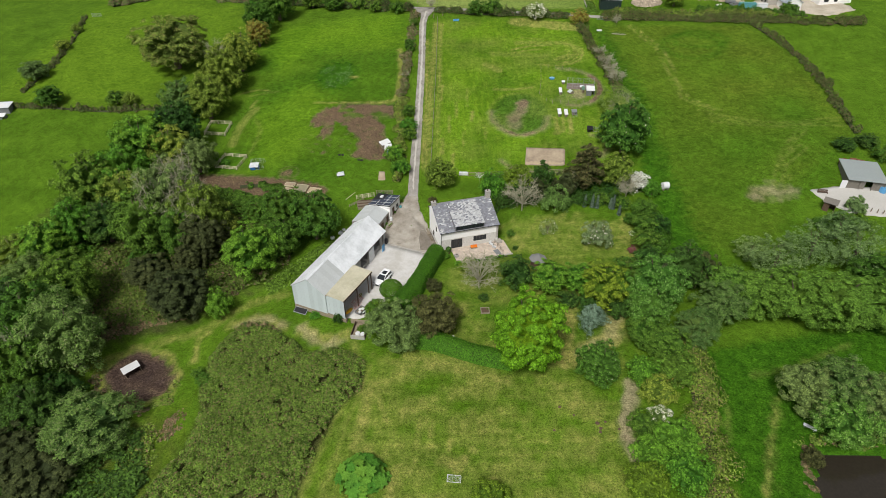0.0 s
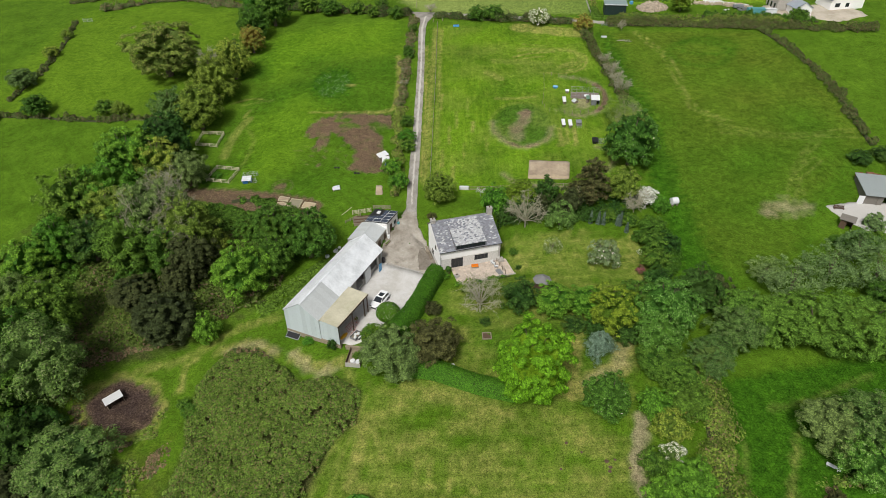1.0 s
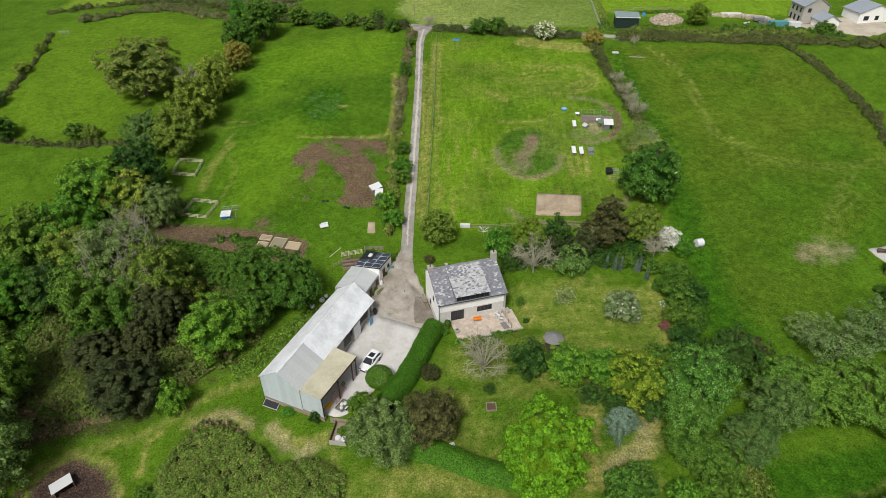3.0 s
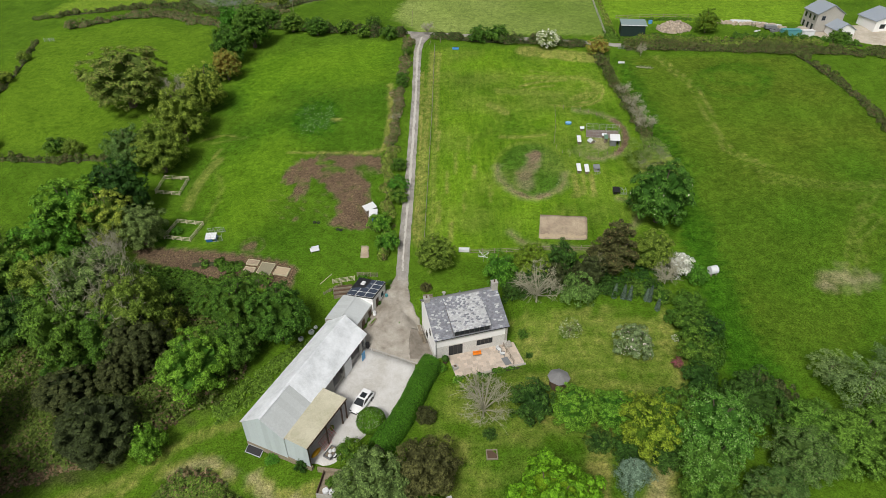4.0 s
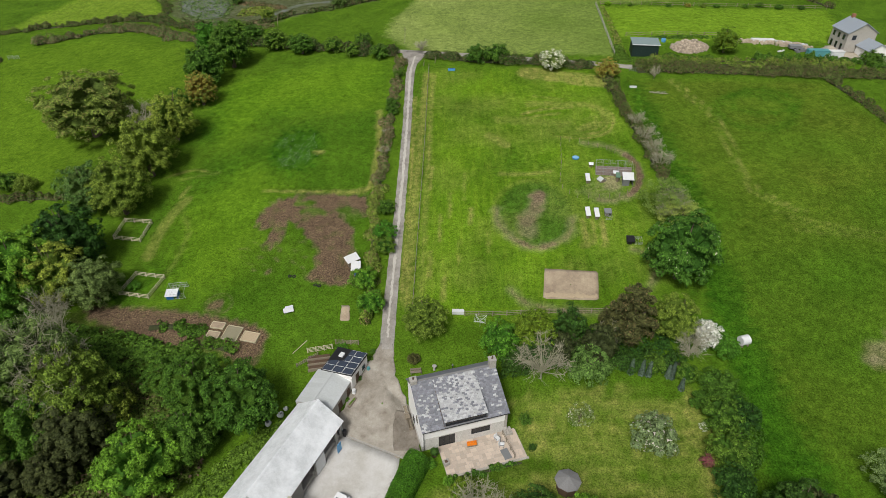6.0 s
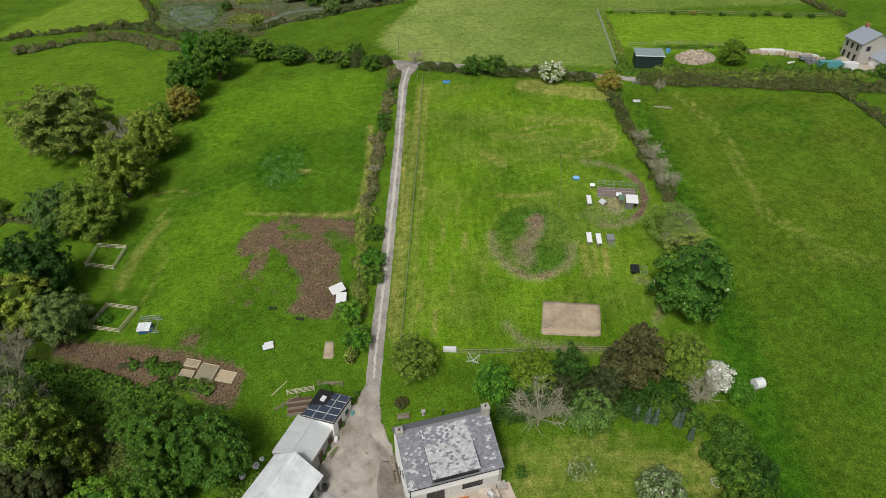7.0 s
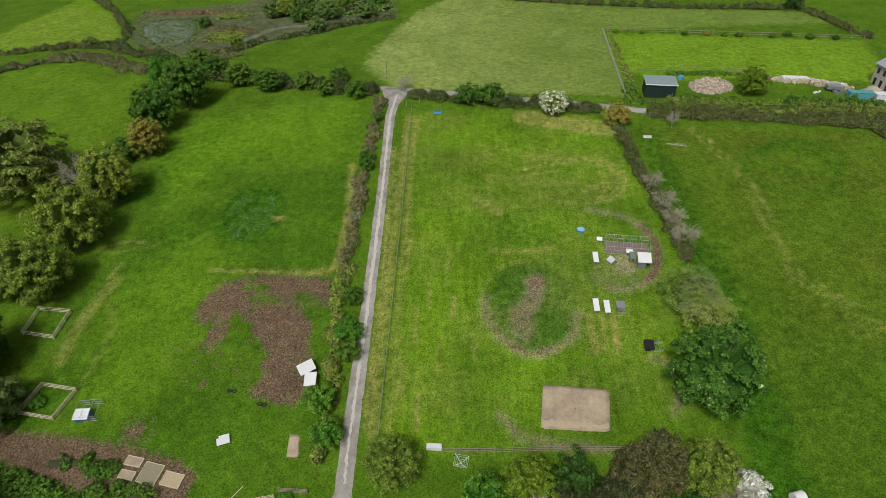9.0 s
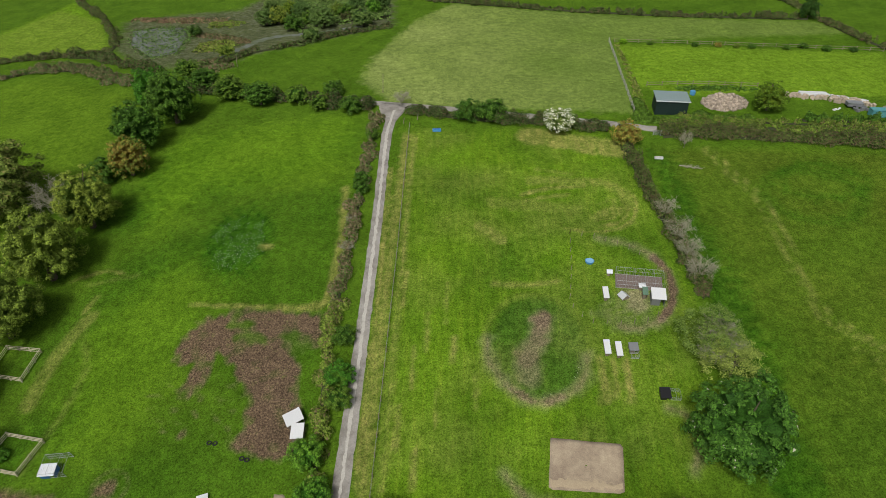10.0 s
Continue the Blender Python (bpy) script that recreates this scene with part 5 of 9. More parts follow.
def window(parent, x, y, z, w, h, panes=2, name="window", mat=None, depth=0.12):
    """A window in a wall that faces -y, with its lower left corner at x, z: frame, bars and panes."""
    mat = mat or BLACK
    bm = bmesh.new()
    t = 0.07
    bx(bm, x, x + w, y - 0.03, y + depth, z, z + t), bx(bm, x, x + w, y - 0.03, y + depth, z + h - t, z + h)
    for i in range(panes + 1):
        c = x + t / 2 + (w - t) * i / panes
        bx(bm, c - t / 2, c + t / 2, y - 0.027, y + depth, z + t, z + h - t)
    win = part(name, bm, mat, parent)
    for i in range(panes):
        a, b = x + t / 2 + (w - t) * i / panes, x + t / 2 + (w - t) * (i + 1) / panes
        part("pane", box(a + t / 2, b - t / 2, y + 0.02, y + 0.03, z + t, z + h - t), GLASS, win)
    return win


# ================= the farmhouse =================
HW, RIDGE_AT, HD = 12.45, 6.5, 8.9
house = thing("farmhouse", -0.5, 98.86, "stone and white rendered farmhouse with a mottled slate roof", "house", 16.2, z=-7.7)
EAVE_Z, RIDGE_Z, BACK_Z = 4.4, 7.35, 5.55


def roof_z(y):
    return EAVE_Z + (RIDGE_Z - EAVE_Z) * y / RIDGE_AT if y <= RIDGE_AT else RIDGE_Z - (RIDGE_Z - BACK_Z) * (y - RIDGE_AT) / (HD - RIDGE_AT)


def house_walls():
    t = 0.4
    # front stone wall with a doorway and a window opening
    for x0, x1, z0, z1 in ((0.37, 2.35, -0.6, 2.5), (4.75, 7.1, -0.6, 2.5), (9.9, HW - 0.48, -0.6, 2.5), (2.35, 4.75, 2.25, 2.5), (2.35, 4.75, -0.6, 0.0), (7.1, 9.9, 2.25, 2.5), (7.1, 9.9, -0.6, 1.0)):
        part("front_wall", box(x0, x1, 0.3, 0.3 + t, z0, z1), HOUSE_STONE, house, "rough grey stone ground floor wall")
    part("rendered_band", box(0.345, HW - 0.46, 0.24, 0.66, 2.5, EAVE_Z + 0.02), RENDERED, house, "white rendered upper front")
    part("back_wall", box(0.15, HW - 0.15, HD - 0.75, HD - 0.35, -0.6, BACK_Z - 0.05), RENDERED, house)
    for name, x0, mat in (("west_gable", -0.06, RENDERED), ("east_gable", HW - 0.45, STONE)):
        bm = bmesh.new()
        outline = [(0.26, 1.0), (HD - 0.75, 1.0), (HD - 0.75, roof_z(HD - 0.75) - 0.12), (RIDGE_AT, RIDGE_Z - 0.12), (0.26, roof_z(0.26) - 0.12)]
        prism(bm, [(-y, z) for y, z in outline], 0, t)
        bmesh.ops.transform(bm, matrix=pose(x0, 0, 0, 0, 0, -90), verts=bm.verts)
        part(name, bm, mat, house, "white rendered gable" if mat is RENDERED else "stone gable")
        part("gable_foot", box(x0 - 0.02, x0 + t + 0.02, 0.28, HD - 0.75, -0.6, 1.0), HOUSE_STONE, house, "stone foot of the gable")


def slate_roof(parent, x0, x1, y0, y1, zfun, pale_zone, sign=1):
    """Overlapping slates, a course at a time, over a boarded slope."""
    run = y1 - y0
    slope = math.hypot(run, zfun(y1) - zfun(y0))
    courses, rng = int(slope / 0.26), np.random.default_rng(int(x0 * 10 + y0 * 7) + 3)
    groups = {False: ([], []), True: ([], [])}
    nz = Vector((0, -(zfun(y1) - zfun(y0)), run)).normalized()
    for c in range(courses):
        ya, yb = y0 + run * c / courses, y0 + run * (c + 1.25) / courses
        yb = min(yb, y1) if sign > 0 else yb
        n = int((x1 - x0) / 0.4)
        for i in range(-1, n + 1):
            a, b = x0 + (i + 0.5 * (c % 2)) * (x1 - x0) / n, x0 + (i + 1 + 0.5 * (c % 2)) * (x1 - x0) / n
            a, b = max(a, x0), min(b, x1)
            if b - a < 0.08:
                continue
            V, F = groups[bool(pale_zone((a + b) / 2, (ya + yb) / 2, rng))]
            lift, k, j = 0.035 + rng.uniform(0, 0.012), len(V), 0.006
            V += [(a + j, ya, zfun(ya) + lift), (b - j, ya, zfun(ya) + lift), (b - j, yb, zfun(ya) + (zfun(y1) - zfun(y0)) / run * (yb - ya) + 0.012), (a + j, yb, zfun(ya) + (zfun(y1) - zfun(y0)) / run * (yb - ya) + 0.012),
                  (a + j, ya, zfun(ya) - 0.01), (b - j, ya, zfun(ya) - 0.01)]
            F += [(k, k + 1, k + 2, k + 3), (k + 4, k + 5, k + 1, k)]
    for pale, (V, F) in groups.items():
        if F:
            tagged(quads("slate_cover", V, F, SLATE_PALE if pale else SLATE, parent), "pale lichened slates" if pale else "grey slates", kind="stuff")


DORMER = (3.1, 9.35)


def pale_slate(x, y, rng):
    if DORMER[0] < x < DORMER[1]:
        return rng.random() < (0.8 if y < 4.2 or x > 6.6 else 0.35)
    return rng.random() < (0.35 if x < 1.6 and y < 3 else 0.12)


def house_roof():
    bm = bmesh.new()
    slab(bm, [(-0.07, -0.1, roof_z(-0.1)), (HW + 0.07, -0.1, roof_z(-0.1)), (HW + 0.07, RIDGE_AT, RIDGE_Z), (-0.07, RIDGE_AT, RIDGE_Z)], 0.14)
    slab(bm, [(-0.15, RIDGE_AT, RIDGE_Z), (HW + 0.15, RIDGE_AT, RIDGE_Z), (HW + 0.15, HD, BACK_Z), (-0.15, HD, BACK_Z)], 0.14)
    roof = part("roof", bm, BROWN_TIMBER, house, "slate roof with a low dormer")
    slate_roof(roof, -0.1, DORMER[0], -0.15, RIDGE_AT, roof_z, pale_slate)
    slate_roof(roof, DORMER[1], HW + 0.1, -0.15, RIDGE_AT, roof_z, pale_slate)
    dz0 = roof_z(0) + 1.05
    dormer_z = lambda y: dz0 + (roof_z(5.6) + 0.05 - dz0) * (y + 0.05) / 5.65
    slate_roof(roof, DORMER[0], DORMER[1], -0.05, 5.6, dormer_z, pale_slate)
    slate_roof(roof, DORMER[0], DORMER[1], 5.6, RIDGE_AT, roof_z, pale_slate)
    back = lambda y: roof_z(RIDGE_AT + HD - y)
    for k in range(34):
        part("ridge_tile", box(-0.12 + k * 0.374, -0.12 + k * 0.374 + 0.36, RIDGE_AT - 0.13, RIDGE_AT + 0.13, RIDGE_Z - 0.02, RIDGE_Z + 0.09 + 0.01 * (k % 3)), RIDGE, roof)
    for c in range(11):
        y = RIDGE_AT + (HD - RIDGE_AT) * c / 11
        part("slate_course", slab(bmesh.new(), [(-0.2, y, roof_z(y) + 0.02), (HW + 0.2, y, roof_z(y) + 0.02), (HW + 0.2, y + 0.27, roof_z(y) - 0.15), (-0.2, y + 0.27, roof_z(y) - 0.15)], 0.02), SLATE, roof)
    # dormer: cheeks and a long strip window
    for x in (DORMER[0] + 0.05, DORMER[1] - 0.2):
        bm = bmesh.new()
        prism(bm, [(-0.12, roof_z(0.12) - 0.05), (-0.12, dormer_z(0.12) - 0.02), (-5.4, dormer_z(5.4) - 0.02), (-5.4, roof_z(5.4) - 0.05)], 0, 0.15)
        bmesh.ops.transform(bm, matrix=pose(x, 0, 0, 0, 0, -90), verts=bm.verts)
        part("dormer_cheek", bm, SLATE, roof)
    window(roof, DORMER[0] + 0.2, 0.12, roof_z(0.12) + 0.0, DORMER[1] - DORMER[0] - 0.4, 0.94, 7, "dormer_window")
    part("dormer_sill", box(DORMER[0], DORMER[1], -0.12, 0.1, roof_z(0) - 0.03, roof_z(0) + 0.04), GREY, roof)
    for x in (4.2, 5.7, 6.6):
        part("roof_vent", box(x, x + 0.22, 3.3, 3.5, dormer_z(3.4) + 0.02, dormer_z(3.4) + 0.16, None, 0.03), GREY, roof)
    for x0, x1, y0, h in ((-0.05, 0.85, RIDGE_AT - 0.45, 0.45), (HW - 0.85, HW + 0.1, RIDGE_AT - 0.5, 1.25)):
        c = part("chimney", box(x0, x1, y0, y0 + 0.9, RIDGE_Z - 0.6, RIDGE_Z + h, None, 0.02), STONE, house, "stone chimney stack")
        part("chimney_cap", box(x0 - 0.06, x1 + 0.06, y0 - 0.06, y0 + 0.96, RIDGE_Z + h, RIDGE_Z + h + 0.12), CONCRETE, c)
        bm = cyl(bmesh.new(), 0.13, 0.4, Matrix.Translation(((x0 + x1) / 2, y0 + 0.45, RIDGE_Z + h + 0.1)), 12, 0.1)
        part("chimney_pot", bm, BROWN_TIMBER, c)


house_walls()
house_roof()
window(house, 7.1, 0.42, 1.0, 2.8, 1.25, 4)
door = window(house, 2.35, 0.42, 0.0, 2.4, 2.25, 3, "french_door")
bm = rod(bmesh.new(), (0.0, -0.14, EAVE_Z - 0.08), (HW, -0.14, EAVE_Z - 0.08), 0.07, 8)
part("gutter", bm, BLACK, house)
bm = rod(bmesh.new(), (0.22, 0.2, -0.3), (0.22, 0.2, EAVE_Z - 0.1), 0.05, 8)
part("downpipe", bm, BLACK, house)
bm = box(-0.09, 0.1, 2.4, 3.2, 3.2, 4.3)
part("gable_window", bm, GLASS, house, "dark window in the white gable")
part("side_window", box(-0.11, 0.1, 4.4, 5.3, 0.9, 2.0), GLASS, house)


# ================= barn, carport and sheds =================
def shed_sheets(parent, x0, x1, pts_a, pts_b, count, mat, name="roof_sheet", thick=0.03, label=""):
    """Long sheets laid side by side along x, from the line a (y, z) to the line b, each with its own corrugations."""
    w = (x1 - x0) / count
    ribs = 5
    for i in range(count):
        bm = bmesh.new()
        a0 = x0 + i * w
        lift = 0.012 * (i % 2)
        row = []
        for k in range(ribs * 2 + 1):
            u, h = a0 + (w + 0.02) * k / (ribs * 2), lift + (0.007 if k % 2 else 0.0)
            row.append([bm.verts.new((u, pts_a[0], pts_a[1] + h)), bm.verts.new((u, pts_b[0], pts_b[1] + h))])
        for p, q in zip(row[:-1], row[1:]):
            bm.faces.new((p[0], q[0], q[1], p[1]))
        part(name, bm, mat, parent, label if i == 0 else "")


BA = 66.3  # direction of the barn's ridge
barn = thing("barn", -24.14, 82.92, "long barn with pale sheet roof and grey-blue cladding", "barn", BA, z=-9.95)
BL, BH = 22.2, 3.55
B_EAVE, B_RIDGE = 5.45, 7.95


def build_barn():
    part("west_roof_deck", slab(bmesh.new(), [(0, 0, B_RIDGE - 0.05), (BL, 0, B_RIDGE - 0.05), (BL, BH + 0.2, B_EAVE - 0.2), (0, BH + 0.2, B_EAVE - 0.2)], 0.06), TIMBER, barn)
    part("east_roof_deck", slab(bmesh.new(), [(0, 0, B_RIDGE - 0.05), (BL, 0, B_RIDGE - 0.05), (BL, -BH - 0.2, B_EAVE - 0.2), (0, -BH - 0.2, B_EAVE - 0.2)], 0.06), TIMBER, barn)
    shed_sheets(barn, -0.15, BL + 0.15, (0, B_RIDGE), (BH + 0.25, B_EAVE - 0.17), 20, SHEET)
    shed_sheets(barn, -0.15, 6.6, (0, B_RIDGE), (-BH - 0.05, B_EAVE - 0.02), 6, SHEET_OLD, label="weathered grey roof sheet")
    shed_sheets(barn, 6.6, BL + 0.15, (0, B_RIDGE + 0.02), (-BH - 0.3, B_EAVE - 0.19), 14, SHEET)
    bm = bmesh.new()
    slab(bm, [(-0.2, 0, B_RIDGE + 0.1), (BL + 0.2, 0, B_RIDGE + 0.1), (BL + 0.2, 0.28, B_RIDGE - 0.06), (-0.2, 0.28, B_RIDGE - 0.06)], 0.02)
    slab(bm, [(-0.2, 0, B_RIDGE + 0.1), (BL + 0.2, 0, B_RIDGE + 0.1), (BL + 0.2, -0.28, B_RIDGE - 0.06), (-0.2, -0.28, B_RIDGE - 0.06)], 0.02)
    part("ridge_cap", bm, SHEET, barn)
    # gable to the south: stone plinth, upright cladding sheets
    part("stone_plinth", box(-0.04, 0.4, -BH - 3.9, BH, -0.8, 1.05), PLINTH, barn, "rough stone plinth")
    ys = np.linspace(-BH, BH, 9)
    for y0, y1 in zip(ys[:-1], ys[1:]):
        top = lambda y: B_RIDGE - (B_RIDGE - B_EAVE) * abs(y) / BH - 0.08
        bm = bmesh.new()
        a = [bm.verts.new((x, y, z)) for x, y, z in ((0, y0, 1.0), (0, y1 - 0.015, 1.0), (0, y1 - 0.015, top(y1)), (0, y0, top(y0)))]
        b = [bm.verts.new((0.06, v.co.y, v.co.z)) for v in a]
        bm.faces.new(a), bm.faces.new(b[::-1])
        for i in range(4):
            bm.faces.new((a[i], b[i], b[(i + 1) % 4], a[(i + 1) % 4]))
        part("cladding_sheet", bm, SHEET_WALL, barn)
    bm = box(BL - 0.1, BL, -BH, BH, 0.6, B_EAVE)
    prism_v = [bm.verts.new(v) for v in ((BL - 0.1, -BH, B_EAVE), (BL - 0.1, BH, B_EAVE), (BL - 0.1, 0, B_RIDGE - 0.1), (BL, -BH, B_EAVE), (BL, BH, B_EAVE), (BL, 0, B_RIDGE - 0.1))]
    bm.faces.new(prism_v[:3]), bm.faces.new(prism_v[3:])
    part("north_gable", bm, SHEET_WALL, barn)
    part("west_wall", box(0.06, BL - 0.1, BH - 0.3, BH, -0.6, B_EAVE - 0.2), STONE, barn)
    part("bargeboard", slab(bmesh.new(), [(-0.03, -BH, B_EAVE - 0.06), (-0.03, 0, B_RIDGE - 0.03), (0.03, 0, B_RIDGE - 0.03), (0.03, -BH, B_EAVE - 0.06)], 0.16), WHITE, barn)
    # yard side: pale block walls, dark openings, a hung door and a blue door
    for x0, x1 in ((0.06, 12.4), (15.4, 17.6), (20.4, 21.0), (21.7, BL - 0.1)):
        part("yard_wall", box(x0, x1, -BH + 0.05, -BH + 0.3, 0.4, B_EAVE - 0.25), CONCRETE, barn, "pale block wall of the barn")
    part("lintel", box(12.4, BL - 0.1, -BH + 0.05, -BH + 0.3, B_EAVE - 0.7, B_EAVE - 0.25), TIMBER, barn)
    for x0, x1, top in ((0.5, 8.0, 1.4), (8.0, 15.0, 2.1), (15.0, BL - 0.2, 2.85)):
        part("barn_floor", box(x0, x1, -BH + 0.31, BH - 0.31, 0.3, top), CONCRETE, barn)
    part("barn_back_lining", box(10, BL - 0.2, 0.4, 0.5, 1.5, B_EAVE), BROWN_TIMBER, barn)
    part("hung_door", box(15.5, 17.5, -BH - 0.1, -BH + 0.02, 1.55, 4.6), WHITE, barn, "white sliding barn door")
    part("blue_door", box(19.4, 20.3, -BH - 0.3, -BH - 0.22, 2.2, 3.8, pose(0, 0, 0, 0, 0, -2)), LIGHT_BLUE, barn, "blue sheet by the barn door")


build_barn()
carport = thing("carport", -21.0, 81.75, "beige sheet-roofed lean-to with timber posts and cladding", "carport", 64.0, z=-9.8)
CPL, CPW = 9.5, 4.0
shed_sheets(carport, -0.1, CPL, (0.1, 5.3), (-CPW, 5.1), 9, SHEET_BEIGE)
part("roof_frame", slab(bmesh.new(), [(0, 0.1, 5.24), (CPL - 0.1, 0.1, 5.24), (CPL - 0.1, -CPW + 0.1, 5.04), (0, -CPW + 0.1, 5.04)], 0.12), TIMBER, carport)
for i in range(5):
    part("cladding_sheet", box(-0.02, 0.04, -CPW + 0.05 + i * 0.78, -CPW + 0.05 + (i + 1) * 0.78 - 0.015, 1.0, 5.1), SHEET_WALL, carport)
for x, y in ((CPL - 0.3, -CPW + 0.15), (CPL - 1.4, -CPW + 0.15), (4.4, -CPW + 0.15), (0.2, -CPW + 0.15)):
    part("post", box(x - 0.08, x + 0.08, y - 0.08, y + 0.08, -0.3, 5.05), BROWN_TIMBER, carport)
part("fascia", box(-0.1, CPL, -CPW - 0.04, -CPW + 0.02, 4.85, 5.12), BROWN_TIMBER, carport)


def gable_shed(name, label, x, y, rot, z, length, half, eave, ridge, roof_mat, wall_mat, sheets):
    sh = thing(name, x, y, label, "shed", rot, z)
    for s in (1, -1):
        shed_sheets(sh, -0.1, length + 0.1, (0, ridge), (s * (half + 0.15), eave - 0.08), sheets, roof_mat)
        part("side_wall", box(0, length, s * half - 0.12, s * half + 0.12, -0.8, eave - 0.1), wall_mat, sh)
    for xx in (0, length - 0.15):
        bm = bmesh.new()
        prism(bm, [(half, -0.8), (half, eave - 0.1), (0, ridge - 0.1), (-half, eave - 0.1), (-half, -0.8)], 0, 0.15)
        bmesh.ops.transform(bm, matrix=pose(xx + 0.15, 0, 0, 0, 0, 90), verts=bm.verts)
        part("gable_wall", bm, wall_mat, sh)
    part("ridge_cap", box(-0.12, length + 0.12, -0.15, 0.15, ridge + 0.0, ridge + 0.06), roof_mat, sh)
    return sh


mid_shed = gable_shed("workshop", "low workshop with a grey fibre sheet roof", -16.3, 104.2, 70.0, -7.3, 6.4, 2.75, 2.95, 3.85, SHEET_OLD, CONCRETE, 7)
part("shed_door", box(2.0, 3.0, -2.95, -2.88, 0.2, 2.2), BROWN_TIMBER, mid_shed)
part("shed_door", box(4.6, 5.4, -2.95, -2.88, 0.5, 2.3), BROWN_TIMBER, mid_shed)
solar = thing("solar_shed", -11.3, 108.7, "flat-roofed shed carrying a group of solar panels", "shed", 68.5, z=-6.3)
part("shed_walls", box(0.05, 4.95, 0.05, 5.0, -0.8, 2.5), RENDERED, solar, "off-white shed walls")
part("shed_wall_top", slab(bmesh.new(), [(0.05, 0.05, 3.25), (4.95, 0.05, 3.0), (4.95, 5, 2.55), (0.05, 5, 2.55)], 0.5), RENDERED, solar)
part("roof", slab(bmesh.new(), [(-0.1, -0.15, 3.38), (5.1, -0.15, 3.13), (5.1, 5.2, 2.6), (-0.1, 5.2, 2.65)], 0.1), BLACK, solar, "dark flat roof")
for i in range(4):
    for j in range(4):
        if j < 2 or (j < 3 and i < 2):
            x0, y0 = 0.0 + i * 1.27, 0.0 + j * 1.7
            zz = lambda x, y: 3.46 - 0.05 * x - 0.148 * y + 0.03
            pn = part("solar_panel", slab(bmesh.new(), [(x0, y0, zz(x0, y0)), (x0 + 1.21, y0, zz(x0 + 1.21, y0)), (x0 + 1.21, y0 + 1.63, zz(x0 + 1.21, y0 + 1.63)), (x0, y0 + 1.63, zz(x0, y0 + 1.63))], 0.05), WHITE, solar)
            part("cell_sheet", slab(bmesh.new(), [(x0 + 0.03, y0 + 0.03, zz(x0, y0) + 0.006), (x0 + 1.18, y0 + 0.03, zz(x0 + 1.18, y0) + 0.006), (x0 + 1.18, y0 + 1.6, zz(x0 + 1.18, y0 + 1.6) + 0.006), (x0 + 0.03, y0 + 1.6, zz(x0, y0 + 1.6) + 0.006)], 0.01), PANEL_BLUE, pn)
part("roof_light", box(3.0, 3.9, 3.2, 3.9, 2.9, 3.15, None, 0.03), WHITE, solar)
part("shed_door", box(1.2, 2.1, -0.02, 0.06, 0.1, 2.1), BROWN_TIMBER, solar)
part("shed_window", box(3.2, 4.0, -0.02, 0.06, 1.1, 1.9), GLASS, solar)

# ================= trees and shrubs =================
plant("oak", -79.1, 177.9, 9.8, 15.1)
plant("fresh", -62.4, 217.3, 4.5, 9.9)
plant("mid", -54.8, 209.8, 5.6, 12.2)
plant("mid", -58.6, 199.1, 4.8, 10.7)
plant("rust", -57.3, 189.8, 3.8, 8.4)
plant("mid", -61.8, 188.0, 3.1, 4.7, True)
plant("olive", -58.9, 174.4, 5.2, 11.4)
plant("bare", -66.7, 177.6, 3.5, 7.6)
plant("olive", -60.3, 161.8, 6.0, 13.3)
plant("olive", -61.6, 150.1, 5.5, 12.0)
plant("grey", -68.7, 151.2, 4.8, 10.6)
plant("dark", -65.0, 135.1, 6.0, 13.2)
plant("willow", -58.1, 127.7, 4.4, 8.6)
plant("fresh", -70.4, 128.2, 6.6, 14.5)
plant("olive", -64.2, 128.5, 5.3, 11.7)
plant("fresh", -71.8, 119.0, 6.1, 13.3)
plant("mid", -77.0, 115.0, 6.4, 14.1)
plant("willow", -57.8, 108.3, 6.6, 16.0)
plant("olive", -68.1, 112.1, 5.5, 12.1)
plant("olive", -50.0, 104.6, 5.8, 15.0)
plant("mid", -60.9, 102.8, 6.3, 13.9)
plant("fresh", -76.9, 104.7, 4.9, 10.9)
plant("dark", -70.7, 105.5, 4.7, 10.4)
plant("mid", -53.5, 102.3, 5.2, 11.4)
plant("mid", -40.2, 110.4, 3.3, 4.8)
plant("mid", -26.5, 104.1, 4.9, 10.7)
plant("mid", -33.4, 106.4, 4.7, 10.4)
plant("fresh", -37.4, 94.6, 5.0, 11.1)
plant("olive", -46.1, 104.7, 3.1, 6.7, True)
plant("mid", -32.8, 99.5, 4.1, 9.0)
plant("conifer", -48.6, 84.6, 5.4, 8.4)
plant("fresh", -41.2, 83.4, 2.5, 5.5, True)
plant("mid", -69.4, 86.0, 5.7, 12.6)
plant("mid", -70.6, 77.4, 5.9, 12.9)
plant("grey", -62.9, 72.4, 6.5, 14.4)
plant("dark", -77.8, 81.4, 5.1, 11.1)
plant("mid", -68.4, 66.7, 5.4, 11.9)
plant("grey", -53.7, 57.9, 6.3, 6.6)
plant("dark", -62.2, 60.1, 4.1, 9.1)
plant("mid", -60.0, 97.5, 3.6, 4.8)
plant("dark", -61.9, 64.9, 3.6, 5.4)
plant("lime", 13.7, 69.7, 5.8, 13.2)
plant("spruce", 25.5, 76.7, 2.7, 5.2)
plant("chestnut", 24.7, 66.1, 3.5, 6.6)
plant("dark", 13.8, 88.4, 3.2, 5.4, True)
plant("fresh", 19.8, 86.5, 3.5, 6.0)
plant("fresh", 24.9, 86.1, 3.3, 5.6)
plant("yellow", 28.8, 82.8, 4.5, 8.5)
plant("mid", 33.2, 83.6, 4.0, 8.8)
plant("silver", 36.9, 80.8, 5.1, 11.2)
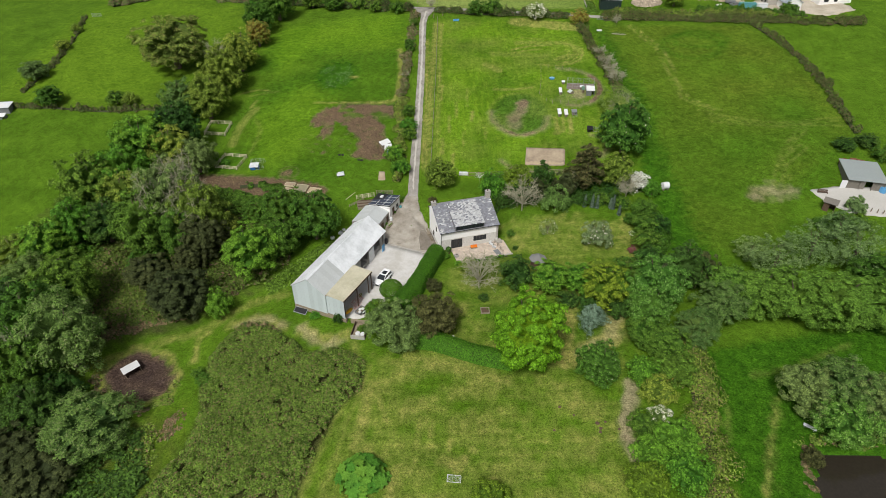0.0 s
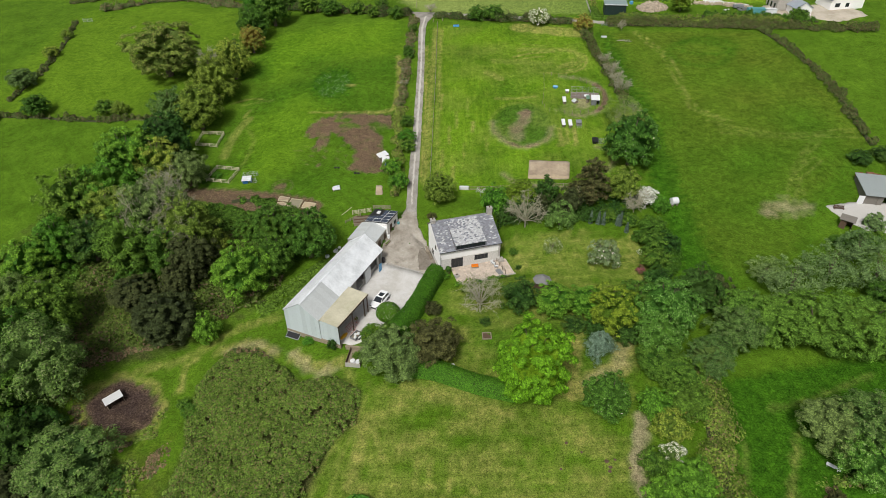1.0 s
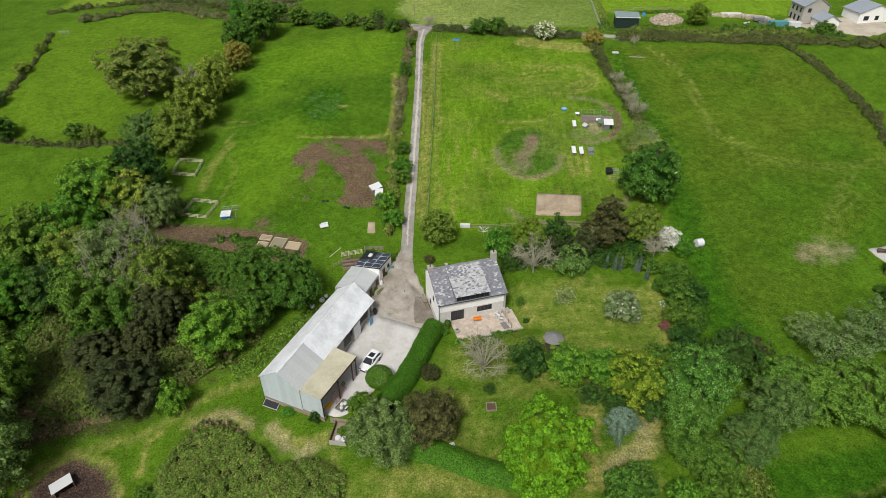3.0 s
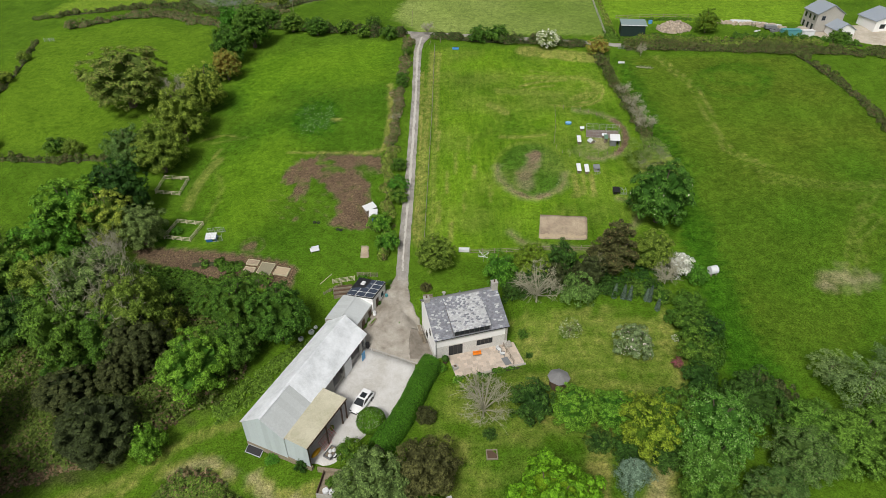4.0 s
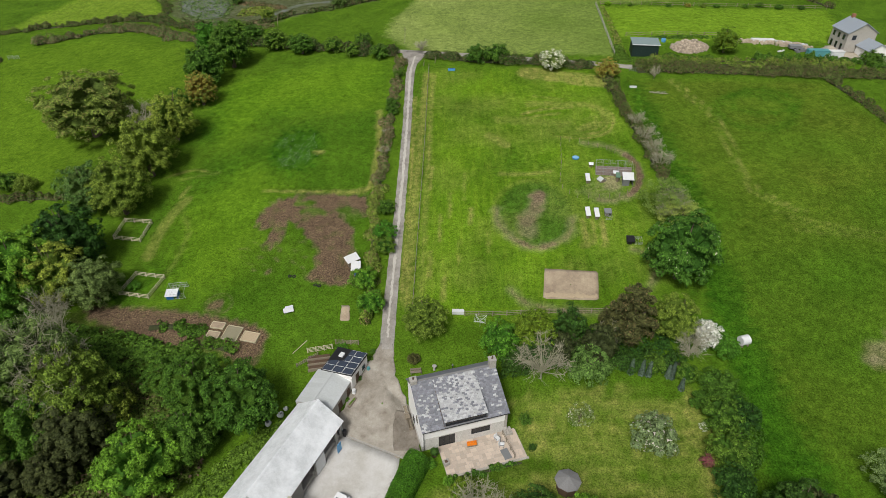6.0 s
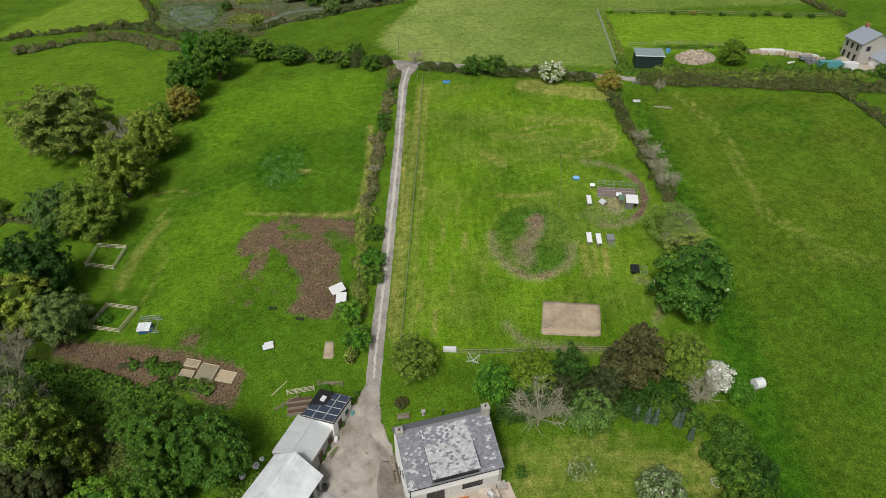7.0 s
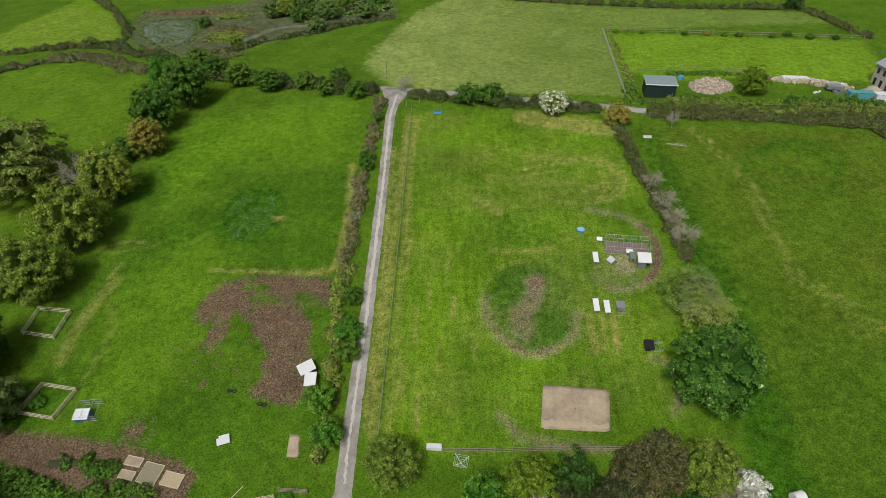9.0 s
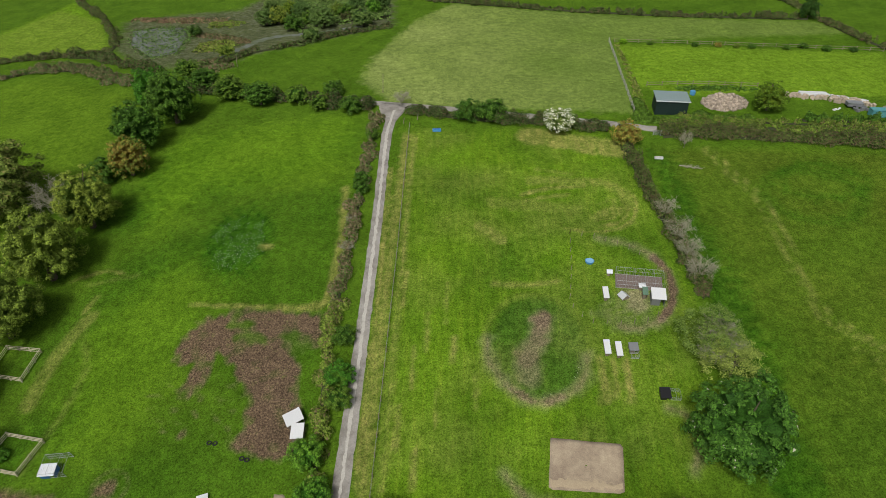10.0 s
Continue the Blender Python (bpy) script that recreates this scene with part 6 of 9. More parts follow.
plant("dark", 43.9, 86.4, 4.1, 9.0)
plant("conifer", 46.3, 86.6, 3.1, 6.8, True)
plant("silver", 34.9, 76.6, 3.6, 8.0)
plant("grey", 42.1, 72.9, 3.7, 6.0)
plant("osier", 50.3, 82.1, 4.2, 6.7)
plant("grey", 47.8, 77.9, 4.3, 6.9)
plant("osier", 54.5, 79.4, 4.7, 7.5)
plant("osier", 59.9, 77.9, 5.3, 8.4)
plant("osier", 65.8, 76.8, 5.7, 9.1)
plant("osier", 71.3, 75.4, 5.2, 8.2)
plant("sapling", 60.7, 87.5, 4.9, 7.9)
plant("sapling", 68.8, 90.9, 5.0, 8.1)
plant("sapling", 75.9, 89.1, 5.7, 9.1)
plant("mid", 77.1, 84.0, 4.5, 7.2)
plant("sapling", 58.6, 92.7, 3.2, 4.8)
plant("sapling", 77.6, 97.5, 3.8, 6.2)
plant("bare", 6.7, 87.9, 4.2, 7.1)
plant("yellow", 5.2, 92.3, 1.9, 2.8, True)
plant("willow", -8.1, 75.4, 4.6, 7.8)
plant("darkred", -1.6, 77.4, 4.4, 7.0)
plant("clipped", -9.7, 86.7, 2.2, 3.3, True)
plant("mid", -12.2, 82.0, 1.8, 2.8, True)
plant("darkred", -1.7, 87.6, 1.5, 2.2, True)
plant("fresh", 10.7, 114.3, 2.9, 6.3, True)
plant("yellow", 16.2, 115.5, 3.4, 6.8)
plant("bare", 16.9, 109.7, 4.0, 7.5)
plant("weep", 24.0, 110.1, 3.1, 5.0, True)
plant("bare", 27.7, 115.3, 2.0, 4.4)
plant("cedar", 31.5, 116.8, 4.8, 10.1)
plant("olive", 38.3, 116.9, 3.4, 7.5)
plant("bare", 39.7, 112.7, 2.6, 4.5)
plant("blossom", 42.7, 115.0, 2.3, 4.0, True)
plant("fresh", 45.2, 112.9, 1.9, 3.2, True)
plant("dark", 21.8, 116.7, 2.7, 6.0, True)
plant("conifer", 26.2, 113.3, 2.7, 5.8, True)
plant("chestnut", 42.0, 128.3, 5.8, 12.1)
plant("sallow", 43.6, 144.4, 4.6, 6.4)
plant("sallow", 45.6, 139.6, 4.2, 5.6)
plant("sallow", 44.6, 142.4, 3.6, 5.0)
plant("bare", 44.2, 141.6, 3.2, 5.4)
plant("bare", 45.0, 144.8, 2.8, 5.2)
plant("olive", -0.8, 118.8, 3.5, 6.7)
plant("darkred", -2.3, 113.5, 1.0, 1.4, True)
plant("dark", 13.2, 111.6, 2.2, 3.2, True)
plant("dark", 16.6, 113.2, 2.6, 4.2, True)
plant("conifer", 20.0, 113.6, 2.6, 4.4, True)
plant("darkred", 28.5, 117.0, 2.2, 4.6, True)
plant("sparse", 21.6, 102.7, 1.8, 3.1, True)
plant("apple", 30.6, 98.9, 3.2, 4.8, True)
plant("mid", 38.9, 104.8, 1.5, 2.3, True)
plant("mid", 42.1, 106.5, 2.4, 3.5, True)
plant("mid", 40.7, 101.7, 2.8, 4.1, True)
plant("dark", 43.6, 101.7, 2.4, 3.7, True)
plant("mid", 39.9, 96.7, 2.6, 4.0, True)
plant("dark", 39.1, 92.1, 2.5, 3.8, True)
plant("mid", 38.1, 109.1, 1.7, 2.6, True)
plant("pink", 37.3, 95.9, 0.9, 1.4, True)
plant("pink", 36.3, 89.4, 0.7, 1.1, True)
plant("white", 38.5, 101.1, 0.7, 1.0, True)
plant("dark", 30.4, 111.0, 1.6, 2.4, True)
plant("mid", 33.9, 110.9, 1.6, 2.4, True)
plant("fresh", 0.4, 96.8, 0.9, 1.3, True)
plant("fresh", 3.0, 94.2, 0.8, 1.2, True)
plant("yellow", 5.6, 91.8, 1.8, 2.7, True)
plant("olive", 4.1, 93.1, 0.9, 1.4, True)
plant("mid", 9.8, 96.4, 0.7, 0.8, True)
plant("dark", 14.7, 99.4, 0.6, 0.9, True)
plant("mid", 14.2, 103.6, 1.0, 1.2, True)
plant("mid", 33.9, 73.2, 3.3, 4.9)
plant("mid", 36.2, 69.9, 3.5, 5.2)
plant("fresh", 31.5, 65.3, 2.8, 4.3, True)
plant("mid", 36.3, 65.4, 3.2, 4.8, True)
plant("olive", 32.7, 61.6, 2.6, 3.9, True)
plant("white", 32.0, 57.5, 1.8, 2.7, True)
plant("mid", 29.2, 55.8, 2.3, 3.4, True)
plant("fresh", 32.7, 52.2, 3.5, 5.3)
plant("fresh", 28.6, 51.0, 2.7, 4.0, True)
plant("yellow", 27.3, 46.3, 3.0, 4.5, True)
plant("fresh", 32.6, 48.0, 3.2, 4.8, True)
plant("rust", 36.2, 65.7, 2.0, 2.9, True)
plant("willow", 54.5, 59.6, 4.3, 6.5)
plant("grey", 58.6, 58.7, 4.9, 8.3)
plant("silver", 56.6, 54.1, 4.3, 6.5)
plant("willow", 61.7, 55.9, 4.4, 7.5)
plant("darkred", 50.8, 50.0, 1.4, 2.1, True)
plant("yellow", 6.1, 45.4, 2.5, 3.6, True)
plant("gunnera", -11.3, 49.7, 3.6, 4.0)
plant("fresh", -11.3, 128.9, 2.4, 3.6, True)
plant("fresh", -9.6, 123.7, 2.3, 3.5, True)
plant("fresh", -8.5, 140.4, 2.2, 3.2, True)
plant("mid", -8.8, 147.3, 1.8, 2.7, True)
plant("mid", -9.9, 181.4, 1.6, 2.4, True)
plant("mid", -8.3, 136.9, 1.9, 2.9, True)
plant("yellow", 74.6, 204.3, 3.4, 6.0)
plant("mid", 11.1, 205.5, 2.9, 4.4, True)
plant("mid", 16.0, 204.8, 3.2, 4.7, True)
plant("white", 29.7, 199.5, 3.3, 4.9)
plant("rust", 42.5, 194.0, 2.9, 4.4, True)
plant("mid", -53.6, 226.6, 3.6, 5.4)
plant("mid", -45.6, 220.7, 3.8, 5.7)
plant("mid", -37.5, 217.0, 3.7, 5.5)
plant("mid", -28.7, 216.9, 2.6, 4.0, True)
plant("mid", -20.6, 220.4, 2.4, 3.6, True)
plant("mid", -15.4, 211.0, 2.5, 3.8, True)
plant("mid", -22.9, 213.4, 2.3, 3.5, True)
plant("mid", -60.9, 235.1, 3.2, 4.8)
plant("dark", -69.4, 266.8, 2.0, 3.1, True)
plant("mid", -39.6, 268.1, 3.0, 4.6, True)
plant("mid", -25.6, 277.6, 2.8, 4.2, True)
plant("grey", -31.3, 269.7, 4.1, 6.1)
plant("grey", -19.2, 268.7, 3.7, 5.6)
plant("grey", -49.5, 274.0, 3.5, 5.2)
plant("grey", -32.6, 257.4, 2.9, 4.4, True)
plant("olive", -54.5, 248.3, 2.2, 3.3, True)
plant("dark", 107.1, 257.4, 2.5, 5.5, True)
plant("willow", -120.6, 174.3, 3.7, 5.5)
plant("mid", -109.1, 159.6, 3.7, 5.6)
plant("mid", -90.3, 159.3, 2.5, 3.7, True)
plant("olive", -86.2, 158.6, 2.2, 3.3, True)
plant("olive", -122.8, 206.9, 1.9, 2.8, True)
plant("olive", -121.0, 193.1, 2.2, 3.2, True)

# ================= hedges and thickets =================
hedge("hedgerow", "overgrown mixed hedgerow along the lane", [(-122, 233), (-113, 238), (-106, 242), (-98.2, 242.2), (-91.7, 241.6), (-83.4, 237), (-76.2, 232.5), (-68, 228)], 3.2, 1.9, "russet", 34, 0.28)
hedge("hedgerow", "dark overgrown hedgerow along the lane", [(-101, 252.5), (-92.9, 251.0), (-84.5, 246.8), (-76.3, 242.1), (-68, 237)], 3.4, 2.0, "gorse", 34, 0.28)
hedge("hedgerow", "rough bramble bank below the waste ground", [(-63, 239), (-54, 244.5), (-49, 249.5), (-37.3, 254.8), (-25.4, 261.5), (-10, 267)], 2.6, 1.3, "gorse", 30, 0.28)
hedge("hedgerow", "overgrown mixed hedgerow along the lane", [(-58, 226.5), (-47.8, 224), (-33, 219.5), (-18.7, 215.2), (-10.5, 212.5)], 3.6, 2.0, "gorse", 40, 0.26)
hedge("hedgerow", "dark clipped hedgerow on a bank along the lane", [(-1.4, 211), (11, 205.7), (25.6, 203), (40, 199)], 3.0, 1.9, "gorse")
hedge("hedgerow", "dark clipped hedgerow on a bank along the lane", [(50.5, 196), (59, 195.4), (74.4, 192.8), (92, 190.2), (125, 185)], 3.4, 1.8, "gorse")
hedge("hedge", "green hedge beside the far garden", [(55.4, 202.3), (75, 198.8), (95, 195.8), (103, 194.6)], 1.4, 1.1, "bramble")
hedge("hedgerow", "straggling hedge of thorn between two fields", [(42.2, 198.5), (42.6, 187), (43.4, 176.6), (44.8, 167.8), (45.6, 158.7), (46.4, 153)], 2.4, 1.9, "gorse", ragged=0.6)
hedge("hedgerow", "low hedge bank between two fields", [(93.5, 188), (98, 171), (99.4, 155), (98.2, 139.7), (97.5, 131)], 2.2, 1.3, "gorse", ragged=0.5)
hedge("hedgerow", "rough hedge of bramble along the farm track", [(-9.4, 208), (-9.9, 192), (-10.1, 184.9), (-10.4, 170.5), (-10.8, 161), (-11.4, 150)], 2.3, 1.3, "russet", 40, 0.22, ragged=0.7)
hedge("hedgerow", "rough hedge of bramble along the farm track", [(-11.2, 154), (-11.2, 147), (-10.8, 140.5), (-10.3, 132.2), (-10.5, 126.6), (-10.2, 120.7)], 2.4, 1.5, "bramble", ragged=0.7)
plant("mid", -10.0, 184.3, 1.7, 2.3, True)
plant("mid", -9.4, 199.5, 1.4, 2.2, True)
plant("bare", -10.6, 166.0, 1.3, 1.9)
plant("bare", -10.8, 173.0, 1.2, 1.8)
hedge("hedgerow", "low field hedge with gaps", [(-124, 159.7), (-107, 158), (-92, 155.5), (-76, 155.8)], 1.7, 1.0, "gorse", ragged=0.7)
hedge("hedgerow", "low field hedge with gaps", [(-121, 167), (-119.5, 183), (-121.7, 203), (-127, 222)], 1.6, 0.9, "gorse", ragged=0.8)
hedge("hedgerow", "low distant hedge between pastures", [(-20, 303), (-11.3, 298.5), (8, 288.5), (30.7, 278.5), (42, 273.8), (65.7, 266), (88, 260.7), (107, 257)], 2.0, 1.4, "gorse")
hedge("hedgerow", "low distant hedge between pastures", [(106, 285), (109, 270), (110, 256.6), (112, 245), (116, 232)], 2.2, 1.2, "gorse")
hedge("hedgerow", "low distant hedge between pastures", [(-126, 309), (-105, 284), (-91, 258), (-101, 253.5), (-120, 250), (-140, 244)], 2.4, 1.3, "gorse", ragged=0.6)
hedge("hedge", "clipped green privet hedge beside the yard", [(-1.1, 97.0), (-2.6, 93.5), (-4.0, 89.8), (-5.8, 86), (-8.4, 82)], 3.1, 2.9, "privet", 260, 0.12, 0.06)
hedge("hedge", "long clipped hedge at the edge of the lawn", [(-5.5, 74.6), (-2, 74), (0.8, 73), (6.2, 70.6), (11.5, 69)], 2.6, 2.3, "privet", 240, 0.12, 0.08)
hedge("hedgerow", "rough bank of bramble between garden and meadow", [(39, 73), (39.8, 66), (38.8, 59), (37.5, 52), (35.5, 44)], 4.8, 1.6, "bramble", 60, ragged=0.6)
hedge("hedgerow", "mixed shrub border along the garden lawn", [(41.5, 108.5), (42.8, 102), (41.5, 95), (39, 89)], 4.0, 2.0, "mid", 66, 0.18, ragged=0.35)
hedge("hedgerow", "shrub border behind the garden", [(12, 112.5), (20, 113.5), (29, 112), (38, 111)], 3.2, 1.3, "dark", ragged=0.6)
hedge("hedge", "low garden border under the patio wall", [(3.5, 95.0), (7.5, 95.8), (13, 97.3)], 0.9, 0.5, "mid", 40, 0.2, 0.5)
thicket("bramble_thicket", "dense sprawling bramble thicket", BRAMBLE, 1.9, "bramble", 110, 0.175)
thicket("dead_bracken", "pale dead stems at the head of the thicket", [(-38.5, 77), (-37, 81), (-32, 81), (-28, 78), (-31, 76.5), (-35, 76)], 0.9, "bracken", 16)
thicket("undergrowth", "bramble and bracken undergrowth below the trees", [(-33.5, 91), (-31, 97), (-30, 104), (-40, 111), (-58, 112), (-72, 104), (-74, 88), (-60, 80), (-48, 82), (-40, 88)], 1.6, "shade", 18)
thicket("dead_bracken", "brown dead bracken along the path", [(-39, 88.5), (-46, 83), (-55, 79.5), (-62, 77), (-62, 80), (-50, 86), (-41, 92)], 0.6, "bracken", 10)
# dark leaf kind: the deep shade of this corner is put into the colour
thicket("undergrowth", "bramble and fern undergrowth in the wood", [(-46, 59), (-60, 62), (-64, 70), (-80, 74), (-90, 60), (-88, 40), (-45, 40), (-42, 50)], 1.4, "dark", 16, 0.34)
thicket("scrub", "grey-green scrub on waste ground", [(-50, 277), (-57, 303), (-13, 295), (-11, 274), (-33, 270)], 1.6, "grey", 8, 0.4)
thicket("bramble_thicket", "bramble mounds on waste ground", [(-66, 252), (-58, 252), (-53, 257), (-58, 262), (-66, 259)], 1.3, "bramble", 12, 0.32)
thicket("bramble_thicket", "bramble mounds on waste ground", [(-68, 273), (-60, 273), (-56, 278), (-62, 280), (-69, 278)], 1.2, "bramble", 12, 0.32)
thicket("dead_bracken", "straw-coloured dead growth on waste ground", [(-98, 284), (-78, 279), (-64, 279), (-64, 284), (-80, 286), (-97, 288)], 0.6, "bracken", 7, 0.35)
thicket("dead_bracken", "straw-coloured dead growth on waste ground", [(-71, 271), (-60, 267), (-52, 262), (-50, 258), (-54, 258), (-62, 263), (-71, 266)], 0.5, "bracken", 8, 0.35)
thicket("dead_bracken", "brown dead growth beside the lane", [(-63, 246), (-57, 248), (-52, 245), (-50, 240), (-55, 236), (-60, 240)], 0.7, "russet", 10, 0.32)
thicket("weeds", "thin weeds growing through grey gravel", [(-93, 275), (-84, 278), (-74, 277), (-69, 266), (-68.5, 251), (-77, 248), (-84, 255), (-89, 262)], 0.4, "grey", 3.5, 0.35, "weeds")
for kind, x, y, r, h in (("olive", -46, 275, 3.2, 5.5), ("grey", -40, 281, 3.0, 5.0), ("mid", -36, 274, 2.4, 3.8), ("yellow", -44, 284, 2.6, 4.4), ("olive", -28, 279, 2.8, 4.6), ("grey", -23, 284, 3.0, 5.2), ("fresh", -17, 281, 2.4, 4.6), ("grey", -51, 287, 2.8, 4.6), ("darkred", -25, 275, 1.8, 2.6), ("grey", -15, 287, 2.6, 4.2)):
    plant(kind, x, y, r, h, r < 2.5)
thicket("pond_growth", "rough growth round the pond", [(49, 52.5), (51.5, 54.5), (66, 54.5), (68, 52), (62, 51.5), (54.6, 52)], 0.9, "bramble", 10)
thicket("undergrowth", "dark shrubs and ivy between the trees", [(-58, 112), (-40, 111), (-33, 107), (-30, 112), (-36, 116), (-50, 121), (-66, 124), (-84, 121), (-90, 105), (-92, 96), (-90, 78), (-72, 88), (-72, 104)], 1.8, "mid", 9, 0.34)
hedge("hedgerow", "bramble bank above the lane", [(51, 200), (75, 196.5), (100, 192.5)], 3.0, 1.0, "bramble")
plant("bare", 44.6, 171.5, 2.2, 3.6)
plant("bare", 45.3, 166.0, 2.6, 4.0)
plant("bare", 45.8, 161.5, 2.4, 3.8)
plant("bare", 46.2, 157.0, 2.6, 4.2)
plant("bare", -4.0, 213.5, 2.2, 3.4)
plant("bare", 53.5, 191.5, 1.3, 3.6)
plant("bare", -62.0, 121.0, 3.0, 9.0)
plant("bare", 41.3, 114.8, 2.4, 4.2)
# the first two conifers are added to stand in for dark tree shadows
plant("conifer", -62.5, 53.0, 5.0, 6.5)
plant("conifer", -57.0, 49.5, 4.6, 5.0)
plant("conifer", -57.5, 92.5, 4.2, 6.0)
plant("conifer", -48.6, 99.8, 4.6, 10.0)
plant("conifer", -50.0, 94.8, 3.0, 6.7)
plant("conifer", -47.9, 105.8, 3.1, 7.5)
plant("fresh", -80.5, 99.5, 5.2, 10.0)
plant("olive", -87.0, 99.0, 4.6, 7.5)
plant("grey", -79.0, 90.5, 4.4, 9.0)
plant("bare", -74.5, 92.0, 2.6, 6.0)
plant("bare", -69.0, 70.5, 3.4, 10.5)
plant("bare", -54.5, 109.5, 4.6, 17.0)
plant("bare", -58.5, 104.5, 5.2, 15.5)
plant("bare", -51.5, 103.5, 4.4, 15.5)
plant("yellow", -54.3, 47.6, 1.5, 1.8, True)
plant("mid", -39.5, 68.0, 1.3, 1.3, True)
plant("mid", -41.0, 69.5, 1.1, 1.2, True)
plant("dark", 7.4, 84.6, 1.0, 1.1, True)
plant("yellow", 1.2, 76.6, 0.9, 2.2, True)
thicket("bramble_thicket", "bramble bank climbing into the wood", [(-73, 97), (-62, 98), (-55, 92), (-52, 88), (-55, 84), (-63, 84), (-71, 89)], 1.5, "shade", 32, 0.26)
thicket("dead_bracken", "flattened brown bracken beside the path", [(-68, 92), (-62, 88), (-57, 82.5), (-60, 80), (-66, 82), (-71, 88)], 1.0, "bracken", 20)
thicket("dead_bracken", "straw-coloured dead stems beside the soil patch", [(-60, 70), (-58, 66), (-55, 63.5), (-51, 62.3), (-48, 61.5), (-46, 63), (-48.5, 63.7), (-54.4, 65.1), (-58.3, 70.3)], 0.3, "bracken", 20, 0.22)
thicket("dead_bracken", "straw-coloured dead stems beside the soil patch", [(-45.5, 62), (-43.5, 64), (-43.2, 69), (-44.6, 69), (-45.2, 66), (-47, 63.5)], 0.3, "bramble", 24, 0.22)
plant("dark", 92.0, 125.8, 2.4, 2.6, True)
plant("dark", 97.4, 126.5, 2.6, 2.8, True)
plant("mid", 98.5, 121.5, 2.4, 3.4, True)
plant("sapling", 85.0, 105.6, 2.0, 3.0, True)
plant("mid", 80.5, 101.8, 2.2, 2.2, True)
plant("mid", 84.0, 101.0, 2.4, 2.4, True)
plant("mid", 76.5, 101.5, 1.8, 1.8, True)
for x, y, kind, r in ((53.0, 244.6, "lime", 1.0), (59.5, 242.6, "mid", 0.8), (96.2, 236.3, "mid", 1.2), (70.5, 240.2, "mid", 0.9), (76.0, 239.2, "rust", 1.0), (80.5, 238.2, "olive", 0.9), (84.0, 237.4, "mid", 1.0), (92.0, 235.8, "mid", 1.0), (101.0, 233.8, "mid", 1.2), (107.0, 232.6, "dark", 1.0)):
    plant(kind, x, y, r, r * 1.2, True)
thicket("bramble_thicket", "loose bramble fringe beside the grass path", [(-44, 46), (-42, 54), (-43, 58), (-46, 60.5), (-48.5, 58), (-48, 50), (-50, 45)], 0.7, "bramble", 22, 0.25)
thicket("dead_bracken", "brown dead stems along the thicket edge", [(-41.5, 56), (-40, 60), (-41, 63), (-43.5, 61), (-44, 57.5)], 0.4, "bracken", 16, 0.22)
thicket("undergrowth", "rough weeds and bramble behind the barn", [(-35, 91), (-30, 97), (-24.5, 102.5), (-20.5, 105), (-19.5, 103), (-24, 98), (-29, 91), (-33, 87.5)], 0.9, "mid", 16, 0.26)
thicket("undergrowth", "dark ferns and shrubs under the garden trees", [(12, 112), (24, 112), (38, 110.5), (41.5, 113), (40, 118.5), (25, 119), (13, 118)], 1.1, "dark", 20, 0.22)
thicket("pond_growth", "brown reeds and weeds at the pond corner", [(48.6, 43), (50.2, 47), (51.8, 51.6), (53.6, 52.4), (51, 53), (49.2, 49.5), (47.4, 44)], 0.8, "bracken", 26, 0.2)
plant("mid", 107.4, 195.2, 2.6, 3.0, True)
plant("yellow", -11.8, 81.6, 2.1, 2.9, True)
hedge("hedge", "clipped green hedge in front of the new house", [(80, 199.6), (90, 198.2), (99, 196.8), (105, 195.2), (112, 191.8)], 1.8, 1.4, "mid", 40, 0.24, 0.4)
plant("mid", -14.3, 78.0, 0.9, 1.0, True)
# bushes added as dark filling for the shadow at the foot of the tree row
plant("dark", 22.6, 82.6, 2.0, 2.4, True)
plant("dark", 26.0, 81.2, 2.2, 2.6, True)
plant("dark", 30.8, 79.6, 2.2, 3.0, True)

# ================= patio and garden =================
def hm(x, y):
    """A place given in the farmhouse's own axes, as x, y on the land."""
    c, s = math.cos(radians(16.2)), math.sin(radians(16.2))
    return -0.5 + x * c - y * s, 98.86 + x * s + y * c


PZ = -7.62  # level of the patio


def build_patio():
    base = thing("patio", *hm(2.2, -4.6), "pinkish sandstone flagged patio with a stone edge", "patio", 16.2, z=PZ, kind="structure")
    part("bed", box(0, 11.5, 0, 4.85, -0.5, -0.03), CONCRETE, base)
    part("retaining_wall", box(-0.1, 11.6, -0.3, 0.0, -0.7, 0.1), STONE, base, "low stone edge of the patio")
    rng, sizes = random.Random(4), (0.45, 0.6, 0.9)
    made = {}
    y = 0.02
    while y < 4.7:
        d = rng.choice((0.45, 0.6, 0.6))
        x = 0.02
        while x < 11.3:
            w = min(rng.choice(sizes), round(11.45 - x, 2))
            if 11.45 - x - w < 0.25:
                w = round(11.45 - x, 2)
            if (w, d) not in made:
                o = part("flagstone", box(0.012, w - 0.012, 0.012, d - 0.012, -0.03, 0.0, None, 0.008), FLAG, base)
                made[w, d] = o
            else:
                o = mesh_object("flagstone", made[w, d].data, base)
            o.location = (x, y, rng.uniform(0, 0.012))
            x += w
        y += d
    return base


build_patio()
for i in range(3):
    st = thing("garden_step", *hm(11.9 + i * 0.38, -0.6 - i * 0.05), "grey stone step up from the patio", "step", 16.2, z=PZ, group="steps beside the house", kind="")
    part("tread", box(0, 0.36, 0, 1.2, 0, 0.17 * (i + 1), None, 0.02), STONE, st)


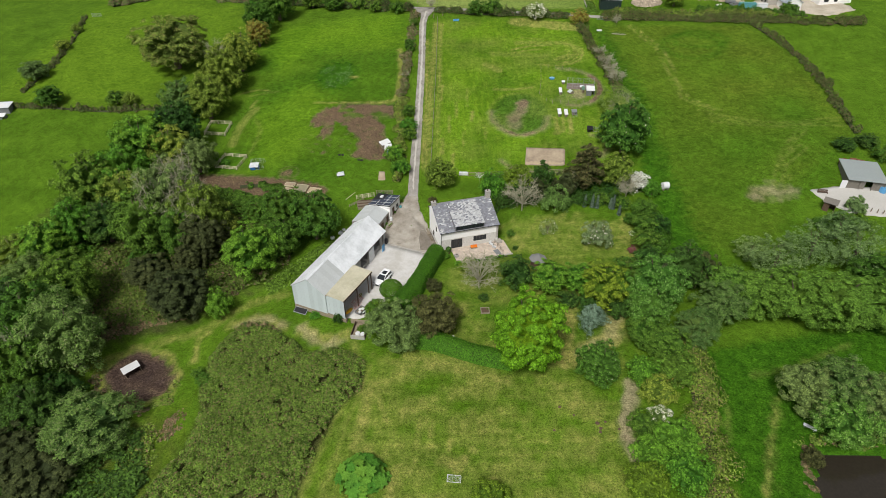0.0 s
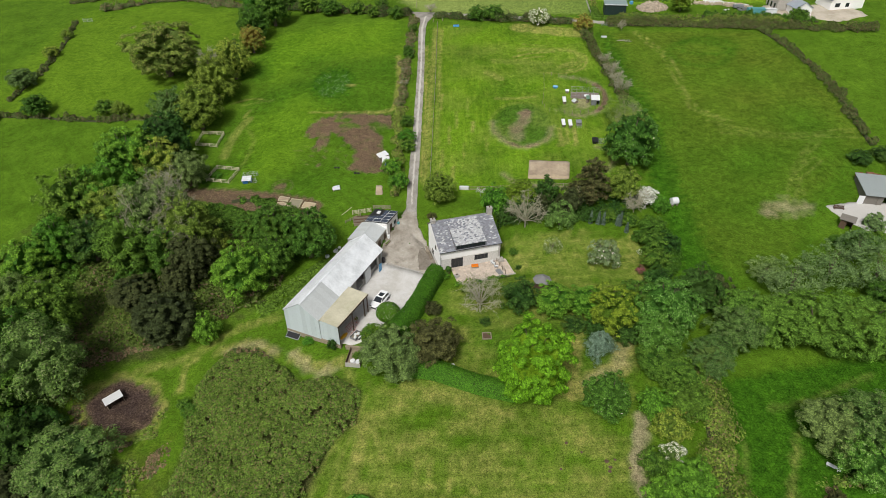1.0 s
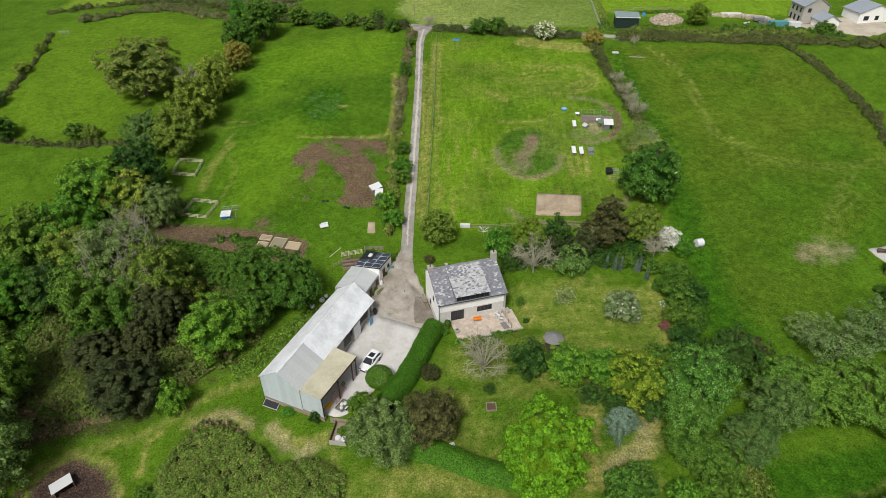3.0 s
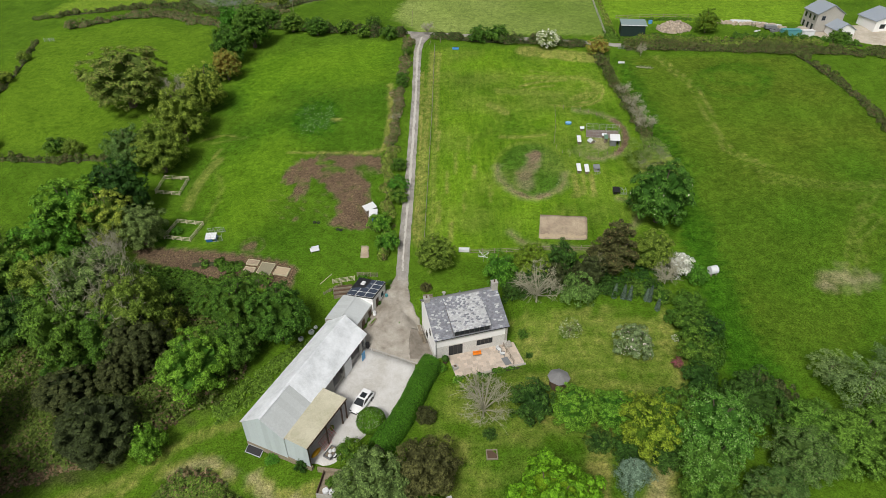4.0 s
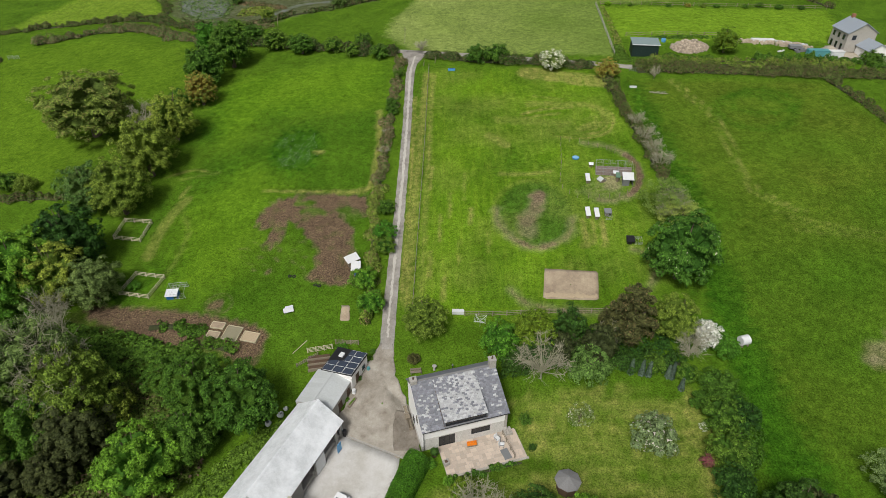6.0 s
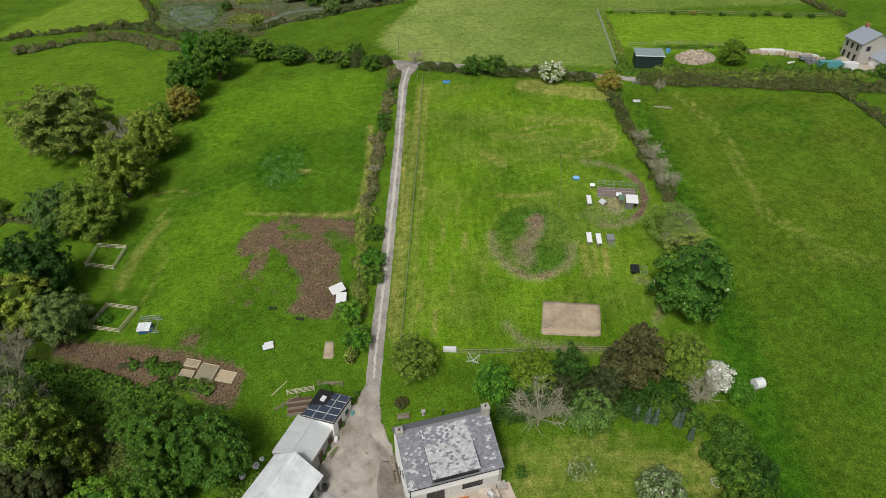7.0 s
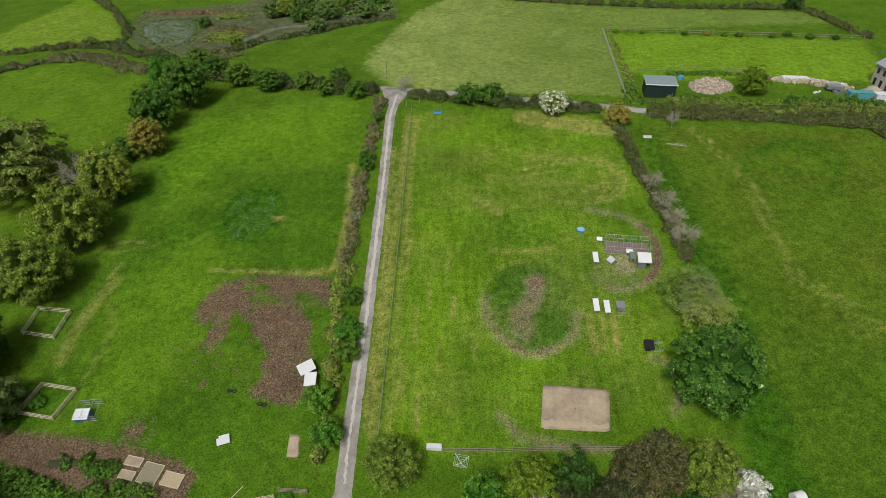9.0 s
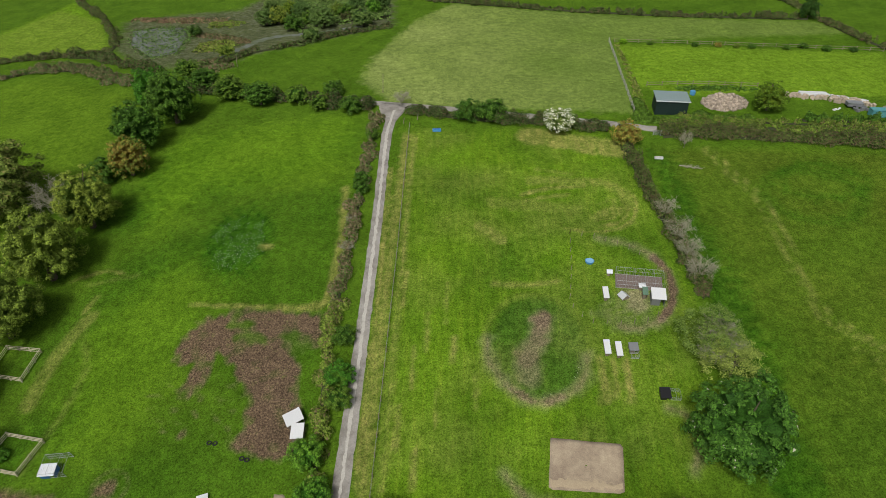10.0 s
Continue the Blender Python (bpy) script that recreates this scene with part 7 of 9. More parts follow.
def railing(name, label, a, b, z, high=0.95, posts=4, mat=None):
    mat = mat or TIMBER
    r = new(name)
    r.location = (*a, z)
    tagged(r, label, "railing")
    d = Vector((b[0] - a[0], b[1] - a[1], 0))
    for i in range(posts):
        o = d * i / (posts - 1)
        part("post", box(o.x - 0.05, o.x + 0.05, o.y - 0.05, o.y + 0.05, 0, high), mat, r)
    for h in (high - 0.05, high * 0.5):
        part("rail", rod(bmesh.new(), (0, 0, h), (d.x, d.y, h), 0.035, 6), mat, r)
    return r


railing("patio_railing", "weathered timber railing along the patio", hm(11.6, -0.2), hm(11.9, -4.3), PZ)


def outdoor_sofa():
    s = thing("garden_sofa", *hm(6.9, -0.75), "low garden bench with bright orange cushions", "bench", 16.2 - 6, z=PZ)
    s.scale = (0.75, 0.75, 0.8)
    part("bench_frame", box(-0.95, 0.95, -0.35, 0.35, 0, 0.3, None, 0.03), TIMBER, s)
    for x in (-0.62, 0.0, 0.62):
        part("seat_cushion", box(x - 0.3, x + 0.3, -0.34, 0.3, 0.3, 0.44, None, 0.05), ORANGE, s)
        part("back_cushion", box(x - 0.3, x + 0.3, 0.2, 0.36, 0.42, 0.85, None, 0.05), ORANGE, s)


def garden_chair(x, y, rot):
    c = thing("garden_chair", *hm(x, y), "grey-white garden armchair on the patio", "chair", rot, z=PZ, group="patio chairs")
    part("seat", box(-0.33, 0.33, -0.33, 0.33, 0.32, 0.44, None, 0.04), WHITE, c)
    part("backrest", box(-0.33, 0.33, 0.24, 0.36, 0.4, 0.95, pose(0, 0, 0, -10), 0.04), WHITE, c)
    for sx in (-0.36, 0.36):
        part("armrest", box(sx - 0.05, sx + 0.05, -0.3, 0.3, 0.55, 0.61, None, 0.015), GREY, c)
        for sy in (-0.28, 0.28):
            part("leg", rod(bmesh.new(), (sx, sy, 0), (sx, sy, 0.56), 0.03), GREY, c)


outdoor_sofa()
garden_chair(10.6, -0.9, 40)
garden_chair(10.9, -2.0, 80)
mat_ob = thing("patio_mat", *hm(11.0, -3.4), "dark grey mat on the flagstones", "mat", 22, z=PZ + 0.012)
part("mat_sheet", box(-0.55, 0.55, -0.85, 0.85, 0, 0.02, None, 0.008), GREY, mat_ob)
bbq = thing("fire_table", *hm(2.6, -2.6), "square fire pit table with a dark inset", "table", 30, z=PZ)
part("table_body", box(-0.4, 0.4, -0.4, 0.4, 0, 0.55, None, 0.03), CONCRETE, bbq)
part("table_inset", box(-0.2, 0.2, -0.2, 0.2, 0.55, 0.58), BROWN_TIMBER, bbq)


def planter(x, y, z, r, kind, label):
    p = thing("planter", x, y, label, "plant pot", 0, z)
    part("pot", cyl(bmesh.new(), r * 0.6, r * 0.8, None, 14, r * 0.75), BROWN_TIMBER, p)
    rng = np.random.default_rng(int(x * 10) % 97)
    e = ball(rng, 260)
    V, F = leaf_quads(e * r * rng.uniform(0.7, 1, (260, 1)) + (0, 0, r * 1.5), e + (0, 0, 0.3), 0.2, rng)
    quads("foliage", V, F, LEAF[kind], p)


planter(*hm(1.4, -0.9), PZ, 0.6, "dark", "clipped dark green bush in a pot by the door")
planter(-15.5, 86.4, gz(-15.5, 86.4), 0.35, "rust", "brown plant in a pot beside the lean-to")


def bench(name, label, x, y, rot, w=1.7, mat=None):
    b = thing(name, x, y, label, "bench", rot)
    mat = mat or TIMBER
    for k in range(4):
        part("seat_slat", box(-w / 2, w / 2, -0.25 + k * 0.13, -0.14 + k * 0.13, 0.42, 0.46), mat, b)
    for k in range(3):
        part("back_slat", box(-w / 2, w / 2, 0.27, 0.31, 0.52 + k * 0.14, 0.62 + k * 0.14), mat, b)
    for sx in (-w / 2 + 0.08, w / 2 - 0.08):
        part("bench_end", box(sx - 0.04, sx + 0.04, -0.25, 0.3, 0, 0.5), mat, b)
        part("back_post", box(sx - 0.04, sx + 0.04, 0.25, 0.32, 0.5, 0.95), mat, b)
    return b


bench("garden_bench", "weathered wooden bench on the back lawn", -1.9, 111.3, 8)
bench("garden_bench", "weathered wooden bench against the white gable", -2.5, 103.3, 106)


def trough(name, label, x, y, rot, l, w, h, mat):
    t = thing(name, x, y, label, "trough", rot)
    bm = bmesh.new()
    for a in ((-l / 2, l / 2, -w / 2, -w / 2 + 0.06), (-l / 2, l / 2, w / 2 - 0.06, w / 2), (-l / 2, -l / 2 + 0.06, -w / 2 + 0.06, w / 2 - 0.06), (l / 2 - 0.06, l / 2, -w / 2 + 0.06, w / 2 - 0.06)):
        bx(bm, *a, 0, h)
    part("trough_sides", bm, mat, t)
    part("trough_base", box(-l / 2 + 0.05, l / 2 - 0.05, -w / 2 + 0.05, w / 2 - 0.05, 0.02, h * 0.75), TIMBER, t)
    return t


trough("planting_trough", "old stone trough by the house wall", -3.3, 106.0, 106, 1.6, 0.6, 0.45, STONE)
trough("planting_trough", "timber box by the house wall", -3.0, 104.8, 106, 1.0, 0.7, 0.5, TIMBER)
bath = thing("bird_bath", 0.9, 111.8, "pale stone bird bath on the back lawn", "bird bath")
part("pedestal", cyl(bmesh.new(), 0.2, 0.75, None, 12, 0.12), CONCRETE, bath)
part("bowl", cyl(bmesh.new(), 0.2, 0.14, Matrix.Translation((0, 0, 0.75)), 16, 0.36), CONCRETE, bath)
boll = thing("garden_lamp_post", 3.7, 111.9, "short black lamp post on the back lawn", "lamp post")
part("lamp_stem", cyl(bmesh.new(), 0.07, 1.1, None, 10), BLACK, boll)
part("lamp_head", cyl(bmesh.new(), 0.13, 0.25, Matrix.Translation((0, 0, 1.1)), 10, 0.1), GREY, boll)


FAR_ROOF = surface("grey_summerhouse_slate", (0.21, 0.21, 0.21), 0.75, 0.2, 2.0)


def gazebo(x, y):
    g = thing("summer_house", x, y, "small octagonal summer house with a slate roof", "summer house", 12)
    n, r = 8, 1.55
    pts = [(math.cos(i * math.tau / n + 0.39) * r, math.sin(i * math.tau / n + 0.39) * r) for i in range(n)]
    for i in range(n):
        a, b = pts[i], pts[(i + 1) % n]
        part("wall_panel", slab(bmesh.new(), [(a[0] * 0.86, a[1] * 0.86, 0), (b[0] * 0.86, b[1] * 0.86, 0), (b[0] * 0.86, b[1] * 0.86, 1.9), (a[0] * 0.86, a[1] * 0.86, 1.9)], 0.05), BROWN_TIMBER, g)
        for k in range(4):
            s0, s1 = 1.12 - k * 0.27, 1.12 - (k + 1) * 0.27 - 0.03
            z0, z1 = 1.85 + k * 0.24 + 0.02, 1.85 + (k + 1) * 0.24
            part("roof_slates", slab(bmesh.new(), [(a[0] * s0, a[1] * s0, z0), (b[0] * s0, b[1] * s0, z0), (b[0] * max(s1, 0.02), b[1] * max(s1, 0.02), z1), (a[0] * max(s1, 0.02), a[1] * max(s1, 0.02), z1)], 0.03), FAR_ROOF, g)
    part("finial", cyl(bmesh.new(), 0.12, 0.2, Matrix.Translation((0, 0, 2.75)), 8, 0.03), GREY, g)


gazebo(18.3, 92.9)
hatch = thing("fire_pit", 7.6, 81.6, "square sunken fire pit edged with timber in the lawn", "fire pit", 2)
for a in ((-0.8, 0.8, -0.8, -0.65), (-0.8, 0.8, 0.65, 0.8), (-0.8, -0.65, -0.65, 0.65), (0.65, 0.8, -0.65, 0.65)):
    part("edging", box(*a, -0.1, 0.18, None, 0.02), TIMBER, hatch)
part("ash_bed", box(-0.65, 0.65, -0.65, 0.65, -0.1, 0.05), BROWN_TIMBER, hatch)


def goal(x, y, rot):
    g = thing("small_goal", x, y, "small white football goal lying on the lawn", "goal", rot)
    a, b, c, d = (-0.95, 0, 0.05), (0.95, 0, 0.05), (0.95, 0.35, 1.2), (-0.95, 0.35, 1.2)
    for p, q in ((a, b), (b, c), (c, d), (d, a), (a, (-0.95, 0.9, 0.05)), (b, (0.95, 0.9, 0.05)), ((-0.95, 0.9, 0.05), d), ((0.95, 0.9, 0.05), c)):
        part("goal_tube", rod(bmesh.new(), p, q, 0.035, 6), WHITE, g)
    bm = bmesh.new()
    for k in range(11):
        s = k / 10
        rod(bm, Vector(a).lerp(Vector(b), s), Vector(d).lerp(Vector(c), s), 0.008, 3)
    for k in range(7):
        s = k / 6
        rod(bm, Vector(a).lerp(Vector(d), s), Vector(b).lerp(Vector(c), s), 0.008, 3)
    part("net", bm, WHITE, g)


goal(1.5, 48.6, -6)
for i, (x, y, r) in enumerate(((23.0, 57.4, 0.3), (23.3, 56.5, 0.28), (23.1, 55.9, 0.26), (24.2, 57.6, 0.2), (17.9, 60.6, 0.25), (19.8, 59, 0.2), (16.5, 56.5, 0.2), (26, 56.3, 0.22))):
    h = thing("molehill", x, y, "small dark heap of fresh soil on the lawn", "molehill", group="molehills on the lawn")
    bm = bmesh.new()
    bmesh.ops.create_icosphere(bm, subdivisions=2, radius=r)
    rg = random.Random(i)
    for v in bm.verts:
        v.co *= 1 + rg.uniform(-0.2, 0.2)
        v.co.z *= 0.5
    part("soil_heap", bm, BROWN_TIMBER, h)


# ================= yard things =================
def car(x, y, rot):
    c = thing("car", x, y, "white hatchback car parked on the gravel", "car", rot)
    c.location.z += 0.05
    c.scale = (1.06, 1.06, 1.06)
    # outline of the body, seen from the side: x along the car (front at +), z up
    side = [(-2.1, 0.35), (-2.18, 0.75), (-2.05, 1.0), (-1.0, 1.02), (0.75, 0.98), (1.75, 0.86), (2.1, 0.68), (2.15, 0.35)]
    bm = bmesh.new()
    prism(bm, side, -0.88, 0.88)
    bmesh.ops.bevel(bm, geom=list(bm.edges), offset=0.09, segments=3, affect="EDGES")
    part("body", bm, PAINTWORK, c, "glossy white body", True)
    bm = bmesh.new()
    ring = []
    for z, xs, w in ((0.98, (-1.98, 0.95), 0.8), (1.46, (-1.6, 0.1), 0.67)):
        ring.append([bm.verts.new(v) for v in ((xs[0], -w, z), (xs[1], -w, z), (xs[1], w, z), (xs[0], w, z))])
    bm.faces.new(ring[1]), bm.faces.new(ring[0][::-1])
    for i in range(4):
        bm.faces.new((ring[0][i], ring[0][(i + 1) % 4], ring[1][(i + 1) % 4], ring[1][i]))
    part("glasshouse", bm, GLASS, c, "dark tinted windows")
    part("roof_panel", box(-1.75, 0.14, -0.7, 0.7, 1.45, 1.52, None, 0.03), PAINTWORK, c)
    part("sunroof", box(-1.05, -0.15, -0.42, 0.42, 1.515, 1.53), GLASS, c)
    for s in (-1, 1):
        for a, b in (((0.93, s * 0.8, 0.98), (0.14, s * 0.63, 1.47)), ((-1.96, s * 0.8, 0.98), (-1.46, s * 0.63, 1.47)), ((-0.55, s * 0.81, 0.98), (-0.55, s * 0.64, 1.47))):
            part("pillar", rod(bmesh.new(), a, b, 0.05, 6), PAINTWORK, c)
        part("mirror", box(0.55, 0.7, s * 0.98 - 0.09, s * 0.98 + 0.09, 0.98, 1.1, None, 0.03), PAINTWORK, c)
        part("headlight", box(1.95, 2.1, s * 0.62 - 0.2, s * 0.62 + 0.2, 0.68, 0.8, None, 0.03), GLASS, c)
        for wx in (-1.3, 1.35):
            wheel = part("wheel", cyl(bmesh.new(), 0.33, 0.22, Matrix.Translation((wx, s * 0.87 + 0.11, 0.33)) @ Matrix.Rotation(radians(90), 4, "X"), 20), RUBBER, c)
            part("rim", cyl(bmesh.new(), 0.21, 0.235, Matrix.Translation((wx, s * 0.87 + 0.1175, 0.33)) @ Matrix.Rotation(radians(90), 4, "X"), 12), GALV, wheel)
    part("grille", box(2.1, 2.17, -0.5, 0.5, 0.42, 0.62), BLACK, c)


car(-11.5, 90.5, 244)


def trailer(x, y, rot):
    t = thing("car_trailer", x, y, "small grey trailer loaded with pale bags", "trailer", rot)
    part("trailer_bed", box(-1.0, 1.0, -0.6, 0.6, 0.45, 0.52), TIMBER, t)
    for a in ((-1.0, 1.0, -0.62, -0.58), (-1.0, 1.0, 0.58, 0.62), (-1.0, -0.96, -0.58, 0.58), (0.96, 1.0, -0.58, 0.58)):
        part("trailer_side", box(*a, 0.5, 0.85), GREY, t)
    part("drawbar", rod(bmesh.new(), (1.0, 0, 0.45), (1.9, 0, 0.4), 0.04), GALV, t)
    for s in (-1, 1):
        part("wheel", cyl(bmesh.new(), 0.28, 0.16, Matrix.Translation((0, s * 0.75 + 0.08, 0.28)) @ Matrix.Rotation(radians(90), 4, "X"), 16), RUBBER, t)
        part("mudguard", box(-0.35, 0.35, s * 0.75 - 0.12, s * 0.75 + 0.12, 0.56, 0.62, None, 0.02), WHITE, t)
    for dx, dy in ((-0.5, -0.2), (0.1, 0.2), (0.5, -0.15)):
        b = bmesh.new()
        bmesh.ops.create_icosphere(b, subdivisions=2, radius=0.32, matrix=pose(dx, dy, 0.72) @ Matrix.Diagonal((1, 0.9, 0.7, 1)))
        part("load_bag", b, WHITE, t, smooth=True)


trailer(-15.0, 82.3, 60)


def gate_stack(x, y, rot):
    g = thing("stacked_gates", x, y, "red painted metal gates leaning on the lean-to", "gate", rot)
    for k in range(2):
        for j in range(8):
            part("gate_bar", rod(bmesh.new(), (k * 0.15 - 1.5 + j * 0.43, -0.7 + k * 0.1, 0.05), (k * 0.15 - 1.5 + j * 0.43, 0.25 + k * 0.1, 1.3), 0.03), RED if k == 0 else WHITE, g)
        for s in (0.0, 0.5, 1.0):
            part("gate_rail", rod(bmesh.new(), (-1.5 + k * 0.15, -0.7 + 0.95 * s + k * 0.1, 0.05 + 1.25 * s), (1.5 + k * 0.15, -0.7 + 0.95 * s + k * 0.1, 0.05 + 1.25 * s), 0.03), RED if k == 0 else WHITE, g)


gate_stack(-16.0, 84.6, 64)
kayak = thing("kayak", -17.2, 82.6, "yellow plastic kayak lying beside the post", "kayak", 60)
bm = bmesh.new()
bmesh.ops.create_uvsphere(bm, u_segments=16, v_segments=8, radius=1, matrix=pose(0, 0, 0.25) @ Matrix.Diagonal((1.0, 0.36, 0.25, 1)))
part("hull", bm, YELLOW, kayak, smooth=True)


def drum(name, label, x, y, r, h, mat, z=None):
    d = thing(name, x, y, label, "barrel", z=z)
    bm = cyl(bmesh.new(), r, h, None, 18)
    bmesh.ops.bevel(bm, geom=[e for e in bm.edges if abs(e.verts[0].co.z - e.verts[1].co.z) < 1e-4], offset=0.04, segments=2, affect="EDGES")
    part("drum_body", bm, mat, d, smooth=False)
    for z0 in (h * 0.33, h * 0.66):
        part("hoop", cyl(bmesh.new(), r + 0.015, 0.04, Matrix.Translation((0, 0, z0)), 18), mat, d)
    part("lid", cyl(bmesh.new(), r * 0.8, 0.03, Matrix.Translation((0, 0, h)), 18), mat, d)
    return d


drum("water_butt", "black water butt at the corner of the barn", -11.7, 101.7, 0.32, 1.1, BLACK)
drum("white_tub", "white plastic tub by the workshop wall", -11.1, 108.3, 0.3, 0.75, WHITE)
drum("teal_tub", "turquoise tub by the solar shed", -9.3, 112.3, 0.25, 0.5, TURQUOISE)
drum("white_tank", "white plastic tank behind a low wall", -14.9, 76.6, 0.42, 0.9, WHITE)
drum("white_tank", "white plastic tank behind a low wall", -14.0, 76.4, 0.42, 0.9, WHITE)
drum("blue_barrel", "blue plastic barrel behind the pig ark", -13.1, 131.0, 0.3, 0.95, BLUE)
log = thing("log_planter", -11.2, 106.6, "hollowed log planter along the wall", "planter", 62)
part("hollow_log", rod(bmesh.new(), (-0.9, 0, 0.22), (0.9, 0, 0.22), 0.24, 10), TIMBER, log)
part("moss_bed", box(-0.7, 0.7, -0.12, 0.12, 0.4, 0.5, None, 0.03), LEAF["mid"], log)
for x, y, s in ((-21.6, 105.0, 0.5), (-23.2, 103.7, 0.45), (-21.0, 106.0, 0.35)):
    b = thing("bulk_bag", x, y, "crumpled white bulk bag in the grass", "bag", x * 20, group="bulk bags behind the barn")
    bm = bmesh.new()
    bmesh.ops.create_icosphere(bm, subdivisions=3, radius=s)
    for v in bm.verts:
        v.co *= 1 + 0.3 * noise.noise(v.co * 2.5 + Vector((x, y, 0)))
        v.co.z = max(v.co.z * 0.9 + s * 0.6, 0)
    part("bag_cloth", bm, WHITE, b, smooth=True)
    part("bag_mouth", cyl(bmesh.new(), s * 0.5, 0.05, Matrix.Translation((0, 0, s * 1.35)), 10), GREY, b)
wall_1 = thing("low_block_wall", -16.5, 79.9, "low stone and block wall below the yard", "wall", -8)
part("wall_run", box(0, 3.6, -0.15, 0.15, -0.6, 0.7), PLINTH, wall_1)
part("wall_return", box(0.9, 1.0, -3.6, -0.15, -0.6, 0.75), BROWN_TIMBER, wall_1)
part("wall_return", box(3.3, 3.4, -3.6, -0.15, -0.6, 0.75), BROWN_TIMBER, wall_1)
part("compost", box(1.0, 3.3, -3.6, -0.15, -0.5, 0.12), PLINTH, wall_1, "brown earth in the bay")
part("coping", box(-0.05, 3.65, -0.2, 0.2, 0.7, 0.78), PLINTH, wall_1)
part("front_panel", box(0.9, 3.4, -3.75, -3.6, -0.5, 0.6), CONCRETE, wall_1)
mat2 = thing("scrap_panel", -26.2, 83.2, "dark glazed panel leaning at the barn foot", "panel", -22)
part("panel_sheet", box(-1.2, 1.2, -0.5, 0.5, 0, 0.06, pose(0, 0, 0.3, 24)), BLACK, mat2)
part("panel_frame", box(-1.3, 1.3, -0.6, 0.6, -0.03, 0.0, pose(0, 0, 0.3, 24)), GALV, mat2)
plant("fresh", -23.3, 81.8, 1.0, 0.9, True)
plant("dark", -18.8, 80.2, 0.9, 1.9, True)


# ================= paddock things =================
def pen(name, label, corners, mat=None, rails=3, high=1.1):
    p = new(name)
    cx, cy = np.mean(corners, axis=0)
    p.location = (cx, cy, 0)
    tagged(p, label, "pen")
    mat = mat or PALE_TIMBER
    for (ax, ay), (bx_, by) in zip(corners, corners[1:] + corners[:1]):
        n = max(1, int(round(math.hypot(bx_ - ax, by - ay) / 1.9)))
        for i in range(n):
            x, y = ax + (bx_ - ax) * i / n, ay + (by - ay) * i / n
            x2, y2 = ax + (bx_ - ax) * (i + 1) / n, ay + (by - ay) * (i + 1) / n
            z, z2 = gz(x, y), gz(x2, y2)
            part("post", box(x - cx - 0.07, x - cx + 0.07, y - cy - 0.07, y - cy + 0.07, z - 0.2, z + high), mat, p)
            for k in range(rails):
                h = high * (k + 0.7) / rails
                part("rail", rod(bmesh.new(), (x - cx, y - cy, z + h), (x2 - cx, y2 - cy, z2 + h), 0.06, 4), mat, p)
    return p


pen("timber_pen", "square pen of new post-and-rail timber", [(-60.8, 147.6), (-55.2, 146.8), (-55.7, 141.8), (-61.3, 142.9)], None, 3, 0.95)
pen("timber_pen", "square pen of new post-and-rail timber round a sapling", [(-53.4, 133.4), (-47.9, 132.4), (-49.3, 127.9), (-54.8, 128.9)], None, 3, 0.95)
plant("fresh", -52.6, 130.4, 1.1, 1.3, True)


def fence(name, label, pts, gap=2.4, high=1.1, rails=2, mat=None, post=0.06, wires=False, category="fence"):
    f = new(name)
    line = resample(pts, gap)
    ox, oy = line[0]
    f.location = (ox, oy, 0)
    tagged(f, label, category)
    mat = mat or TIMBER
    for i, (x, y) in enumerate(line):
        z = gz(x, y)
        part("post", box(x - ox - post, x - ox + post, y - oy - post, y - oy + post, z - 0.2, z + high), mat, f)
        if i + 1 < len(line):
            x2, y2 = line[i + 1]
            for k in range(rails):
                h = high * (k + 0.6) / rails
                part("wire" if wires else "rail", rod(bmesh.new(), (x - ox, y - oy, z + h), (x2 - ox, y2 - oy, gz(x2, y2) + h), 0.015 if wires else 0.045, 4), GALV if wires else mat, f)
    return f


fence("field_fence", "long post-and-wire fence beside the track", [(-1.7, 203.5), (-2.0, 167.4), (-2.6, 138), (-2.9, 124)], 2.6, 1.1, 2, TIMBER, 0.06, True)
fence("rail_fence", "weathered timber rail fence across the paddock", [(5.8, 121.8), (11.4, 121.6), (21, 121.6), (31, 121.3)], 2.2, 1.1, 3, TIMBER)
fence("rail_fence", "pale timber field fence climbing the slope", [(46.8, 205.6), (47.8, 222), (49.6, 245.7)], 2.6, 1.2, 3, CONCRETE)
fence("rail_fence", "grey timber fence along the far lawn", [(51, 245.4), (73.7, 240.7), (93.6, 236.5), (114, 232)], 3.0, 1.1, 2, TIMBER)
fence("garden_fence", "low timber fence round the vegetable bed", [(-19.3, 115.7), (-15.4, 116.3)], 1.3, 1.1, 4, PALE_TIMBER)
fence("garden_fence", "low timber fence round the vegetable bed", [(-15.0, 117.2), (-11.3, 116.9)], 1.2, 1.0, 4, TIMBER)
fence("garden_fence", "old timber edging beside the sheds", [(-20.6, 113.2), (-17.6, 115.2)], 1.0, 0.7, 3, TIMBER)
for k in range(3):
    tb = thing("timber_bed", -17.2 + k * 0.2, 114.3 - k * 0.9, "stepped timber-edged bed beside sheds", "planting bed", 10)
    part("edging", box(-1.9, 1.7, -0.08, 0.08, -0.2, 0.45), TIMBER, tb)
    part("soil", box(-1.8, 1.6, 0.08, 0.8, -0.2, 0.3), BROWN_TIMBER, tb)
for x, y in ((-12.7, 105.9), (-12.2, 107.2), (-10.6, 110.7), (-9.2, 114.2), (-8.9, 115.4)):
    plant("mid", x, y, 0.5, 0.6, True)
plant("fresh", -14.0, 116.2, 1.0, 0.9, True)
pole = thing("timber_pole", -21.7, 115.6, "long pale pole lying on the grass", "pole")
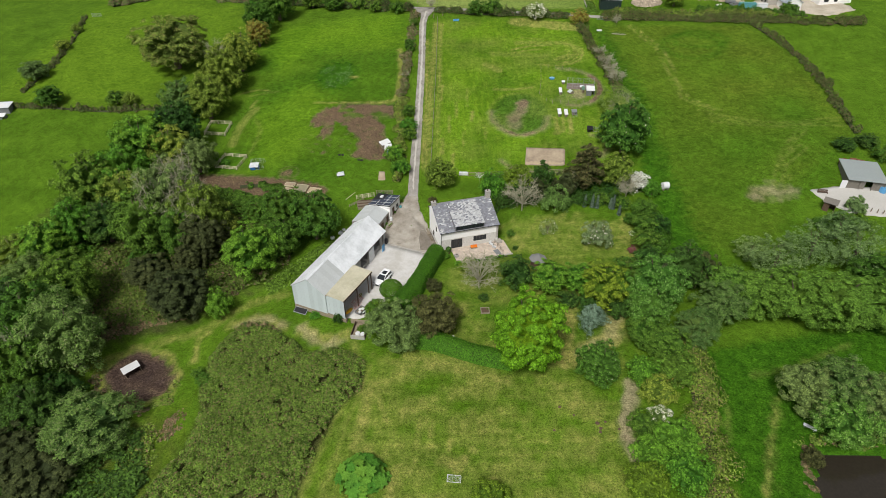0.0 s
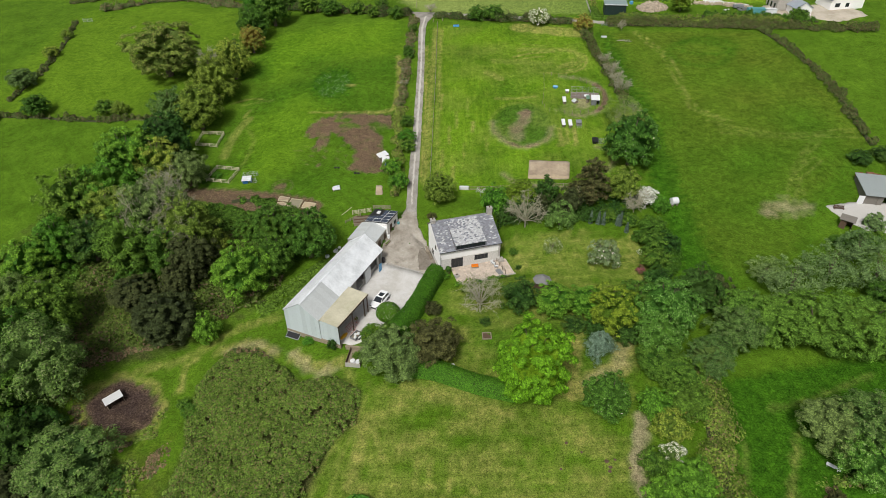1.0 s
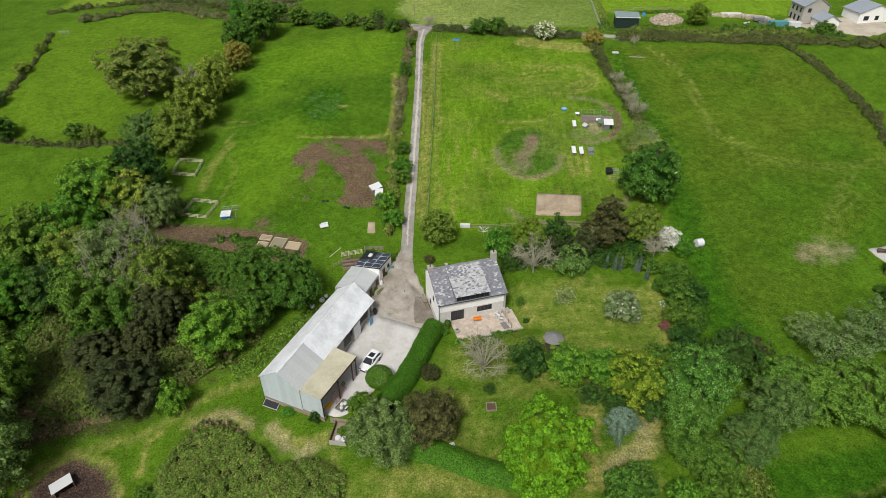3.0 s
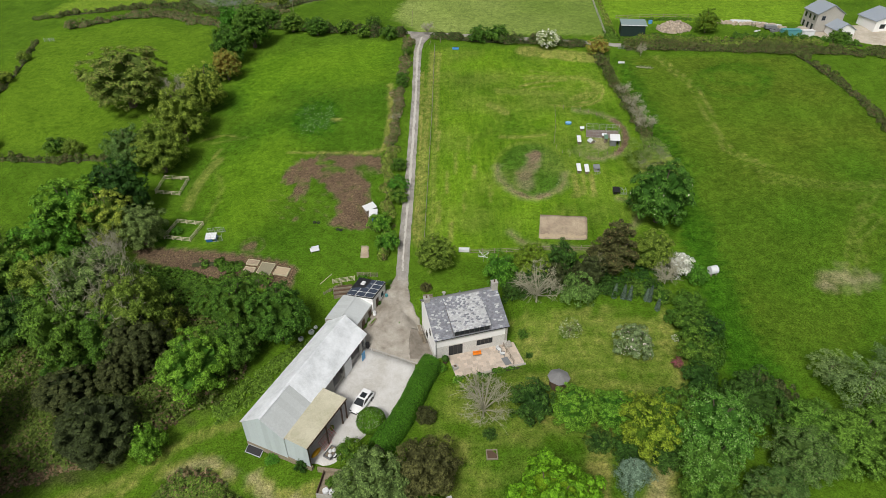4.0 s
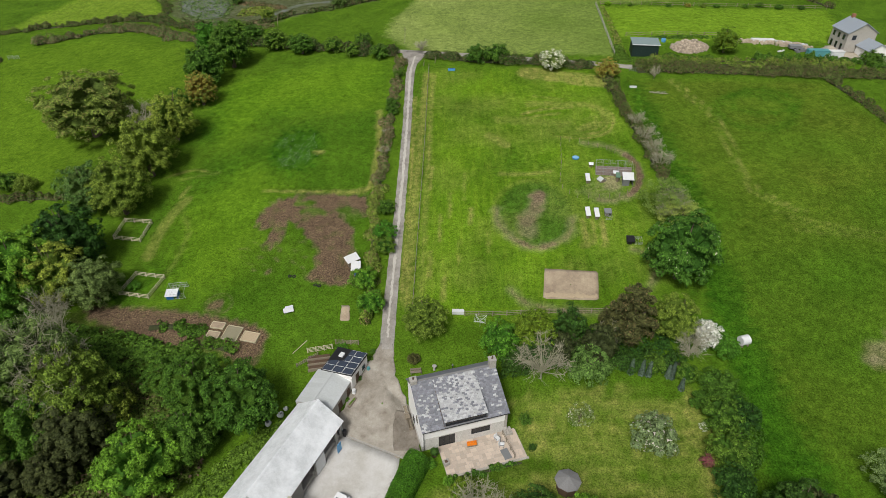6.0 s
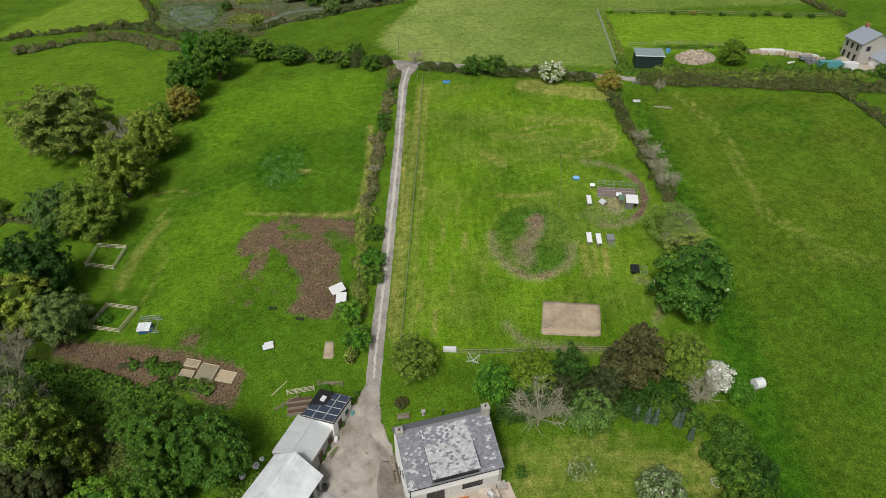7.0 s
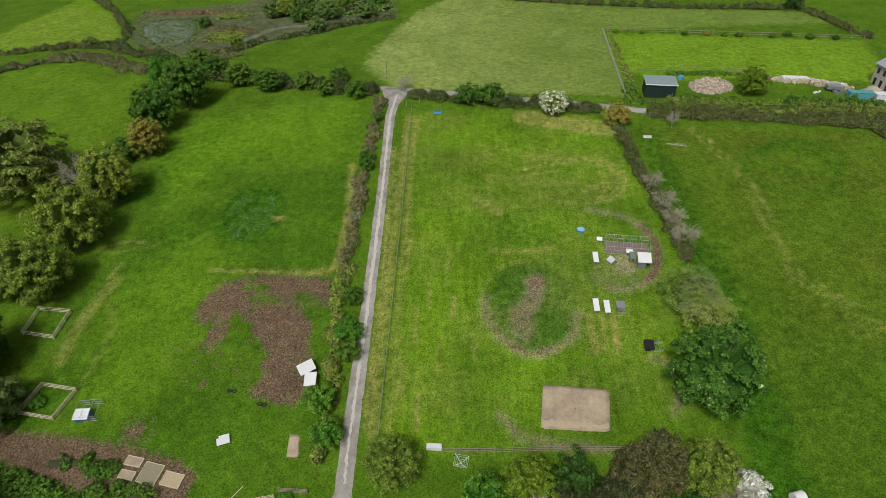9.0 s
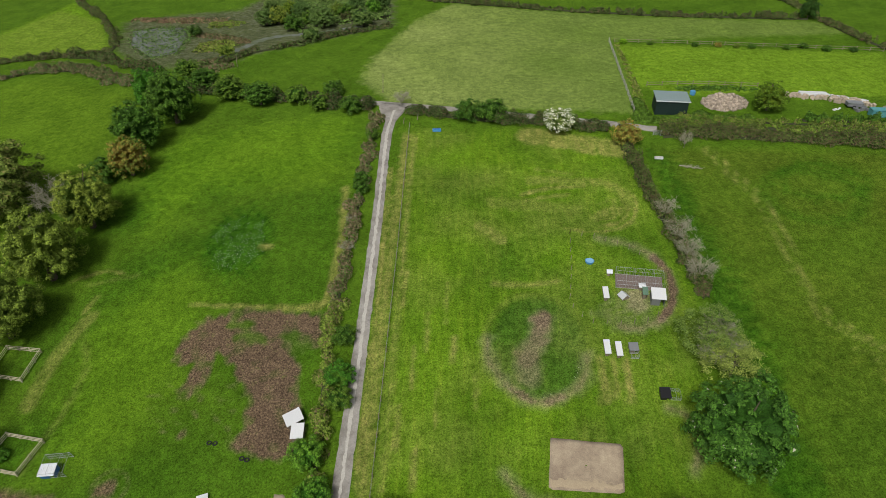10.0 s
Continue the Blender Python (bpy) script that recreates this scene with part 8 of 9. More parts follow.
part("pole_shaft", rod(bmesh.new(), (0, 0, 0.1), (1.9, 2.4, gz(-19.8, 118) - gz(-21.7, 115.6) + 0.1), 0.06), PALE_TIMBER, pole)
tub_white = trough("feed_trough", "white feed trough beside the fence", 4.7, 122.4, -2, 2.0, 0.7, 0.55, WHITE)
part("trough_cover", box(-1.0, 1.0, -0.35, 0.35, 0.55, 0.62, None, 0.02), WHITE, tub_white)
dryer = thing("rotary_dryer", 8.2, 119.6, "white rotary clothes dryer on the grass", "clothes dryer")
part("dryer_pole", rod(bmesh.new(), (0, 0, 0), (0, 0, 1.9), 0.03), GALV, dryer)
for k in range(4):
    a = k * math.pi / 2 + 0.6
    part("dryer_arm", rod(bmesh.new(), (0, 0, 1.2), (math.cos(a) * 1.3, math.sin(a) * 1.3, 1.75), 0.03), WHITE, dryer)
for rr in (0.6, 0.95, 1.25):
    bm = bmesh.new()
    for k in range(4):
        a, b = k * math.pi / 2 + 0.6, (k + 1) * math.pi / 2 + 0.6
        rod(bm, (math.cos(a) * rr, math.sin(a) * rr, 1.2 + 0.42 * rr), (math.cos(b) * rr, math.sin(b) * rr, 1.2 + 0.42 * rr), 0.012, 4)
    part("line", bm, WHITE, dryer)


def ark(x, y, rot, w, l, h0, h1, label, wall=None, roof=None, name="pig_ark", category="animal hut", front=0.65):
    """A small hut with a sloping sheet roof."""
    a = thing(name, x, y, label, category, rot, lay=True)
    wall, roof = wall or TIMBER, roof or WHITE
    for x0, x1, y0, y1 in ((-w / 2, -w / 2 + 0.05, -l / 2 + 0.05, l / 2 - 0.05), (w / 2 - 0.05, w / 2, -l / 2 + 0.05, l / 2 - 0.05), (-w / 2, w / 2, l / 2 - 0.05, l / 2)):
        part("wall_board", box(x0, x1, y0, y1, -0.1, min(h0, h1) - 0.02), wall, a)
    part("front_board", box(-w / 2, w * (front - 0.5), -l / 2, -l / 2 + 0.05, -0.1, min(h0, h1) - 0.02), wall, a)
    part("roof_sheet", slab(bmesh.new(), [(-w / 2 - 0.12, -l / 2 - 0.12, h0), (w / 2 + 0.12, -l / 2 - 0.12, h0), (w / 2 + 0.12, l / 2 + 0.12, h1), (-w / 2 - 0.12, l / 2 + 0.12, h1)], 0.05), roof, a, "pale sheet roof")
    return a


ark(-14.1, 134.6, 30, 2.2, 1.9, 1.3, 1.1, "low white-roofed pig ark on bare soil")
ark(-13.2, 132.6, 2, 1.5, 1.9, 1.15, 1.3, "small white-roofed animal hut beside a barrel")
ark(-52.7, 70.6, 42, 2.6, 2.1, 1.35, 0.8, "white-roofed pig ark on a round soil patch", front=0.04)
ark(38.8, 153.0, -8, 1.95, 1.95, 1.6, 1.8, "chicken house with a white sheet roof", GREY, WHITE, "chicken_house")
ark(37.1, 154.0, -8, 0.6, 1.3, 1.2, 1.3, "small green-roofed hen box", TIMBER, surface("green_roofing", (0.12, 0.22, 0.15), 0.7), "hen_box")
ark(37.0, 155.3, -8, 0.9, 0.6, 0.9, 1.0, "grey-roofed hen box against the run", TIMBER, SHEET, "hen_box")
ark(31.2, 154.3, -3, 0.62, 2.0, 0.8, 0.95, "long white-roofed hen ark on the grass", TIMBER, WHITE, "hen_ark")
ark(29.6, 144.4, -2, 0.65, 2.1, 0.85, 1.0, "long white-roofed hen ark on the grass", TIMBER, WHITE, "hen_ark")
ark(31.2, 144.0, -2, 0.65, 2.1, 0.85, 1.0, "long white-roofed hen ark on the grass", TIMBER, WHITE, "hen_ark")
ark(33.3, 144.2, -2, 1.1, 1.1, 0.9, 1.0, "grey-roofed coop with a small wire run", TIMBER, GREY, "hen_coop")
ark(36.0, 136.9, -4, 1.2, 1.4, 0.75, 0.85, "black-roofed rabbit hutch with a wire run", BLACK, BLACK, "rabbit_hutch")
ark(-45.0, 128.2, 2, 1.9, 1.4, 0.9, 1.1, "blue hutch with a pale roof inside a wire cage", BLUE, SHEET, "hutch")
ark(32.6, 158.6, -8, 0.7, 0.55, 0.7, 0.8, "small pale nest box beside the run", TIMBER, SHEET, "nest_box")


def kennel(x, y, rot):
    k = thing("hen_kennel", x, y, "grey ridge-roofed hen kennel", "animal hut", rot)
    bm = prism(bmesh.new(), [(-0.6, 0), (-0.6, 0.42), (0, 0.88), (0.6, 0.42), (0.6, 0)], -0.55, 0.55)
    part("kennel_body", bm, TIMBER, k)
    for s in (-1, 1):
        part("roof_board", slab(bmesh.new(), [(0, -0.68, 0.94), (0, 0.68, 0.94), (s * 0.76, 0.68, 0.35), (s * 0.76, -0.68, 0.35)], 0.04), SHEET_OLD, k)


kennel(33.9, 153.8, 25)


def wire_run(name, label, x, y, rot, l, w, h, bays, floor=None, roofed=True):
    r = thing(name, x, y, label, "wire run", rot, lay=True)
    if floor:
        part("run_floor", box(0, l, 0, w, -0.1, 0.04), floor, r)
    for i in range(bays + 1):
        u = l * i / bays
        for v in (0, w):
            part("run_post", rod(bmesh.new(), (u, v, -0.1), (u, v, h), 0.024, 6), GALV, r)
        part("cross_rail", rod(bmesh.new(), (u, 0, h), (u, w, h), 0.02, 6), GALV, r)
    for v in (0, w):
        for z in (0.05, h * 0.5, h):
            part("long_rail", rod(bmesh.new(), (0, v, z), (l, v, z), 0.02, 6), GALV, r)
    bm = bmesh.new()
    n = int(l / 0.22)
    for i in range(n):
        u = l * (i + 0.5) / n
        rod(bm, (u, 0, 0), (u, 0, h), 0.006, 3), rod(bm, (u, w, 0), (u, w, h), 0.006, 3)
        if roofed:
            rod(bm, (u, 0, h), (u, w, h), 0.006, 3)
    tagged(part("mesh_wire", bm, GALV, r, "fine galvanised mesh"), kind="stuff")
    return r


wire_run("chicken_run", "galvanised wire chicken run on a soil floor", 33.1, 155.9, -9.5, 7.2, 2.9, 1.7, 5, surface("run_soil", (0.2, 0.16, 0.14), 0.95, 0.2))
wire_run("rabbit_run", "low wire run beside a hutch", 36.7, 136.2, -4, 1.3, 1.4, 0.6, 2)
wire_run("hen_run", "low wire run on the coop", 32.75, 142.8, -2, 1.1, 0.85, 0.7, 2)
wire_run("wire_cage", "green-grey wire cage over a blue hutch", -45.9, 127.5, 4, 3.2, 2.7, 1.2, 3)
fence("netting_fence", "thin wire netting fence round the hens", [(27.6, 168.0), (26.7, 159.7), (25.4, 152.7), (27.9, 149.2), (32.4, 148.6), (36.6, 149.0), (39.2, 150.6), (40.6, 153.6), (41.0, 157.1), (40.0, 160.6), (37.2, 163.7), (32.5, 166.6), (27.6, 168.0)], 2.0, 1.0, 0, TIMBER, 0.035, True)
tubb = thing("paddling_pool", 29.9, 161.4, "light blue plastic tub in the paddock", "tub")
part("tub_wall", cyl(bmesh.new(), 0.65, 0.35, None, 20, 0.75), LIGHT_BLUE, tubb)
part("tub_water", cyl(bmesh.new(), 0.62, 0.03, Matrix.Translation((0, 0, 0.34)), 20), SKY_BLUE, tubb)
bt = thing("blue_trough", 4.2, 201.4, "blue plastic feed trough by the hedge", "trough", 5)
part("trough_shell", box(-0.9, 0.9, -0.45, 0.45, 0, 0.5, None, 0.06), LIGHT_BLUE, bt)
part("trough_inside", box(-0.75, 0.75, -0.3, 0.3, 0.49, 0.52), BLUE, bt)
ft = thing("feeding_table", -23.9, 124.0, "white-topped low table on the paddock grass", "table", 20)
part("table_top", box(-0.85, 0.85, -0.55, 0.55, 0.38, 0.46, pose(0, 0, 0, 6), 0.02), WHITE, ft)
part("table_shelf", box(-0.5, 0.9, 0.35, 0.75, 0.6, 0.66, None, 0.02), SHEET, ft)
for sx in (-0.7, 0.7):
    for sy in (-0.4, 0.4):
        part("leg", box(sx - 0.05, sx + 0.05, sy - 0.05, sy + 0.05, -0.1, 0.4), TIMBER, ft)
tagged(blob("bare_plot", [(-15.0, 124.9), (-13.6, 124.7), (-13.3, 121.6), (-14.9, 121.7)], 0.04, SAND, 3, 0.05, 0.5), "small rectangle of bare reddish earth", "soil", kind="structure")
for x, y in ((-25.1, 131.7), (-24.3, 131.6), (-20.2, 129.5), (-19.5, 129.3)):
    ty = thing("old_tyre", x, y, "old black tyre lying on the grass", "tyre", group="old tyres in the paddock")
    bm = bmesh.new()
    n, mseg = 18, 6
    vs = [[bm.verts.new(((0.27 + 0.09 * math.cos(b)) * math.cos(a), (0.27 + 0.09 * math.cos(b)) * math.sin(a), 0.1 + 0.1 * math.sin(b))) for b in np.linspace(0, math.tau, mseg, endpoint=False)] for a in np.linspace(0, math.tau, n, endpoint=False)]
    for i in range(n):
        for j in range(mseg):
            bm.faces.new((vs[i][j], vs[(i + 1) % n][j], vs[(i + 1) % n][(j + 1) % mseg], vs[i][(j + 1) % mseg]))
    part("tyre_ring", bm, RUBBER, ty, smooth=True)


def raised_bed(x, y, rot, l, w, fill, label):
    b = thing("raised_bed", x, y, label, "planting bed", rot, group="raised beds on the soil", lay=True)
    for a in ((-l / 2, l / 2, -w / 2, -w / 2 + 0.08), (-l / 2, l / 2, w / 2 - 0.08, w / 2), (-l / 2, -l / 2 + 0.08, -w / 2 + 0.08, w / 2 - 0.08), (l / 2 - 0.08, l / 2, -w / 2 + 0.08, w / 2 - 0.08)):
        part("edging", box(*a, -0.2, 0.25), PALE_TIMBER, b)
    part("bed_fill", box(-l / 2 + 0.08, l / 2 - 0.08, -w / 2 + 0.08, w / 2 - 0.08, -0.2, 0.17), fill, b)


raised_bed(-35.3, 121.6, -12, 2.4, 1.3, SAND, "raised bed with bare brown soil")
raised_bed(-35.6, 119.8, -12, 2.2, 1.2, SAND, "raised bed with bare brown soil")
raised_bed(-32.5, 119.9, -14, 2.8, 2.8, surface("seed_bed", (0.26, 0.24, 0.16), 0.95), "square raised bed with dry grey soil")
raised_bed(-29.3, 119.0, -14, 2.8, 1.9, SAND_PALE, "raised bed filled with pale sand")
for pts in ([(-47, 121.6), (-42, 121.5), (-38, 119.8)], [(-40, 117.5), (-35, 117.6), (-31, 116.2)]):
    hedge("soft_fruit_row", "low row of soft fruit bushes on soil", pts, 2.2, 1.0, "mid", 30, 0.25, 0.5, "bushes")


# ================= far things =================
green_shed = thing("green_shed", 50.9, 204.3, "dark green field shed with a grey-green roof", "shed", -6)
part("shed_body", box(0, 6.6, 0, 4.0, -0.5, 3.2), DARK_GREEN, green_shed)
part("shed_roof", slab(bmesh.new(), [(-0.25, -0.3, 3.25), (6.85, -0.3, 3.25), (6.85, 4.3, 3.75), (-0.25, 4.3, 3.75)], 0.12), ROOF_GREY, green_shed)
part("roof_trim", box(-0.28, 6.88, -0.36, -0.3, 3.1, 3.3), SHEET, green_shed)
part("shed_door", box(2.4, 3.6, -0.06, 0.0, 0, 2.4), DARK_GREEN, green_shed)


def rubble_heap(x, y, rx, ry, h):
    r = random.Random(8)
    V, F = [], []
    for i in range(900):
        a, q = r.uniform(0, 6.283), math.sqrt(r.random())
        px, py = math.cos(a) * q * rx, math.sin(a) * q * ry
        pz = h * (1 - q**1.6) * (0.8 + 0.3 * math.sin(px * 1.3) * math.cos(py * 1.7)) + gz(x + px, y + py) - gz(x, y)
        s, k = r.uniform(0.12, 0.4), len(V)
        m = Euler((r.uniform(0, 3), r.uniform(0, 3), r.uniform(0, 3))).to_matrix()
        for cx in (-1, 1):
            for cy in (-1, 1):
                for cz in (-1, 1):
                    V.append(tuple(Vector((px, py, pz)) + m @ Vector((cx * s, cy * s * r.uniform(0.6, 1), cz * s * 0.5))))
        F += [tuple(k + j for j in f) for f in ((0, 1, 3, 2), (4, 6, 7, 5), (0, 4, 5, 1), (2, 3, 7, 6), (0, 2, 6, 4), (1, 5, 7, 3))]
    ob = quads("rubble_heap", V, F, RUBBLE)
    ob.location = (x, y, gz(x, y))
    tagged(ob, "heap of broken stone rubble on rough grass", "rubble", kind="stuff")
    bm = bmesh.new()
    bmesh.ops.create_uvsphere(bm, u_segments=24, v_segments=12, radius=1, matrix=Matrix.Diagonal((rx * 0.8, ry * 0.8, h * 0.6, 1)))
    core = part("rubble_core", bm, RUBBLE, None)
    core.location = (x, y, gz(x, y))
    tagged(core, "earth and stone inside the rubble heap", "rubble", kind="structure")


rubble_heap(66.9, 208.0, 4.8, 3.4, 1.9)


def far_house(name, label, x, y, rot, w, d, eave, ridge, wall, roof, wins, category="house"):
    """A small house: gables at the ends of y, ridge along y."""
    h = thing(name, x, y, label, category, rot)
    for x0, x1, y0, y1 in ((0, 0.35, 0.35, d - 0.35), (w - 0.35, w, 0.35, d - 0.35)):
        part("side_wall", box(x0, x1, y0, y1, -1.0, eave), wall, h)
    for y0 in (0, d - 0.35):
        bm = prism(bmesh.new(), [(0, -1.0), (0, eave), (w / 2, ridge - 0.1), (w, eave), (w, -1.0)], y0, y0 + 0.35)
        part("gable_wall", bm, wall, h)
    for s in (-1, 1):
        xa, xb = w / 2, w / 2 + s * (w / 2 + 0.35)
        part("roof_slope", slab(bmesh.new(), [(xa, -0.3, ridge + 0.03), (xa, d + 0.3, ridge + 0.03), (xb, d + 0.3, eave - 0.12), (xb, -0.3, eave - 0.12)], 0.12), roof, h)
    for face, u, z, ww, hh in wins:
        if face == "w":
            win = part("window", box(-0.04, 0.05, u, u + ww, z, z + hh), GREY, h)
            part("pane", box(-0.06, -0.04, u + 0.08, u + ww - 0.08, z + 0.08, z + hh - 0.08), GLASS, win)
        else:
            win = part("window", box(u, u + ww, -0.04, 0.05, z, z + hh), GREY, h)
            part("pane", box(u + 0.08, u + ww - 0.08, -0.06, -0.04, z + 0.08, z + hh - 0.08), GLASS, win)
    return h


FAR_SLATE = surface("blue_grey_slate", (0.3, 0.34, 0.39), 0.6, 0.12, 1.0)
sh = far_house("stone_house", "new stone house with a blue-grey slate roof", 103.0, 200.9, 4, 7.4, 6.6, 5.1, 7.4, STONE, FAR_SLATE,
               [("w", 0.9, 3.1, 0.9, 1.3), ("w", 2.9, 3.1, 0.9, 1.3), ("w", 4.9, 3.1, 0.9, 1.3), ("w", 0.9, 0.5, 0.9, 1.7), ("w", 2.9, 0.5, 0.9, 1.7), ("w", 4.9, 0.5, 0.9, 1.7), ("s", 1.2, 3.3, 1.1, 1.2)])
part("chimney", box(3.4, 4.1, 5.4, 6.1, 6.9, 8.2), surface("red_brick", (0.35, 0.16, 0.1), 0.9), sh)
far_house("white_extension", "white rendered extension with a slate roof", 106.4, 196.0, 4, 5.2, 4.9, 2.7, 4.3, RENDERED, FAR_SLATE, [("s", 1.0, 0.9, 0.8, 1.1), ("s", 2.6, 0.9, 1.5, 1.1)])
far_house("white_bungalow", "white rendered bungalow with a grey roof", 118.5, 199.4, 8, 11.0, 7.0, 3.2, 5.2, RENDERED, FAR_SLATE, [("s", 1.5, 1.0, 1.6, 1.2), ("s", 5.0, 1.0, 1.2, 1.2)])
tagged(blob("house_yard", [(97.5, 203), (102, 205.5), (110, 205), (117.3, 204.2), (126, 203), (128, 195), (117.7, 191.5), (111, 194.6), (104, 196.8), (98.5, 198.2)], 0.2, SITE_YARD, 8, 0.2), "pale building yard round the new house", "pavement", kind="structure")
tank3 = thing("turquoise_container", 96.6, 200.3, "turquoise covered skip in the building yard", "container", -4)
part("container_body", box(-2.6, 2.6, -0.9, 0.9, 0, 1.5, None, 0.1), TURQUOISE, tank3)
part("container_lid", box(-2.65, 2.65, -0.95, 0.95, 1.5, 1.58, None, 0.03), TURQUOISE, tank3)
cab = thing("white_cabin", 100.6, 199.2, "white site cabin in the building yard", "cabin", 0)
part("cabin_body", box(-1.6, 1.6, -0.8, 0.8, 0, 1.5, None, 0.05), SHEET, cab)
part("cabin_roof", box(-1.7, 1.7, -0.9, 0.9, 1.5, 1.6, None, 0.03), WHITE, cab)
for x, y, l, w, h, rot, mat, lab in ((91.5, 206.5, 3.4, 1.4, 0.8, -20, RUBBLE, "heap of building stone"), (93.5, 203.0, 2.6, 1.3, 0.9, 8, GREY, "grey site machine in the building yard"), (89.0, 203.6, 1.6, 0.5, 0.3, 30, WHITE, "white board lying by the yard")):
    st = thing("building_material", x, y, lab, "building material", rot)
    rg = random.Random(int(x))
    for i in range(max(3, int(l * 3))):
        px, py, s = rg.uniform(-l / 2, l / 2), rg.uniform(-w / 2, w / 2), rg.uniform(0.2, 0.45)
        part("block", box(px - s, px + s, py - s * 0.6, py + s * 0.6, -0.1, h * rg.uniform(0.5, 1), pose(0, 0, 0, 0, 0, 0), 0.03), mat, st)
def site_trailer(x, y, rot):
    t = thing("site_trailer", x, y, "dark grey covered box trailer in the building yard", "trailer", rot)
    part("trailer_box", box(-1.5, 1.5, -0.8, 0.8, 0.45, 1.15, None, 0.04), GREY, t)
    part("trailer_cover", box(-1.55, 1.55, -0.85, 0.85, 1.15, 1.25, None, 0.03), GALV, t)
    part("drawbar", rod(bmesh.new(), (-1.5, 0, 0.5), (-2.6, 0, 0.4), 0.05), GALV, t)
    for s in (-1, 1):
        wheel = part("wheel", cyl(bmesh.new(), 0.36, 0.2, Matrix.Translation((0.2, s * 0.92 + 0.1, 0.36)) @ Matrix.Rotation(radians(90), 4, "X"), 16), RUBBER, t)
        part("rim", cyl(bmesh.new(), 0.2, 0.22, Matrix.Translation((0.2, s * 0.92 + 0.11, 0.36)) @ Matrix.Rotation(radians(90), 4, "X"), 10), GALV, wheel)


def stone_row(name, label, pts, wide, high, mat, seed):
    """A low tumbled row of building stones along a line."""
    line, r = resample(pts, 0.5), random.Random(seed)
    ox, oy = line[0]
    t = thing(name, ox, oy, label, "rubble")
    for x, y in line:
        for _ in range(2):
            a, b, k = x + r.uniform(-0.3, 0.3) - ox, y + r.uniform(-wide, wide) - oy, r.uniform(0.2, 0.42)
            z = gz(a + ox, b + oy) - gz(ox, oy)
            part("stone", box(-k, k, -k * 0.7, k * 0.7, -0.1, high * r.uniform(0.5, 1.1), Matrix.Translation((a, b, z)) @ pose(0, 0, 0, r.uniform(-14, 14), r.uniform(-14, 14), r.uniform(0, 180))), mat, t)


site_trailer(92.6, 204.2, 172)
stone_row("stone_row", "tumbled row of building stone above the lawn", [(79.5, 210.6), (86.3, 208.6), (92.8, 206.9), (97, 204.6)], 0.7, 0.8, RUBBLE, 21)
stone_row("white_sheeting", "long strip of white sheeting along the stones", [(89.3, 209.4), (93.0, 207.6), (96.4, 206.0)], 0.35, 0.5, WHITE, 22)
bb = thing("white_sheet_stack", 86.7, 210.0, "flat stack of white sheets on stone", "building material", -5)
part("sheet_stack", box(-2.9, 2.9, -0.7, 0.7, 0, 0.7, None, 0.05), WHITE, bb)
part("timber_bearer", box(-2.8, 2.8, -0.6, 0.6, -0.2, 0.0), TIMBER, bb)
drum("blue_barrel", "blue plastic barrel lying behind the green shed", 61.3, 212.3, 0.6, 0.9, LIGHT_BLUE)
fence("rail_fence", "old grey timber fence behind the green shed", [(52.5, 217.6), (64.8, 217.2), (76.6, 214.8)], 3.2, 1.1, 2, TIMBER)
thicket("nettles", "green nettles and weeds round the green shed", [(46, 200.5), (46.5, 208), (49.5, 214.5), (50.4, 203.6), (58, 203.4), (61, 206), (62.5, 203.5), (71, 202.6), (71, 199), (58, 200.5)], 1.0, "mid", 18, 0.26, "weeds")
thicket("nettles", "green weeds behind the rubble heap", [(58.5, 214), (70, 213.5), (76.5, 212.4), (76.5, 214.4), (66, 216.6), (58.5, 216.8)], 0.9, "mid", 14, 0.26, "weeds")
thicket("weeds", "rough weeds along the field fence", [(48.2, 206.5), (49.2, 222), (50.8, 244), (51.8, 244), (51.0, 222), (50.0, 206.5)], 0.6, "bramble", 14, 0.24, "weeds")
# gate and lane mouth at the top of the east field
gt = thing("field_gate", 48.6, 196.3, "galvanised field gate in the hedge gap", "gate", -6)
for k in range(5):
    part("gate_bar", rod(bmesh.new(), (0, 0, 0.2 + k * 0.23), (3.0, 0, 0.2 + k * 0.23), 0.03), GALV, gt)
for x in (0, 1.5, 3.0):
    part("gate_upright", rod(bmesh.new(), (x, 0, 0.0), (x, 0, 1.2), 0.04), GALV, gt)
tagged(ribbon("lane", [(-14, 216.2), (-7, 214.2), (18, 207.7), (40, 201.6), (50, 198.6)], (2.4, 2.4, 2.4), 0.04, CHIPS, 3, 2.0, 0.1), "narrow lane between hedges", "road", kind="structure")
gt2 = thing("field_gate", -124.5, 221.8, "grey field gate in the corner of the field", "gate", 4)
for k in range(5):
    part("gate_bar", rod(bmesh.new(), (0, 0, 0.2 + k * 0.23), (3.2, 0, 0.2 + k * 0.23), 0.03), GALV, gt2)
for x in (0, 1.6, 3.2):
    part("gate_upright", rod(bmesh.new(), (x, 0, 0.0), (x, 0, 1.2), 0.04), GALV, gt2)
for x, y, h in ((-8.9, 220.1, 4.5), (-49.6, 240.6, 3.2), (-0.2, 206.2, 1.4), (-3.2, 205.0, 1.3)):
    pp = thing("timber_post", x, y, "weathered upright timber post", "post")
    part("post_shaft", rod(bmesh.new(), (0, 0, -0.2), (0.25, 0.1, h), 0.08), TIMBER, pp)
br = thing("fallen_branch", 53.2, 184.7, "grey fallen branch lying in the field", "branch", -20)
bm = bmesh.new()
rg = random.Random(3)
